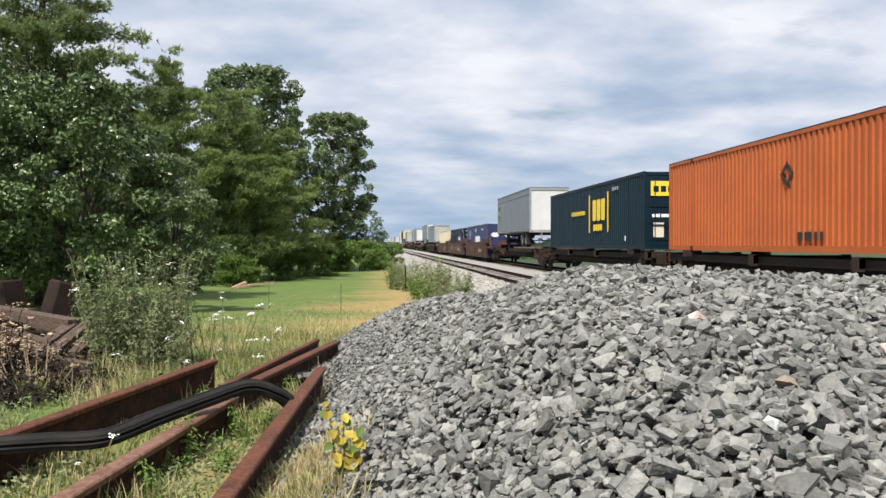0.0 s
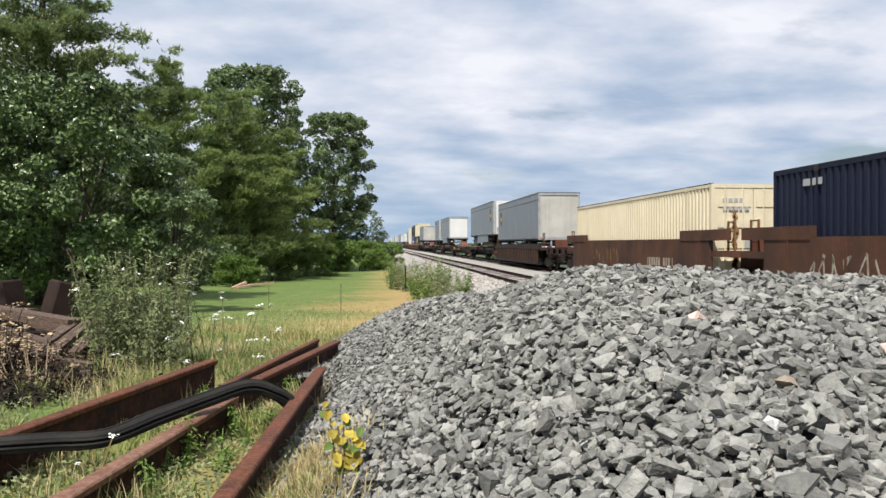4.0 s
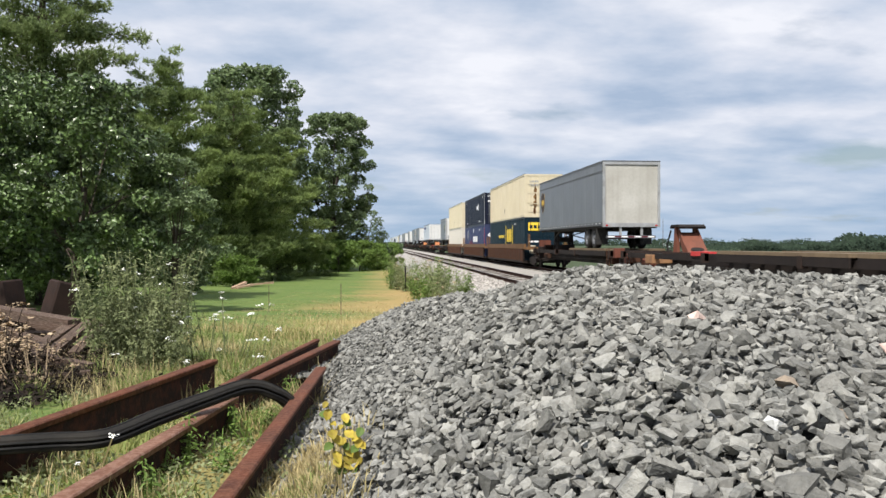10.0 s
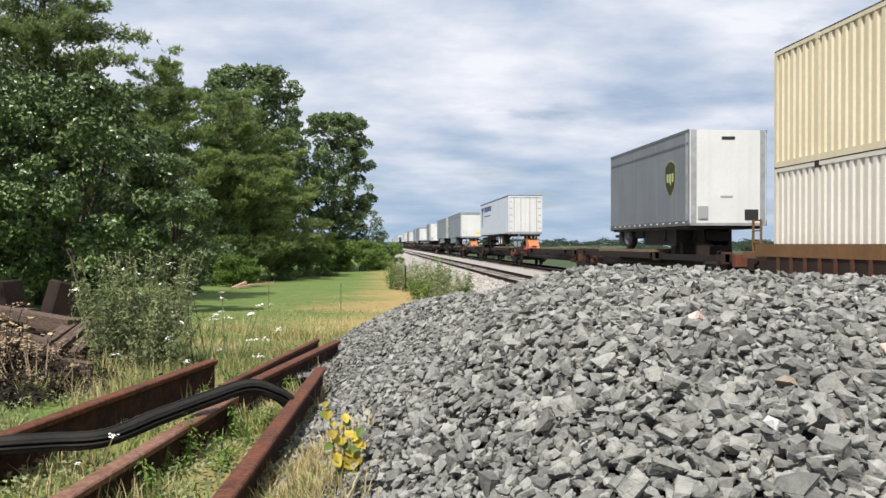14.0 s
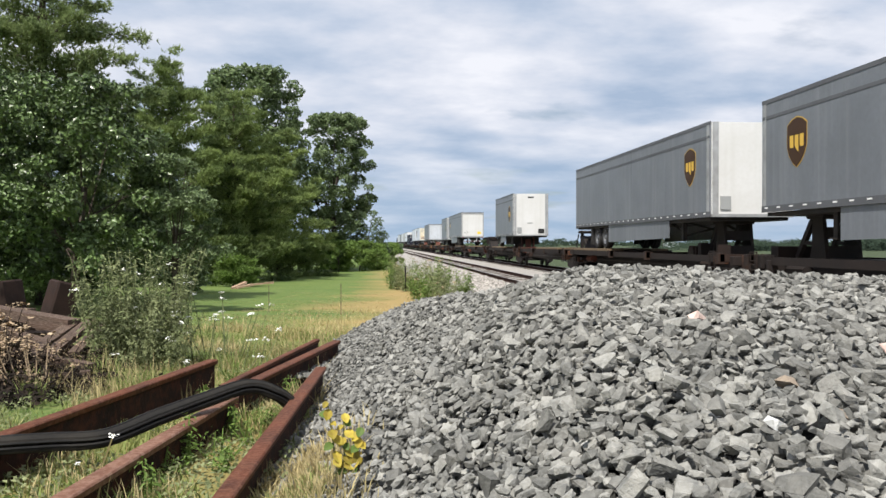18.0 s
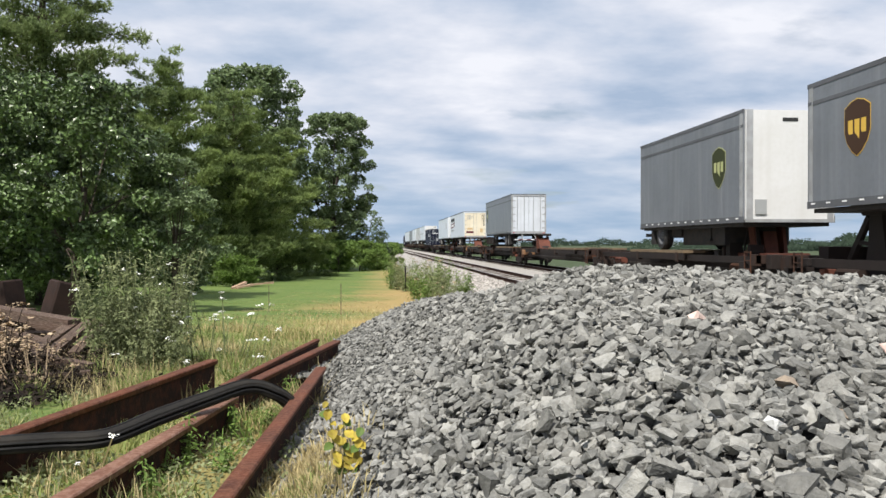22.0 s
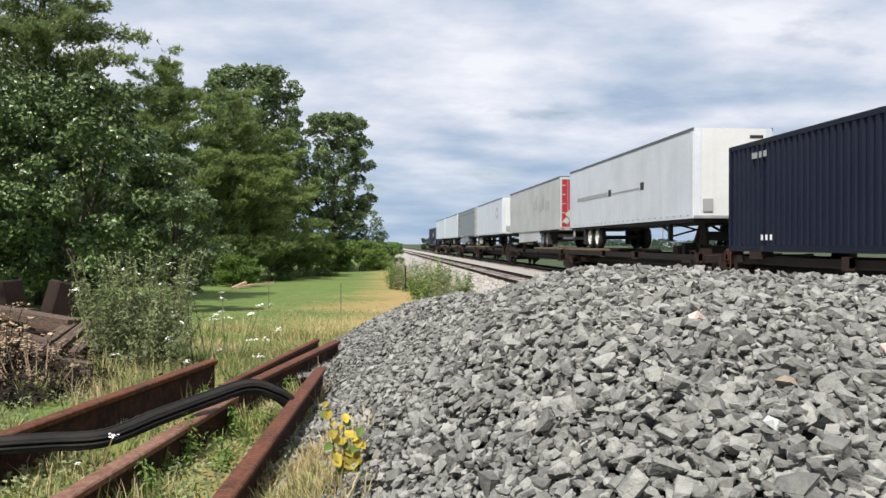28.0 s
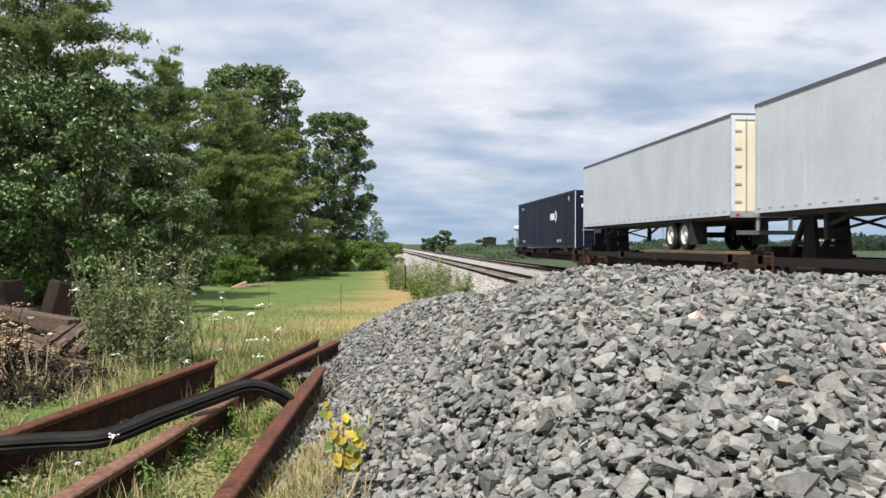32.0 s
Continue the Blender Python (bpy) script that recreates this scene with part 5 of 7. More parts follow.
def end_gear(car, ln, seed):
    """Brake rigging, hoses, grab irons and small boxes about the ends of a car."""
    rng = random.Random(int(seed * 10))
    tones = [P_["rustcar"], P_["carblack"], P_["stand"], P_["rustwell"], P_["carblack"]]
    for y0, d in ((0.4, 1), (ln - 0.4, -1)):
        for k in range(4):
            y, w, z = y0 + d * (0.2 + k * 0.42 + rng.uniform(-0.1, 0.1)), rng.uniform(0.10, 0.30), rng.uniform(0.55, 1.0)
            bm = bmesh.new()
            box(bm, -1.28 + rng.uniform(0, 0.2), -0.80, y - w / 2, y + w / 2, z, z + rng.uniform(0.14, 0.42))
            bmesh.ops.bevel(bm, geom=list(bm.edges), offset=0.015, segments=1, affect="EDGES")
            part("equipment_box", bm, rng.choice(tones), car)
        y = y0 + d * rng.uniform(0.5, 1.2)
        bm = bmesh.new()
        for q in (-0.18, 0.18):
            bar(bm, (-1.32, y + q, 0.55), (-1.32, y + q, 1.30), 0.028)
        for z in (0.60, 0.82, 1.05, 1.28):
            bar(bm, (-1.32, y - 0.18, z), (-1.32, y + 0.18, z), 0.026)
        part("grab_iron", bm, rng.choice((P_["rustwell"], P_["rustcar"], P_["carblack"])), car)
        bm = bmesh.new()
        pts = [(-0.72, y0 - d * 0.35, 1.05), (-0.86, y0 - d * 0.10, 0.62), (-0.80, y0 + d * 0.25, 0.48), (-0.70, y0 + d * 0.60, 0.80)]
        for p, q in zip(pts, pts[1:]):
            bar(bm, p, q, 0.05)
        part("air_hose", bm, P_["standblack"], car)
        bm = bmesh.new()
        disc(bm, "y", (-0.86, y0 + d * 2.3, 0.80), 0.16, 0.42, 12)
        part("air_tank", bm, rng.choice(tones), car)
        bm = bmesh.new()
        bar(bm, (-1.05, y0 + d * 0.3, 0.50), (-1.05, y0 + d * 3.4, 0.72), 0.045)
        part("brake_rod", bm, P_["rustcar"], car)


def spine_car(u0, u1, label, hitches=(), wheel_pads=(), flat_container=False, tone="carblack"):
    """One platform of an articulated spine car; rail top is z = 0."""
    ln = u1 - u0
    c = tagged(ride(empty("spine_car"), u0, RAIL_Z), label, "rail car", "cars of the train")
    st = P_[tone]
    bm = bmesh.new()
    prism(bm, [(-0.33, 0.55), (0.33, 0.55), (0.38, 0.60), (0.38, 1.14), (-0.38, 1.14), (-0.38, 0.60)], "y", 0.05, ln - 0.05)
    part("center_sill", bm, st, c)
    for y0, y1 in wheel_pads:
        for s in (-1, 1):
            a, b = sorted((s * 0.62, s * 1.36))
            # tan top over near-black edge: sunlit top and shaded side put in colour
            boxed("wheel_platform", P_["deck"], c, (a, b, y0, y1, 1.205, 1.295))
            boxed("platform_edge", P_["carblack"], c, (min(s * 1.30, s * 1.355), max(s * 1.30, s * 1.355), y0 + 0.01, y1 - 0.01, 0.98, 1.205))
        for y in np.arange(y0 + 0.2, y1, 0.9):
            boxed("cross_arm", st, c, (-1.30, 1.30, y - 0.06, y + 0.06, 1.02, 1.22))
    for y in (0.9, ln * 0.38, ln * 0.62, ln - 0.9):
        boxed("cross_arm", P_["rustcar"], c, (-1.33, 1.33, y - 0.10, y + 0.10, 0.98, 1.20))
        for s in (-1, 1):
            a, b = sorted((s * 1.20, s * 1.38))
            boxed("side_bracket", P_["rustcar"], c, (a, b, y - 0.10, y + 0.10, 0.92, 1.22))
    for s in (-1, 1):
        a, b = sorted((s * 1.10, s * 1.18))
        boxed("side_stringer", st, c, (a, b, 0.9, ln - 0.9, 0.96, 1.16))
    boxed("air_pipe", M["dark"], c, (-0.62, -0.57, 0.3, ln - 0.3, 0.72, 0.77))
    boxed("end_plate", P_["rustcar"], c, (-0.9, 0.9, 0.1, 0.35, 0.75, 1.16), (-0.9, 0.9, ln - 0.35, ln - 0.1, 0.75, 1.16))
    add_truck(c, 0.0)
    end_gear(c, ln, u0)
    if not wheel_pads and ln > 15:
        for y in (2.9, ln - 2.9):
            for s in (-1, 1):
                a, b = sorted((s * 0.95, s * 1.34))
                boxed("container_pedestal", P_["rustcar"], c, (a, b, y - 0.28, y + 0.28, 1.10, 1.30))
    for y, tone_h in hitches:
        if label.startswith("empty"):
            open_stand(c, y, 1.14, P_[tone_h], label="upright trailer hitch stand with a black top plate")
        else:
            hitch_stand(c, y, 1.14, P_[tone_h], label="upright trailer hitch stand")
    return c


def well_car(u0, u1, label, ribbed, tone):
    """One well of an articulated double-stack car."""
    ln = u1 - u0
    c = tagged(ride(empty("well_car"), u0, RAIL_Z), label, "rail car", "cars of the train")
    mt = P_[tone]
    a, b = 1.7, ln - 1.7
    for s in (-1, 1):
        i, o = sorted((s * 1.36, s * 1.44))
        if ribbed:
            boxed("side_sill", mt, c, (min(s * 1.33, s * 1.47), max(s * 1.33, s * 1.47), a - 0.6, b + 0.6, 1.18, 1.50))
            boxed("side_wall", P_["rustwell" if tone == "rustcar" else "rustcar"], c, (i, o, a, b, 0.36, 1.18))
            bm = bmesh.new()
            box(bm, -0.03, 0.03, -0.035, 0.035, 0.37, 1.18)
            rib = mesh_of(bm, "side_rib", P_["rustwell" if tone == "ochre" else "rustcar"])
            for y in np.arange(a + 0.2, b, 0.62):
                r = new("side_rib", rib)
                r.parent, r.matrix_basis = c, Matrix.Translation((s * 1.47, y, 0))
            boxed("lower_sill", P_["rustcar"], c, (min(s * 1.30, s * 1.50), max(s * 1.30, s * 1.50), a, b, 0.26, 0.38))
        else:
            boxed("side_wall", mt, c, (min(s * 1.34, s * 1.47), max(s * 1.34, s * 1.47), a, b, 0.28, 1.66))
            boxed("side_sill", mt, c, (min(s * 1.32, s * 1.50), max(s * 1.32, s * 1.50), a - 1.2, a + 2.2, 1.60, 1.92), (min(s * 1.32, s * 1.50), max(s * 1.32, s * 1.50), b - 2.2, b + 1.2, 1.60, 1.92))
            for y in np.arange(a + 0.6, b, 2.4):
                boxed("side_rib", mt, c, (min(s * 1.47, s * 1.49), max(s * 1.47, s * 1.49), y - 0.04, y + 0.04, 0.30, 1.60))
    boxed("floor", P_["carblack"], c, (-1.36, 1.36, a, b, 0.22, 0.38))
    for y0, y1 in ((0.25, a), (b, ln - 0.25)):
        boxed("end_deck", mt, c, (-1.40, 1.40, y0, y1, 1.12, 1.30), (-0.4, 0.4, y0 - 0.2, y1 + 0.2, 0.70, 1.12))
    for y in (0.7, ln - 0.7):
        for s in (-1, 1):
            x = s * 1.22
            bm = bmesh.new()
            for q in (-0.22, 0.22):
                box(bm, x - 0.025, x + 0.025, y + q - 0.025, y + q + 0.025, 1.30, 2.15)
            for zz in (1.55, 1.85, 2.12):
                box(bm, x - 0.02, x + 0.02, y - 0.22, y + 0.22, zz - 0.02, zz + 0.02)
            part("ladder", bm, P_["rustwell"] if tone == "rustcar" else P_["ochre"], c)
    boxed("brake_box", P_["stand"], c, (-0.5, 0.2, 0.55, 0.95, 1.30, 1.75))
    add_truck(c, 0.0)
    return c


# ---------------------------------------------------------------- the loads, in order along the train
UPS = "silver-grey trailer with brown shield emblem"


def loads():
    g, wdoor = P_["grey"], P_["door"]
    t = container(10.7, 0.80, P_["orange"], "orange ribbed container on a flat rail car", doors=True, pitch=0.235)
    diamond(t, 8.2, 1.9, 0.32, P_["blackmark"])
    mark_bars(t, 6.6, 0.28, 0.2, [0.12, 0.12, 0.3, 0.2], P_["blackmark"], 0.12)
    green_box(29.4, 0.80, "dark green ribbed container with a yellow bracketed emblem")
    trailer(51.9, 13.7, False, g, wdoor, UPS + " and white roll door", roll=True, shield_at=12.6, olive=True)
    purple_box(71.5, -0.10, "violet-blue ribbed container low in a rusty well car")
    navy_box(90.8, -0.10, "navy ribbed container with a white diamond emblem in a well car")
    cream_box(110.7, -0.10, "cream ribbed container low in a well car")
    trailer(136.4, 16.15, False, g, P_["stained"], UPS + " riding low in a rail car", roll=True, shield_at=14.6, drop=0.50, skirt=False)
    trailer(155.4, 16.15, True, g, wdoor, UPS + " and white nose", shield_at=1.55, skirt=True)
    trailer(196.7, 13.7, False, g, wdoor, UPS + " and white roll door", roll=True, shield_at=12.7, skirt=True)
    trailer(213.8, 8.53, True, g, wdoor, "short grey parcel trailer with an olive shield emblem and white nose", shield_at=1.5, olive=True, axles=1, low=0.22)
    trailer(255.1, 13.7, False, g, P_["stained"], UPS + " and pale roll door", roll=True, shield_at=12.7)
    green_box(273.8, -0.10, "dark green ribbed container under a cream one")
    cream_box(273.8, 2.80, "cream ribbed container stacked on a green one")
    purple_box(293.6, -0.10, "violet-blue ribbed container under a navy one")
    navy_box(293.6, 2.80, "navy ribbed container stacked on a violet-blue one")
    cream_box(313.3, -0.02, "bleached cream ribbed container in the bottom of a double stack", "pale")
    cream_box(313.3, 2.90, "cream ribbed container with rust-streaked doors on top of a stack")
    trailer(335.0, 8.53, True, g, wdoor, "short grey parcel trailer with an olive shield emblem", shield_at=1.6, olive=True, axles=1, low=0.22, stick=True)
    t = trailer(370.2, 16.15, False, P_["white"], wdoor, "white trailer with blue lettering panel and white barn doors")
    flat("emblem", rect(13.9, 15.3, BOX0 + 2.15, BOX0 + 2.5), P_["bluemark"], t, -HALF - 0.004)
    bars = bmesh.new()
    for i in range(8):
        prism(bars, rect(9.0 + i * 0.55, 9.0 + i * 0.55 + 0.42, BOX0 + 2.05, BOX0 + 2.5, -0.05), "x", -HALF - 0.012, -HALF - 0.004)
    part("lettering", bars, P_["bluemark"], t)
    flat("emblem", [(14.2, BOX0 + 0.75), (14.35, BOX0 + 0.75), (14.6, BOX0 + 1.4), (14.85, BOX0 + 0.75), (15.0, BOX0 + 0.75), (14.8, BOX0 + 1.6), (14.95, BOX0 + 2.1), (14.25, BOX0 + 2.1), (14.4, BOX0 + 1.6)], P_["bluemark"], t, -HALF - 0.004)
    flat("lettering", rect(9.4, 13.4, BOX0 + 1.62, BOX0 + 1.72), P_["bluemark"], t, -HALF - 0.004)
    trailer(404.6, 16.15, False, g, wdoor, "silver-grey trailer, brown shield emblem, white door with yellow sticker", roll=True, shield_at=14.4, skirt=True, stick=True)
    trailer(424.0, 16.15, True, g, wdoor, UPS + " and white nose", shield_at=1.55, skirt=True)
    trailer(458.7, 8.53, True, g, wdoor, "short grey parcel trailer with a brown shield emblem", shield_at=1.6, axles=1, low=0.22, stick=True, skirt=True)
    trailer(494.0, 16.15, False, g, wdoor, "silver-grey trailer, brown shield emblem, white door with yellow sticker", roll=True, shield_at=14.2, skirt=True, stick=True)
    trailer(513.4, 8.53, True, g, wdoor, "short grey parcel trailer with a gold-edged shield emblem", shield_at=1.6, olive=True, axles=1, low=0.22)
    trailer(551.1, 13.7, False, g, P_["white"], "silver-grey parcel trailer with white barn doors", shield_at=12.7, olive=True)
    t = trailer(583.2, 16.15, False, P_["white"], P_["tan"], "white trailer with yellowed doors and a maroon panel", stick=True)
    flat("sign_panel", [(10.9, BOX0 + 1.35), (15.2, BOX0 + 1.15), (14.9, BOX0 + 1.75), (10.4, BOX0 + 1.95)], P_["maroon"], t, -HALF - 0.004, label="maroon slanted sign panel")
    bm = bmesh.new()
    for i in range(11):
        prism(bm, rect(11.6 + i * 0.29, 11.6 + i * 0.29 + 0.2, BOX0 + 1.42 - i * 0.011, BOX0 + 1.76 - i * 0.011, 0.06), "x", -HALF - 0.012, -HALF - 0.005)
    part("lettering", bm, P_["whitemark"], t)
    bm = bmesh.new()
    for i in range(18):
        prism(bm, rect(10.6 + i * 0.26, 10.6 + i * 0.26 + 0.18, BOX0 + 2.02, BOX0 + 2.42, 0.06), "x", -HALF - 0.012, -HALF - 0.005)
    part("lettering", bm, P_["blackmark"], t)
    bm = bmesh.new()
    for i in range(9):
        prism(bm, rect(11.2 + i * 0.42, 11.2 + i * 0.42 + 0.32, BOX0 + 0.82, BOX0 + 0.98), "x", -HALF - 0.012, -HALF - 0.005)
    part("lettering", bm, P_["greymark"], t)
    for uu, ln, lab, yc in ((603.3, 16.15, "plain white trailer with a worn round emblem", 2.7), (694.6, 15.4, "plain white trailer with a faded oval emblem", 2.7)):
        t = trailer(uu, ln, True, P_["white"], wdoor, lab)
        bm = bmesh.new()
        ring = [(yc + 0.80 * math.cos(a), BOX0 + 1.72 + 0.50 * math.sin(a)) for a in [2 * math.pi * i / 24 for i in range(24)]]
        for i in range(24):
            p, q = ring[i], ring[(i + 1) % 24]
            c = (yc, BOX0 + 1.72)
            prism(bm, [p, q, c], "x", -HALF - 0.010, -HALF - 0.004)
        em = part("emblem", bm, P_["faint"], t, "worn grey oval emblem")
        bm = bmesh.new()
        for i in range(3):
            prism(bm, rect(yc - 0.34 + i * 0.25, yc - 0.34 + i * 0.25 + 0.15, BOX0 + 1.55, BOX0 + 1.9), "x", -HALF - 0.016, -HALF - 0.010)
        part("emblem_block", bm, P_["white"], em)
    navy_box(637.4, 0.80, "navy ribbed container with a white diamond emblem on a spine car")
    t = trailer(656.1, 16.15, True, P_["white"], wdoor, "white trailer with a worn grey stripe")
    flat("stripe", rect(9.4, 14.6, BOX0 + 1.25, BOX0 + 1.42), P_["greymark"], t, -HALF - 0.004)
    flat("stripe", rect(5.2, 8.9, BOX0 + 1.27, BOX0 + 1.33), P_["greymark"], t, -HALF - 0.004)
    flat("patch", rect(8.9, 9.3, BOX0 + 1.22, BOX0 + 1.5), P_["blackmark"], t, -HALF - 0.004)
    flat("patch", rect(4.7, 5.1, BOX0 + 1.22, BOX0 + 1.5), P_["blackmark"], t, -HALF - 0.004)
    t = trailer(674.6, 16.15, False, P_["oldwhite"], P_["red"], "stained white trailer with faded lettering and red barn doors", skirt=True)
    # ghost strokes of lettering that was taken off
    rng = random.Random(4)
    bm = bmesh.new()
    for i, w in enumerate((0.16, 0.12, 0.20, 0.10, 0.14, 0.16, 0.12)):
        y, z = 2.7 + i * 0.70, BOX0 + 1.15 + rng.uniform(-0.1, 0.1)
        prism(bm, rect(y, y + w, z, z + rng.uniform(0.6, 0.95), 0.10), "x", -HALF - 0.011, -HALF - 0.006)
        prism(bm, rect(y + w + 0.1, y + w + 0.1 + w * 0.6, z + 0.05, z + rng.uniform(0.3, 0.9), -0.08), "x", -HALF - 0.011, -HALF - 0.006)
    part("lettering", bm, P_["greymark"], t)
    for x, z, r in ((-0.78, BOX0 + 0.80, 0.24), (-0.95, BOX0 + 0.45, 0.20), (0.62, BOX0 + 0.55, 0.2)):
        bm = bmesh.new()
        prism(bm, [(x, z + r), (x + r, z), (x, z - r), (x - r, z)], "y", -0.066, -0.052)
        part("placard", bm, P_["stained"], t, "weathered pale diamond placard")
    trailer(712.4, 16.15, False, g, P_["stained"], UPS + " and pale roll door", roll=True, shield_at=14.5, skirt=True)
    t = trailer(729.8, 16.15, False, P_["white"], P_["tan"], "plain white trailer with cream barn doors")
    letters(t, "NONZ", -1.10, -0.072, BOX1 - 0.72, 0.30)
    trailer(747.4, 16.15, False, P_["white"], P_["tan"], "plain white trailer with cream doors at the train's end")
    navy_box(765.1, 0.80, "navy ribbed container riding last on the train")


loads()

SPINE = "dark rusty spine car platform under a load"
for u0, u1, pads, hitch, lab in [
    (8.6, 28.1, [], [], SPINE), (28.1, 48.9, [], [], SPINE), (48.9, 68.6, [(51.0, 57.5)], [(65.0, "standblack")], SPINE),
    (154.0, 173.4, [(166.5, 172.6)], [(156.8, "standblack")], SPINE), (173.4, 194.0, [(176, 184.9)], [(189.8, "standred")], "empty dark rusty spine car platform"),
    (194.0, 212.1, [(196.4, 203.0)], [(209.6, "standblack")], SPINE), (212.1, 229.4, [(218.0, 223.4)], [(214.9, "standblack")], SPINE),
    (229.4, 253.0, [(230.6, 236.1), (236.4, 243)], [(248.6, "standred")], "empty dark rusty spine car platform"), (253.0, 271.2, [(254.6, 261.0)], [(267.8, "standblack")], SPINE),
    (331.4, 349.0, [(338.6, 345.2)], [(336.1, "standblack")], SPINE), (349.0, 368.8, [(352, 358)], [(367.5, "standorange")], "empty dark rusty spine car platform"),
    (368.8, 387.4, [(370.0, 377.0)], [(385.2, "standblack")], SPINE), (387.4, 403.4, [(390, 396)], [(402.2, "standorange")], "empty dark rusty spine car platform"),
    (403.4, 422.4, [(404.4, 411.4)], [(419.6, "standblack")], SPINE), (422.4, 441.6, [(434.6, 441.2)], [(425.2, "standblack")], SPINE),
    (441.6, 457.4, [(444, 450)], [(442.5, "standblack")], "empty dark rusty spine car platform"), (457.4, 473.5, [(462.8, 468.8)], [(459.9, "stand")], SPINE),
    (473.5, 492.5, [(481, 487)], [(477.2, "standblack")], "empty dark rusty spine car platform"), (492.5, 511.8, [(494.0, 501.0)], [(508.9, "standblack")], SPINE),
    (511.8, 528.5, [(517.6, 523.0)], [(514.7, "stand")], SPINE), (528.5, 549.2, [(532, 538)], [(546.0, "stand")], "empty dark rusty spine car platform"),
    (549.2, 567.0, [(551.0, 558.0)], [(563.6, "standblack")], SPINE), (567.0, 582.0, [(570, 576)], [(580.7, "stand")], "empty dark rusty spine car platform"),
    (582.0, 601.3, [(583.0, 590.0)], [(598.2, "standblack")], SPINE), (601.3, 621.0, [(613.6, 620.4)], [(604.6, "stand")], SPINE),
    (621.0, 636.2, [(624, 630)], [], "empty dark rusty spine car platform"), (636.2, 654.8, [], [], SPINE), (654.8, 673.4, [(666.4, 673.0)], [(657.4, "standblack")], SPINE),
    (673.4, 692.8, [(674.4, 681.4)], [(689.6, "standblack")], SPINE), (692.8, 711.2, [(704.0, 710.8)], [(695.8, "standblack")], SPINE),
    (711.2, 729.2, [(712.4, 719.4)], [(727.4, "standblack")], SPINE), (729.2, 746.7, [(730.0, 737.0)], [(744.8, "standblack")], SPINE),
    (746.7, 764.3, [(747.6, 754.6)], [(762.4, "standblack")], SPINE), (764.3, 783.0, [], [], SPINE)]:
    spine_car(u0, u1, lab, [(h - u0, tone) for h, tone in hitch], [(a - u0, b - u0) for a, b in pads])
for u0, u1, ribbed, tone, lab in [(69.6, 89.2, False, "rustwell", "rusty brown well car with smooth high sides"), (89.2, 108.8, False, "rustwell", "rusty brown well car with pale graffiti"),
                                  (108.8, 128.6, False, "rustwell", "rusty brown well car with worn sides"), (134.4, 154.0, True, "rustcar", "dark rusty low rail car with worn markings"),
                                  (271.9, 291.8, True, "ochre", "ochre-brown ribbed well car under a double stack"), (291.8, 311.5, True, "ochre", "ochre-brown ribbed well car under a double stack"),
                                  (311.5, 331.2, True, "ochre", "ochre-brown ribbed well car under a double stack")]:
    well_car(u0, u1, lab, ribbed, tone)
spine_car(128.6, 134.4, "short rusty coupler platform between cars")


def car_markings():
    """Pale sprayed strokes and plain number bars on the sides of the smooth well cars."""
    rng = random.Random(17)
    for car in [o for o in scene.objects if o.name.startswith("well_car")]:
        if "smooth" not in car["label"] and "graffiti" not in car["label"] and "worn sides" not in car["label"]:
            continue
        sprayed = "graffiti" in car["label"]
        for k in range(26 if sprayed else 9):
            y = 3.2 + k * (0.50 if sprayed else 0.45) + (7.5 if not sprayed else 0)
            bm = bmesh.new()
            p = [Vector((y + rng.uniform(-0.2, 0.2), 0.55 + rng.uniform(0, 0.8))) for _ in range(4)]
            for a, b in zip(p, p[1:]):
                d = (b - a)
                if d.length < 0.05:
                    continue
                q = Vector((-d.y, d.x)).normalized() * 0.026
                prism(bm, [tuple(a - q), tuple(b - q), tuple(b + q), tuple(a + q)], "x", -1.478, -1.471)
            part("sprayed_mark", bm, P_["chalk"] if sprayed else P_["sprayed"], car)
        bm = bmesh.new()
        for i, w in enumerate((0.16, 0.16, 0.16, 0.16, 0, 0.16, 0.16, 0.16, 0.16, 0.16, 0.16)):
            if w:
                prism(bm, rect(4.6 + i * 0.24, 4.6 + i * 0.24 + w, 0.75, 1.03), "x", -1.480, -1.471)
        part("number_bar", bm, P_["chalk"], car)


car_markings()


# ---------------------------------------------------------------- grass
def blades(name, P, h, rng, mat, lean=0.95, width=0.010):
    """Bent grass blades, three triangles each."""
    n = len(P)
    a = rng.uniform(0, 2 * math.pi, n)
    d = np.stack([np.cos(a), np.sin(a), np.zeros(n)], -1)
    s = np.stack([-np.sin(a), np.cos(a), np.zeros(n)], -1) * (width * rng.uniform(0.5, 1.3, n))[:, None]
    k = (rng.uniform(0.1, 1.0, n) * lean)[:, None] * h[:, None]
    up = np.zeros((n, 3))
    up[:, 2] = h
    m = P + d * k * 0.35 + up * 0.6
    t = P + d * k + up
    V = np.stack([P - s, P + s, m + s * 0.7, m - s * 0.7, t], 1).reshape(-1, 3)
    b = np.arange(n)[:, None] * 5
    F = np.concatenate([b + [[0, 1, 2]], b + [[0, 2, 3]], b + [[3, 2, 4]]], 1).reshape(-1, 3)
    return raw(name, V, F, mat)


def patchy(x, y, f):
    return np.sin(x * 2.1 * f + 1.3 * np.sin(y * 1.7 * f)) * np.sin(y * 2.4 * f + 0.8) + 0.5 * np.sin(x * 5.3 * f + y * 4.1 * f)


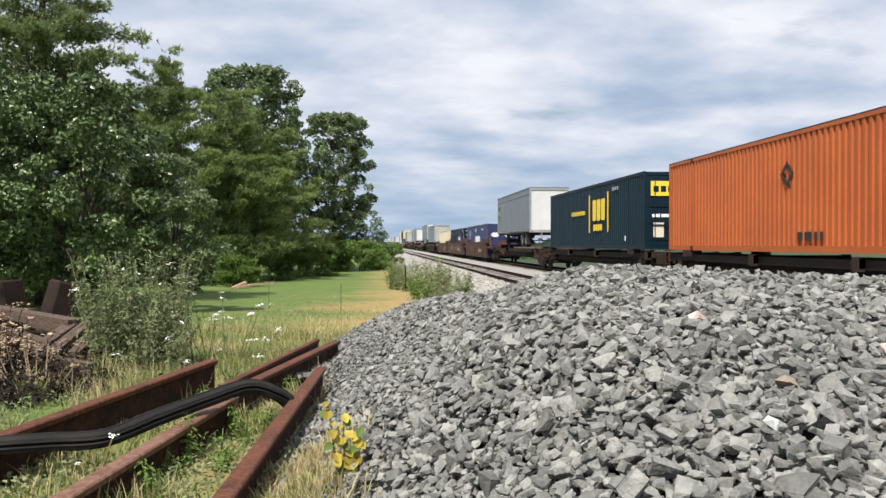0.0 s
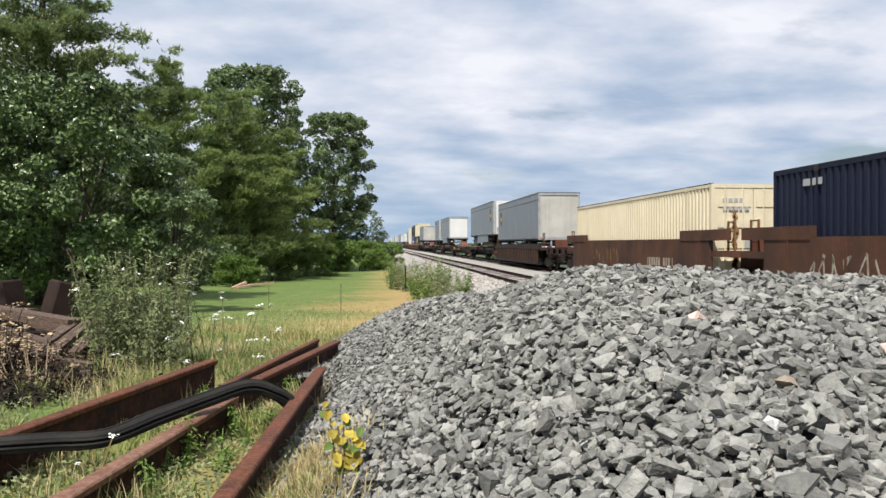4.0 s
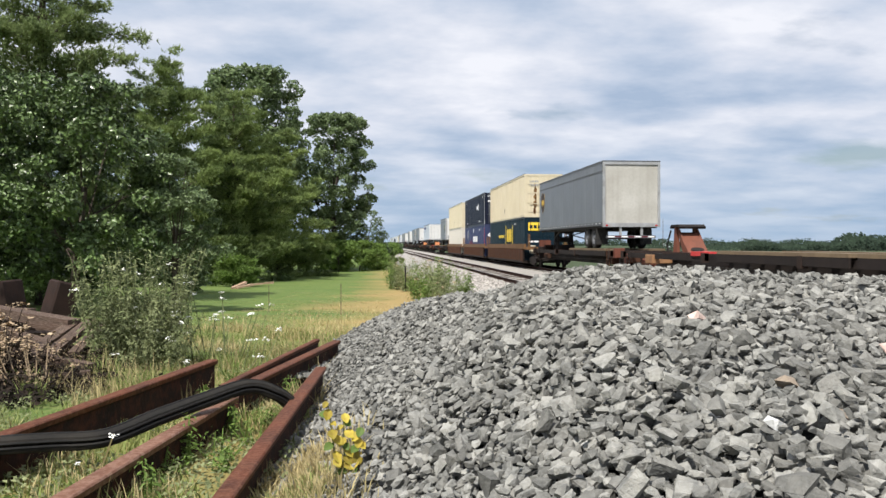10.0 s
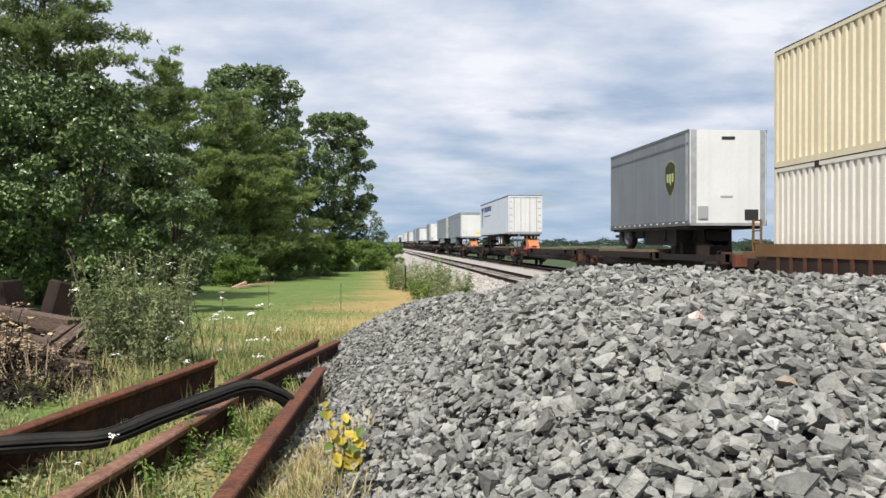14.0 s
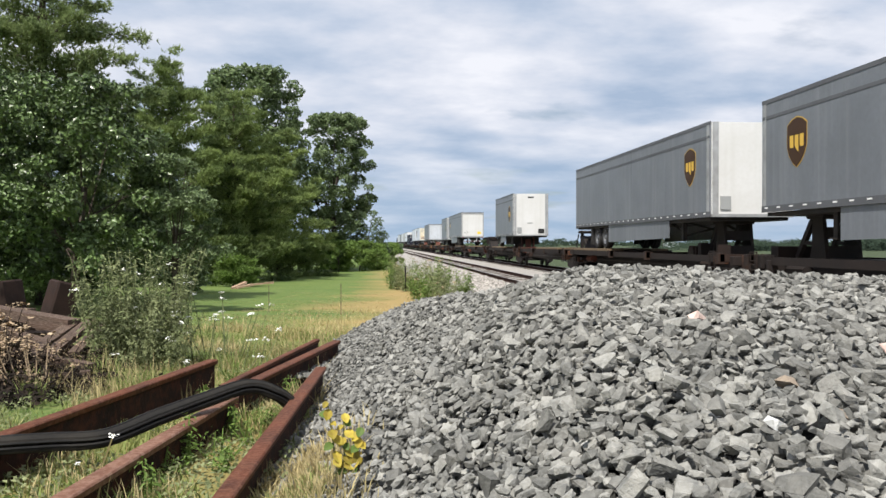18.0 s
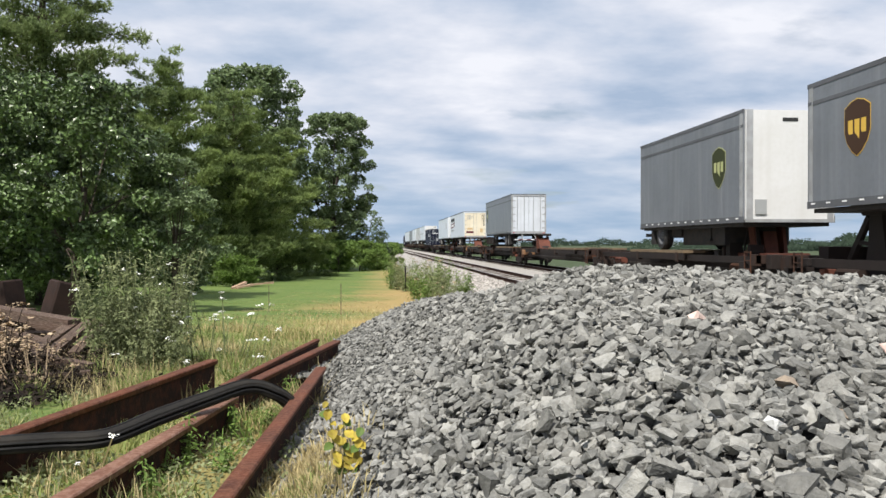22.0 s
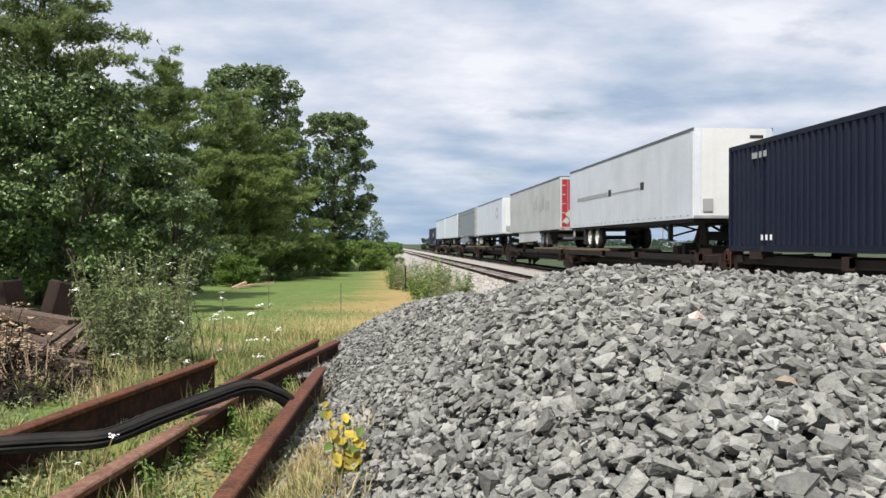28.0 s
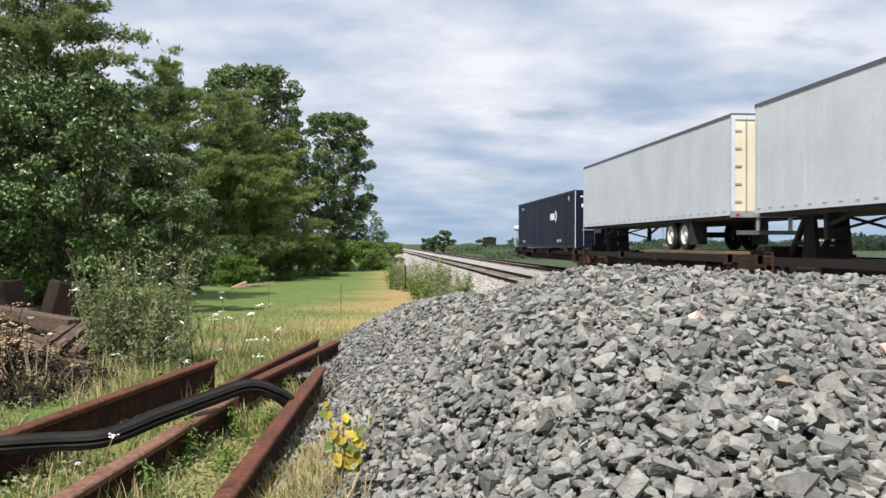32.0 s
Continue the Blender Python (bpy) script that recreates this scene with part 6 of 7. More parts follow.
def grass_fields():
    rng = np.random.default_rng(90)
    specs = [("tall_grass", 52000, (-4.6, -0.28), (2.0, 9.5), (0.025, 0.12), "grass", 0.0045, -0.25),
             ("meadow_grass", 15000, (-2.6, -0.3), (5.4, 10.5), (0.05, 0.20), "grass", 0.004, -0.3),
             ("meadow_straw", 11000, (-2.8, -0.2), (5.0, 11.5), (0.08, 0.26), "straw", 0.003, -0.2),
             ("dry_grass", 34000, (-4.2, 0.0), (2.0, 9.0), (0.03, 0.14), "straw", 0.0035, -0.2),
             ("lawn_grass", 60000, (-6.0, 2.4), (8.5, 42.0), (0.02, 0.055), "grass", 0.010, -0.7),
             ("lawn_straw", 36000, (-3.0, 3.2), (7.5, 30.0), (0.03, 0.12), "straw", 0.006, 0.1)]
    for name, n, xr, yr, hr, mat, w, cut in specs:
        x, y = rng.uniform(*xr, n), yr[0] + (yr[1] - yr[0]) * rng.random(n) ** (1.7 if "lawn" in name else 1.0)
        p = patchy(x + (3 if mat == "straw" else 0), y, 0.9 if w < 0.012 else 0.4)
        keep = (p > cut) & (heap_z(x, y) < ground_z(x, y) + 0.05)
        if mat == "straw":
            keep |= (rng.random(n) < 0.35) & (x > -0.07 * y) & (heap_z(x, y) < ground_z(x, y) + 0.05)
        if name in ("tall_grass", "dry_grass"):
            keep &= ~((x < -0.313 * y) & (y > 4.7) & (rng.random(n) < 0.8))
        if name == "lawn_grass":
            keep &= x + 0.6 * patchy(x, y, 0.5) < -0.9 + 0.035 * (y - 8) + rng.normal(size=n) * 0.3
        x, y = x[keep], y[keep]
        P = np.stack([x, y, ground_z(x, y) - 0.01], -1)
        h = rng.uniform(*hr, len(x)) * (0.7 + 0.5 * rng.random(len(x))) * np.minimum(1.0, 12 / y) * (0.65 + 0.45 * np.clip(patchy(x + 1, y + 2, 1.6), -0.5, 1.2))
        tagged(new(name, blades(name, P, h, rng, LEAF[mat], width=w)), "uneven tufts of green grass" if mat == "grass" else "dry straw-coloured grass stalks", "grass", kind="stuff")


grass_fields()


def straw_at_heap():
    """Dry tufts at the foot of the heap."""
    rng = np.random.default_rng(93)
    n = 3600
    x, y = rng.normal(-0.30, 0.11, n), rng.uniform(2.2, 3.5, n)
    z = np.maximum(heap_z(x, y), ground_z(x, y))
    tagged(new("heap_foot_straw", blades("heap_foot_straw", np.stack([x, y, z - 0.01], -1), rng.uniform(0.02, 0.10, n), rng, LEAF["straw"], width=0.0035, lean=0.9)), "dry yellow grass tufts at the foot of the heap", "grass", kind="stuff")


straw_at_heap()


def green_at_heap():
    """Short yellow-green grass among the dry tufts."""
    rng = np.random.default_rng(94)
    n = 2600
    x, y = rng.normal(-0.34, 0.09, n), rng.uniform(2.0, 3.1, n)
    z = np.maximum(heap_z(x, y), ground_z(x, y))
    tagged(new("heap_foot_grass", blades("heap_foot_grass", np.stack([x, y, z - 0.01], -1), rng.uniform(0.02, 0.08, n), rng, LEAF["grass"], width=0.004, lean=1.1)), "short yellow-green grass at the foot of the heap", "grass", kind="stuff")


green_at_heap()


def low_cover():
    """Small ground leaves between the grass."""
    rng = np.random.default_rng(95)
    n = 46000
    x, y = rng.uniform(-4.4, -0.3, n), 2.0 + 7.0 * rng.random(n) ** 1.3
    keep = (patchy(x + 7, y, 1.3) > -0.2) & (heap_z(x, y) < ground_z(x, y) + 0.04)
    x, y = x[keep], y[keep]
    P = np.stack([x, y, ground_z(x, y) + rng.uniform(0.0, 0.06, len(x))], -1)
    V, F = leaf_cards(P, np.array([0, -0.2, 1.0]) + rng.normal(size=P.shape) * 0.5, rng.uniform(0.012, 0.034, len(x)), rng, 0.6)
    tagged(new("ground_cover", raw("ground_cover", V, F, LEAF["weed"])), "low green leaves and clover among the grass", "ground cover", kind="stuff")


low_cover()


def weed(name, x, y, h, spread, stems, leaf, mat, label, seed, flowers=0, head=0.035, flower_mat="flower", per=46, z=None, stem_mat=None):
    """A clump of upright stems with leaves and flower heads."""
    rng = np.random.default_rng(seed)
    z0 = float(ground_z(x, y)) if z is None else z
    w = tagged(empty(name, Matrix.Translation((x, y, z0))), label, "weed")
    P, N, tips = [], [], []
    bm = bmesh.new()
    for i in range(stems):
        a, r = rng.uniform(0, 2 * math.pi), spread * rng.random() ** 0.6
        hh = h * rng.uniform(0.38, 1.0)
        b0 = np.array([r * 0.6 * math.cos(a), r * 0.6 * math.sin(a), -0.03])
        b1 = b0 + np.array([r * 0.5 * math.cos(a) + rng.normal() * 0.05, r * 0.5 * math.sin(a) + rng.normal() * 0.05, hh])
        limb(bm, b0, b1, 0.006, 0.003, 4)
        tips.append(b1)
        f = rng.uniform(0.08, 1.0, per)
        p = b0 + (b1 - b0) * f[:, None]
        d = rng.normal(size=(per, 3)) * np.array([1, 1, 0.4])
        P.append(p + d * leaf * 0.75), N.append(np.array([0, 0, 1.0]) + d * 0.6)
    tagged(part("stem", bm, stem_mat or LEAF[mat], w), kind="stuff")
    P, N = np.concatenate(P), np.concatenate(N)
    V, F = leaf_cards(P, N, leaf * rng.uniform(0.5, 1.3, len(P)), rng, 0.32)
    tagged(part("foliage", raw("foliage", V, F, LEAF[mat]), None, w), kind="stuff")
    for i in range(min(flowers, len(tips))):
        fl = bmesh.new()
        c = Vector(tips[i])
        for k in range(9):
            q = Vector(rng.normal(size=3)) * head * 0.5
            q.z *= 0.35
            ring = [fl.verts.new(c + q + Vector((head * 0.34 * math.cos(t), head * 0.34 * math.sin(t), head * 0.12 * rng.normal()))) for t in (0, 1.26, 2.5, 3.77, 5.0)]
            fl.faces.new(ring)
        part("flower", fl, LEAF[flower_mat], w)
    return w


weed("tall_weed", -2.08, 7.2, 1.10, 0.50, 95, 0.048, "weed", "tall grey-green weeds with white daisy heads", 101, flowers=3, per=95)
weed("tall_weed", -1.82, 6.9, 0.60, 0.38, 36, 0.042, "weed", "bushy green weeds beside a buried beam", 102, flowers=9, per=90, head=0.030)
weed("tall_weed", -2.0, 7.5, 0.85, 0.35, 30, 0.042, "weed", "grey-green weeds beside old timbers", 103, flowers=2, per=90)
weed("wild_carrot", -1.62, 7.6, 0.92, 0.45, 11, 0.03, "weed", "wild carrot with flat white flower heads", 104, flowers=11, head=0.040, per=14)
weed("wild_carrot", -1.42, 7.9, 0.75, 0.40, 9, 0.03, "weed", "wild carrot with flat white flower heads", 105, flowers=9, head=0.040, per=12)
weed("wild_carrot", -1.15, 6.6, 0.45, 0.5, 7, 0.025, "weed", "low wild carrot with white heads in grass", 106, flowers=7, head=0.036, per=10)
# near-black stems paint the shade between the dried stalks
weed("dried_weed", -2.75, 6.1, 0.55, 0.36, 42, 0.03, "seed", "dried tan seed heads, stems darkened for gap shade", 107, flowers=40, head=0.050, flower_mat="seed", per=24, stem_mat=LEAF["shade_brush"])
weed("dried_weed", -3.15, 6.6, 0.60, 0.36, 42, 0.03, "seed", "dried tan seed heads, stems darkened for gap shade", 108, flowers=40, head=0.050, flower_mat="seed", per=24, stem_mat=LEAF["shade_brush"])
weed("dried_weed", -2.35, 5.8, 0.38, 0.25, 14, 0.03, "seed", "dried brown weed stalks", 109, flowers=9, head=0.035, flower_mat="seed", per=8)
weed("dried_weed", -2.6, 6.4, 0.42, 0.34, 26, 0.03, "seed", "dried weed stalks over old timbers, stems darkened for shade", 171, flowers=12, head=0.04, flower_mat="seed", per=22, stem_mat=LEAF["shade_brush"])
for i, (x, y, h, n) in enumerate([(-0.86, 3.75, 0.26, 3), (-0.74, 4.35, 0.30, 5), (-0.62, 4.55, 0.22, 4), (-0.66, 3.55, 0.14, 6), (-0.85, 3.2, 0.18, 3), (-0.60, 3.0, 0.12, 6), (-1.5, 3.1, 0.22, 5), (-1.8, 3.4, 0.26, 7), (-0.55, 5.4, 0.25, 6), (-1.0, 4.9, 0.2, 6)]):
    weed("green_weed", x, y, h, 0.035, max(3, n // 2), 0.030, "shrub", "small upright green weed between the beams", 120 + i, per=90)
# near-black brush fills the hollow around the timbers with painted shade
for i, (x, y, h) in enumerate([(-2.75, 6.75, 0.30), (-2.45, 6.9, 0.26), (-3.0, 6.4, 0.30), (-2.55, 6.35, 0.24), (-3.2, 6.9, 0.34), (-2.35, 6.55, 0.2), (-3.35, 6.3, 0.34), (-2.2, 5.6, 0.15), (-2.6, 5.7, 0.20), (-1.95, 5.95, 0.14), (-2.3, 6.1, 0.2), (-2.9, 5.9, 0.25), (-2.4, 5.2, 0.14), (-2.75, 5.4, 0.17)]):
    weed("dead_brush", x, y, h, 0.34, 26, 0.06, "shade_brush", "tangle of dead brush, darkened for the hollow's shade", 200 + i, per=34)
for i, (x, y, h, n) in enumerate([(-0.60, 4.05, 0.36, 5), (-0.72, 3.75, 0.26, 5), (-0.58, 4.75, 0.20, 5), (-0.92, 3.55, 0.20, 4), (-0.72, 3.05, 0.13, 5), (-1.35, 5.6, 0.24, 7), (-1.05, 6.2, 0.28, 8), (-1.6, 5.9, 0.26, 8), (-0.5, 6.4, 0.22, 5), (-2.0, 4.3, 0.2, 6)]):
    weed("trampled_weed", x, y, h * 0.75, 0.08, n, 0.028, "straw" if i % 3 == 2 else "shrub", "ragged pale green weed among old beams", 180 + i, per=30)
weed("clover_stalk", -1.13, 3.35, 0.34, 0.03, 2, 0.02, "straw", "thin stalk with pale pink flower heads", 140, flowers=2, head=0.018, per=4)
weed("grass_stalk", -1.02, 2.95, 0.22, 0.06, 4, 0.03, "straw", "bent dry grass stalk beside a beam", 141, per=4)
for i, (x, y, h) in enumerate([(1.10, 37, 1.5), (1.35, 33, 1.35), (1.25, 30, 1.3), (1.60, 27, 1.25), (1.70, 24, 1.2), (1.35, 23, 0.9), (1.9, 22, 1.0), (0.85, 40, 1.4), (2.1, 29, 1.2)]):
    weed("trackside_weed", x, y, h, 0.55, 26, 0.10, "shrub" if i % 2 else "weed", "tall yellow-green weeds at the foot of the track bed", 150 + i, flowers=3, head=0.09, flower_mat="seed", per=36)


for i, (x, y, h) in enumerate([(2.30, 27.0, 1.42), (0.84, 32.0, 1.62), (0.70, 33.5, 1.5), (2.15, 26.0, 1.1), (2.75, 25.0, 1.0)]):
    weed("trackside_weed", x, y, h, 0.24, 20, 0.10, "weed" if i % 2 else "shrub", "tall narrow green weed at the foot of the track bed", 165 + i, per=46)


def yellow_plant():
    x, y = -0.11, 2.90
    z0 = float(max(heap_z(x, y), 0.0))
    rng = np.random.default_rng(5)
    w = tagged(empty("yellow_plant", Matrix.Translation((x, y, z0))), "small plant with broad yellow leaves at the heap's foot", "plant")
    bm = bmesh.new()
    stems = []
    for i in range(3):
        p0, p1 = Vector((0.02 * i - 0.02, 0, -0.03)), Vector((0.05 * i - 0.05 + rng.normal() * 0.01, rng.normal() * 0.02, 0.27 - 0.05 * i))
        limb(bm, p0, p1, 0.004, 0.002, 5)
        stems.append((p0, p1))
    part("stem", bm, LEAF["weed"], w)
    ring = [(0, 0), (0.25, 0.32), (0.55, 0.40), (0.85, 0.22), (1.0, 0.0), (0.85, -0.22), (0.55, -0.40), (0.25, -0.32)]
    for i in range(33):
        p0, p1 = stems[i % 3]
        f = 0.15 + 0.85 * (i // 3) / 10
        c = p0 + (p1 - p0) * f
        bm = bmesh.new()
        s = rng.uniform(0.028, 0.050)
        v = [bm.verts.new((a * s, b * s, -0.25 * s * a * a + 0.25 * s * abs(b))) for a, b in ring]
        mid = [bm.verts.new((a * s, 0, -0.25 * s * a * a)) for a in (0.3, 0.6, 0.85)]
        bm.faces.new((v[0], mid[0], v[1])), bm.faces.new((v[1], mid[0], mid[1], v[2])), bm.faces.new((v[2], mid[1], mid[2], v[3])), bm.faces.new((v[3], mid[2], v[4]))
        bm.faces.new((v[0], v[7], mid[0])), bm.faces.new((v[7], v[6], mid[1], mid[0])), bm.faces.new((v[6], v[5], mid[2], mid[1])), bm.faces.new((v[5], v[4], mid[2]))
        lf = part("leaf", bm, LEAF["yellow" if i % 4 else "shrub"], w)
        lf.matrix_basis = Matrix.Translation(c) @ Euler((rng.uniform(0.3, 1.1), rng.uniform(-0.5, 0.5), rng.uniform(-0.7, 0.7)), "ZXY").to_matrix().to_4x4() @ Euler((0, 0, rng.uniform(-2.6, -0.5))).to_matrix().to_4x4()


yellow_plant()


# ---------------------------------------------------------------- timbers, blocks, scraps
def timber(a, b, w, h, label, name="old_timber"):
    a, b = Vector(a), Vector(b)
    bm = bmesh.new()
    ln = (b - a).length
    n = 9
    rng = random.Random(int(a.x * 100 + b.y * 10))
    rows = []
    for i in range(n):
        k = [(s * w / 2 * (1 - 0.06 * rng.random()), t * h / 2 * (1 - 0.08 * rng.random())) for s, t in ((-1, -1), (1, -1), (1, 1), (-1, 1))]
        rows.append([bm.verts.new((p, ln * i / (n - 1), q)) for p, q in k])
    for r0, r1 in zip(rows, rows[1:]):
        for i in range(4):
            bm.faces.new((r0[i], r0[(i + 1) % 4], r1[(i + 1) % 4], r1[i]))
    bm.faces.new(rows[0][::-1]), bm.faces.new(rows[-1])
    ob = part(name, bm, M["wood"])
    d = (b - a).normalized()
    ob.matrix_basis = Matrix.Translation(a) @ d.to_track_quat("Y", "Z").to_matrix().to_4x4()
    return tagged(ob, label, "timber", "pile of old timbers")


LOG = "split weathered grey-brown railway timber"
timber((-4.75, 9.0, 0.42), (-2.78, 7.75, 0.25), 0.16, 0.10, LOG + " leaning on others")
timber((-4.85, 8.85, 0.40), (-2.95, 7.6, 0.08), 0.12, 0.07, LOG + " leaning on others")
timber((-2.68, 7.9, 0.27), (-2.66, 6.85, 0.09), 0.11, 0.05, LOG + " in dry weeds")
timber((-2.54, 7.85, 0.25), (-2.50, 6.95, 0.08), 0.10, 0.05, LOG + " in dry weeds")
timber((-2.82, 7.85, 0.25), (-2.82, 6.75, 0.08), 0.12, 0.05, LOG + " in dry weeds")
timber((-2.55, 7.5, 0.05), (-3.5, 7.0, 0.02), 0.13, 0.10, LOG + " half hidden by weeds")
timber((-4.9, 8.3, 0.04), (-3.1, 8.25, 0.04), 0.22, 0.20, LOG)
timber((-4.3, 8.75, 0.20), (-3.1, 8.45, 0.16), 0.2, 0.14, LOG)
timber((-4.7, 8.6, 0.30), (-3.5, 8.6, 0.28), 0.16, 0.12, LOG)
timber((-4.6, 7.7, 0.02), (-3.4, 7.5, 0.02), 0.2, 0.16, LOG)
timber((-2.35, 7.2, 0.02), (-3.3, 6.35, 0.06), 0.09, 0.07, LOG + " half hidden by weeds")
timber((-4.4, 8.2, 0.16), (-3.2, 7.2, 0.10), 0.12, 0.08, LOG)
timber((-3.1, 6.9, 0.14), (-2.15, 6.35, 0.06), 0.08, 0.06, LOG + " in dry weeds")
timber((-2.9, 5.8, 0.03), (-2.1, 6.15, 0.04), 0.09, 0.06, LOG + " in dry weeds")
timber((-4.5, 7.4, 0.30), (-3.3, 8.6, 0.10), 0.10, 0.06, LOG)
for i, (x, y, a) in enumerate([(-4.10, 9.6, -9), (-3.72, 9.5, 14), (-4.85, 9.9, 8)]):
    bm = bmesh.new()
    box(bm, -0.13, 0.13, -0.15, 0.15, 0.0, 0.76)
    bmesh.ops.bevel(bm, geom=list(bm.edges), offset=0.02, segments=1, affect="EDGES")
    ob = tagged(part("rusted_block", bm, M["brown_block"]), "dark brown rusted block standing behind timbers", "block", "rusted blocks")
    ob.matrix_basis = Matrix.Translation((x, y, float(ground_z(x, y)) - 0.03)) @ Euler((0.05, radians(a) * 1.1, radians(a * 3))).to_matrix().to_4x4()
for a, b, w in (((-6.0, 34.6, 0.04), (-5.5, 35.0, 0.26), 0.22), ((-5.8, 34.4, 0.05), (-5.2, 34.9, 0.16), 0.16), ((-5.7, 34.8, 0.12), (-4.4, 35.6, 0.22), 0.07)):
    g = float(ground_z(a[0], a[1]))
    ob = timber((a[0], a[1], a[2] + g), (b[0], b[1], b[2] + g), w, 0.08, "orange-brown scrap board on the lawn", "scrap_board")
    ob.data.materials[0] = M["orange_board"]
    tagged(ob, group="scrap boards on the lawn")


def stake(name, x, y, h, w, mat, label):
    z = float(ground_z(x, y))
    bm = bmesh.new()
    box(bm, x - w / 2, x + w / 2, y - w / 2, y + w / 2, z - 0.1, z + h)
    return tagged(part(name, bm, mat), label, "post")


stake("thin_stake", -0.63, 15.0, 0.60, 0.014, M["wood"], "thin rusty stake in the dry grass")
stake("thin_stake", -2.2, 17.0, 0.55, 0.012, M["wood"], "thin rusty stake in the lawn")
stake("marker_post", 1.12, 30.0, 0.95, 0.06, M["dark"], "dark marker post among trackside weeds")


# ---------------------------------------------------------------- distance
def far_wood(name, spans, seed, label):
    """Distant woods: (x0, x1, y, height) runs filled with leaf clumps."""
    rng = np.random.default_rng(seed)
    Ps, Ns, Ss = [], [], []
    for x0, x1, y, h, k in spans:
        n = int(abs(x1 - x0) * k)
        x = rng.uniform(x0, x1, n)
        top = h * (0.62 + 0.25 * np.sin(x * 0.11 + seed) + 0.18 * np.sin(x * 0.37) + 0.1 * np.sin(x * 0.9))
        z = -1.3 + np.maximum(top, 0.8) * rng.random(n) ** 0.7
        Ps.append(np.stack([x, y + rng.uniform(-0.02, 0.02, n) * y, z], -1))
        Ns.append(np.stack([rng.normal(size=n) * 0.6, -np.ones(n), rng.uniform(0, 1.2, n)], -1))
        Ss.append(rng.uniform(0.6, 1.4, n) * h * 0.17)
    V, F = leaf_cards(np.concatenate(Ps), np.concatenate(Ns), np.concatenate(Ss), rng, 0.9)
    return tagged(new(name, raw(name, V, F, LEAF["scrub" if "scrub" in name else "far"])), label, "woods", kind="stuff")


far_wood("far_woods", [(150, 620, 900, 8.5, 26), (150, 330, 420, 3.6, 36), (250, 345, 420, 7.6, 60)], 4, "long line of distant dark green woods beyond the fields")
far_wood("field_hedge", [(22, 160, 260, 2.2, 50), (118, 200, 250, 4.2, 80)], 9, "low hedge and trees across the field")
far_wood("line_side_scrub", [(-6, 5.0, 150, 3.2, 160), (-14, 2, 220, 5.0, 120), (16, 30, 120, 1.6, 160), (17, 46, 190, 2.2, 120)], 12, "green scrub beside the railway in the distance")
for i, (x, y, h, s) in enumerate([(17.0, 200, 5.6, 2.2), (14.6, 205, 3.6, 1.5), (19.8, 210, 3.4, 1.5), (28.5, 215, 3.4, 1.8), (16.5, 260, 4.2, 2.0)]):
    broadleaf("far_tree", x, y, h, s, 3000, 0.5, LEAF["scrub"], "small round tree beside the distant line", 70 + i, clumps=26, low=0.02)


def water_tower():
    t = tagged(empty("water_tower", Matrix.Translation((124, 700, -1.3))), "white water tower far beyond the fields", "water tower")
    bm = bmesh.new()
    bmesh.ops.create_uvsphere(bm, u_segments=20, v_segments=12, radius=3.1, matrix=Matrix.Translation((0, 0, 16.0)) @ Matrix.Diagonal((1, 1, 0.78, 1)))
    part("tank", bm, P_["white"], t, smooth=True)
    for i in range(6):
        a = i * math.pi / 3
        bm = bmesh.new()
        limb(bm, (2.7 * math.cos(a), 2.7 * math.sin(a), 0), (2.3 * math.cos(a), 2.3 * math.sin(a), 15), 0.25, 0.25, 6)
        part("leg", bm, P_["white"], t)


water_tower()


def pole(x, y, h):
    bm = bmesh.new()
    limb(bm, (x, y, -1.4), (x, y, h), 0.11, 0.08, 8)
    p = tagged(part("utility_pole", bm, M["wood"]), "thin distant pole standing over the fields", "pole")
    return p


pole(109.4, 300, 10.5)


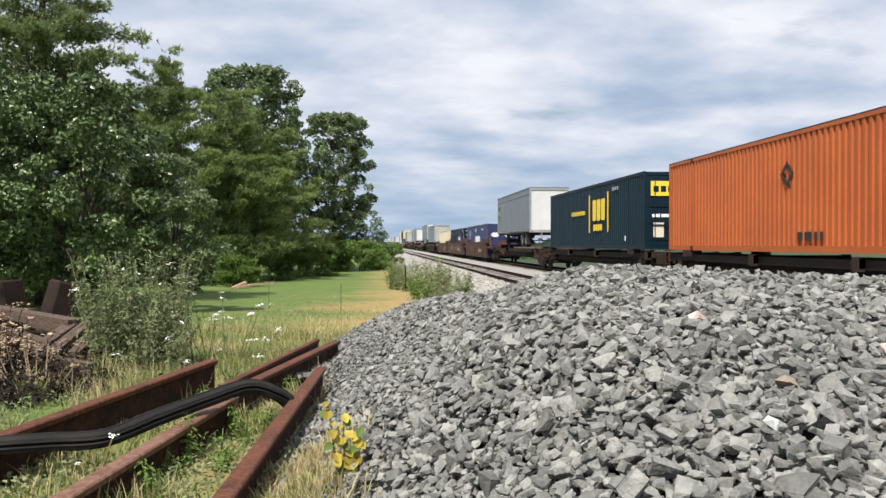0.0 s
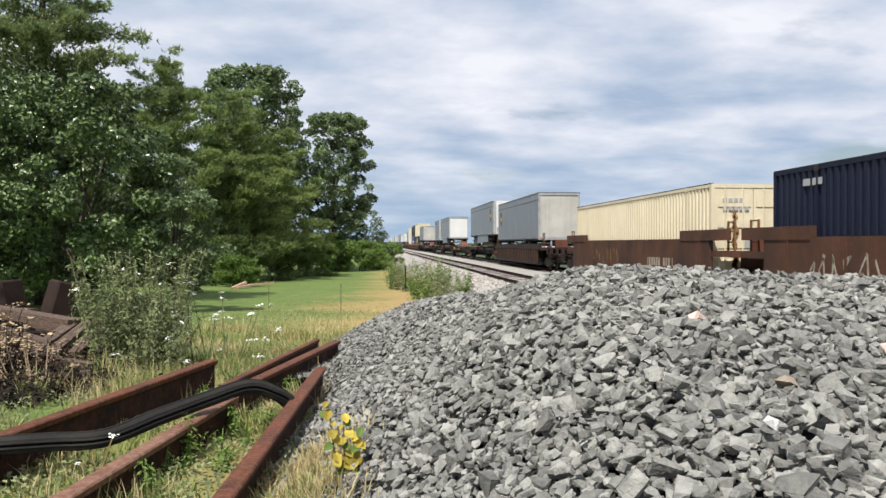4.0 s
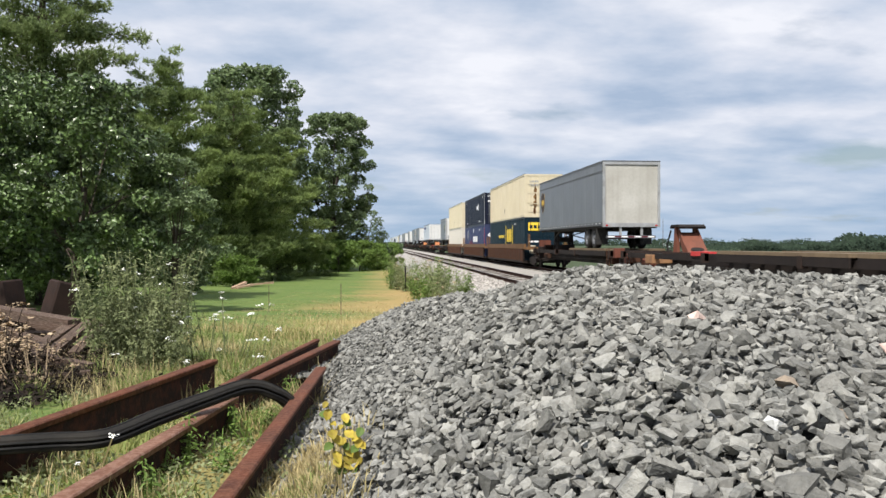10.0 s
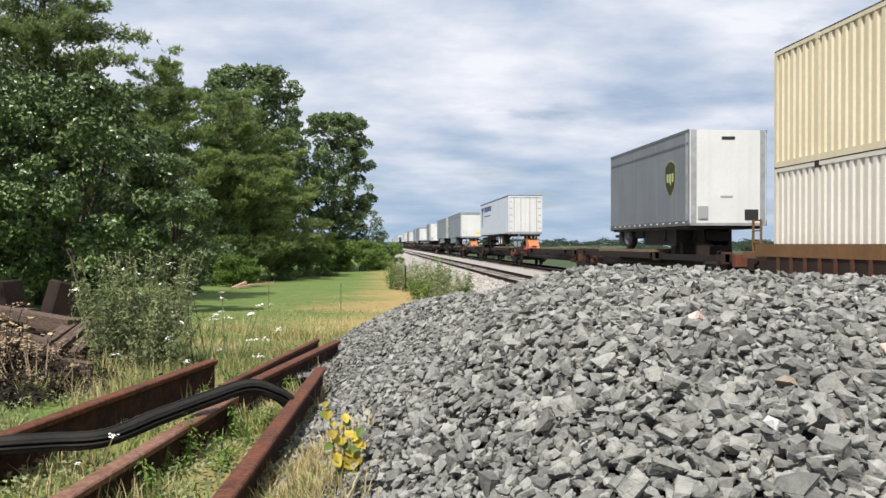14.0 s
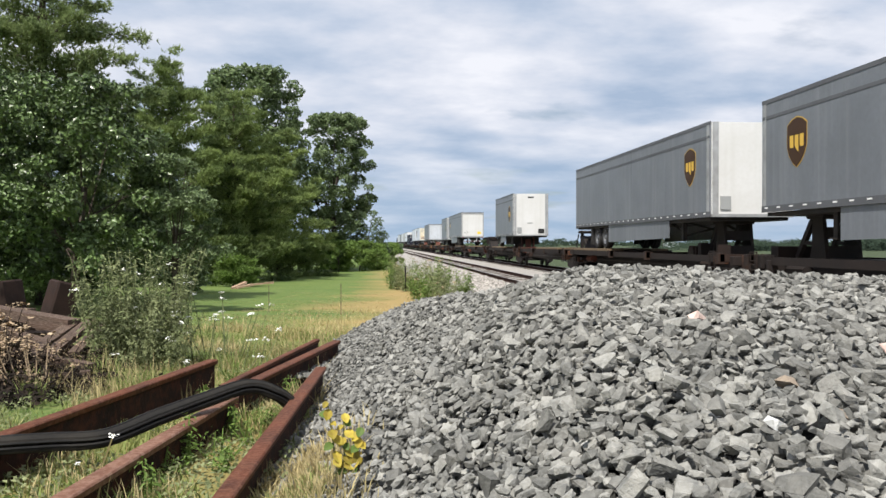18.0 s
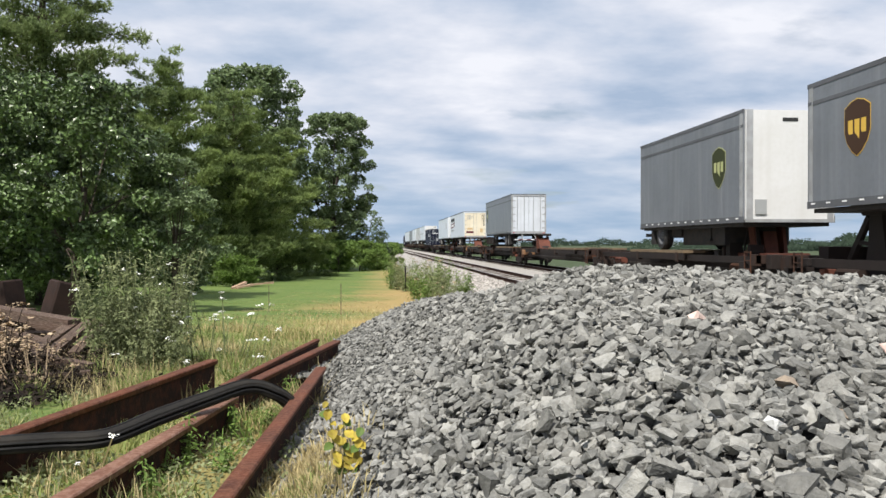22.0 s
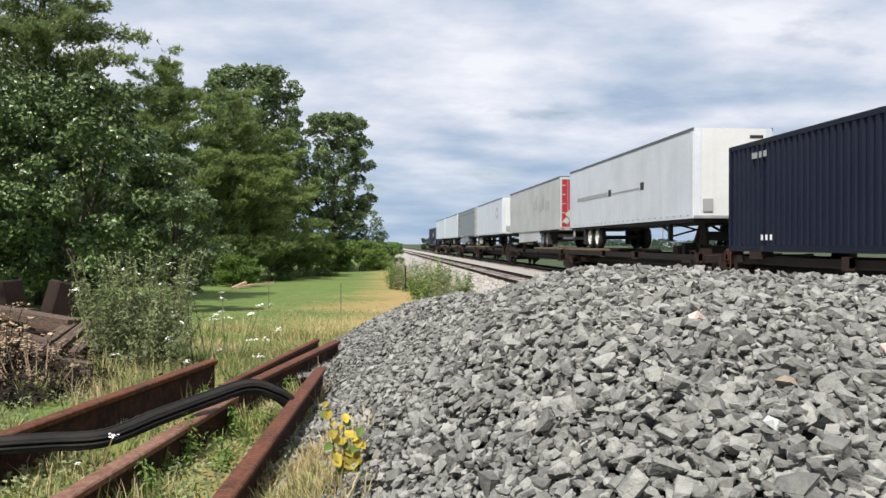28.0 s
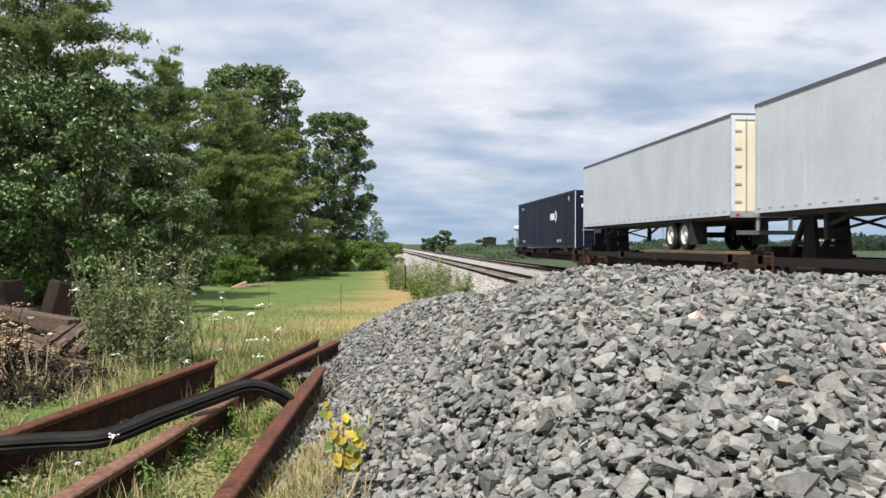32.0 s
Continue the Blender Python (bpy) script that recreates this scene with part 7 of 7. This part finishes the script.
def shed(x, y, w, d, h, mat, label):
    s = tagged(empty("farm_building", Matrix.Translation((x, y, -1.3))), label, "building")
    boxed("wall", mat, s, (-w / 2, w / 2, -d / 2, d / 2, 0, h))
    bm = bmesh.new()
    prism(bm, [(-w / 2 - 0.3, h), (w / 2 + 0.3, h), (0, h + w * 0.09)], "y", -d / 2 - 0.3, d / 2 + 0.3)
    part("roof", bm, mat, s)
    for i in range(3):
        boxed("window", M["dark"], s, (-w / 2 + w * (i + 0.6) / 4, -w / 2 + w * (i + 0.9) / 4, -d / 2 - 0.05, -d / 2 + 0.02, h * 0.35, h * 0.7))


shed(35.0, 310, 6.0, 8, 1.6, P_["white"], "long low white farm building in the distance")
shed(135.0, 950, 14.0, 16, 9.5, P_["carblack"], "dark blocky building on the horizon")
shed(210.0, 560, 9.0, 9, 2.6, P_["white"], "small white farm building among distant trees")


# ---------------------------------------------------------------- pale stones on the track shoulder
def shoulder_stones():
    rng = np.random.default_rng(61)
    n = 13000
    x, y = 2.1 + 3.5 * rng.random(n) ** 0.85, 12 + 60 * rng.random(n) ** 1.5
    on = bed_z(x, y) > ground_z(x, y)
    x, y = x[on], y[on]
    n = len(x)
    P = np.stack([x, y, bed_z(x, y) + 0.01], -1)
    me = scatter_stones("shoulder_stones", M["stone_shoulder"], P, rng.uniform(0.026, 0.046, n) * (1 + y / 90), rng)
    tagged(new("shoulder_stones", me), "pale broken stones on the track shoulder", "stones", kind="stuff")


M["stone_shoulder"] = material("pale broken limestone", (0.40, 0.375, 0.345), 0.9, vary=(0.27, 0.25, 0.23), scale=6, amount=0.6, island=0.35)
shoulder_stones()

# odd-coloured stones on the heap
for x, y, r, mt, lab in ((1.13, 2.75, 0.044, "stone_pink", "pinkish stone lying on the grey heap"), (0.905, 1.76, 0.029, "stone_pale", "pale quartz stone on the grey heap"),
                         (1.06, 2.0, 0.028, "stone_tan", "tan flat stone on the grey heap"), (1.06, 1.78, 0.026, "stone_tan", "tan flat stone on the grey heap"), (1.55, 2.3, 0.034, "stone_pink", "brownish stone on the grey heap")):
    V, F = SHAPES[int(x * 100) % len(SHAPES)]
    ob = tagged(new("odd_stone", raw("odd_stone", V * r, F, M[mt])), lab, "stone", "odd-coloured stones")
    ob.matrix_basis = Matrix.Translation((x, y, float(heap_z(x, y)) + 0.014)) @ Euler((0.5, -0.3, x * 9)).to_matrix().to_4x4()


# ---------------------------------------------------------------- what moves
def motions():
    times = [i * 0.5 for i in range(65)]
    for ob, u, z, x in RIDERS:
        walk(ob, [(t, Matrix.Translation((x, u - travelled(t), z))) for t in times])


motions()
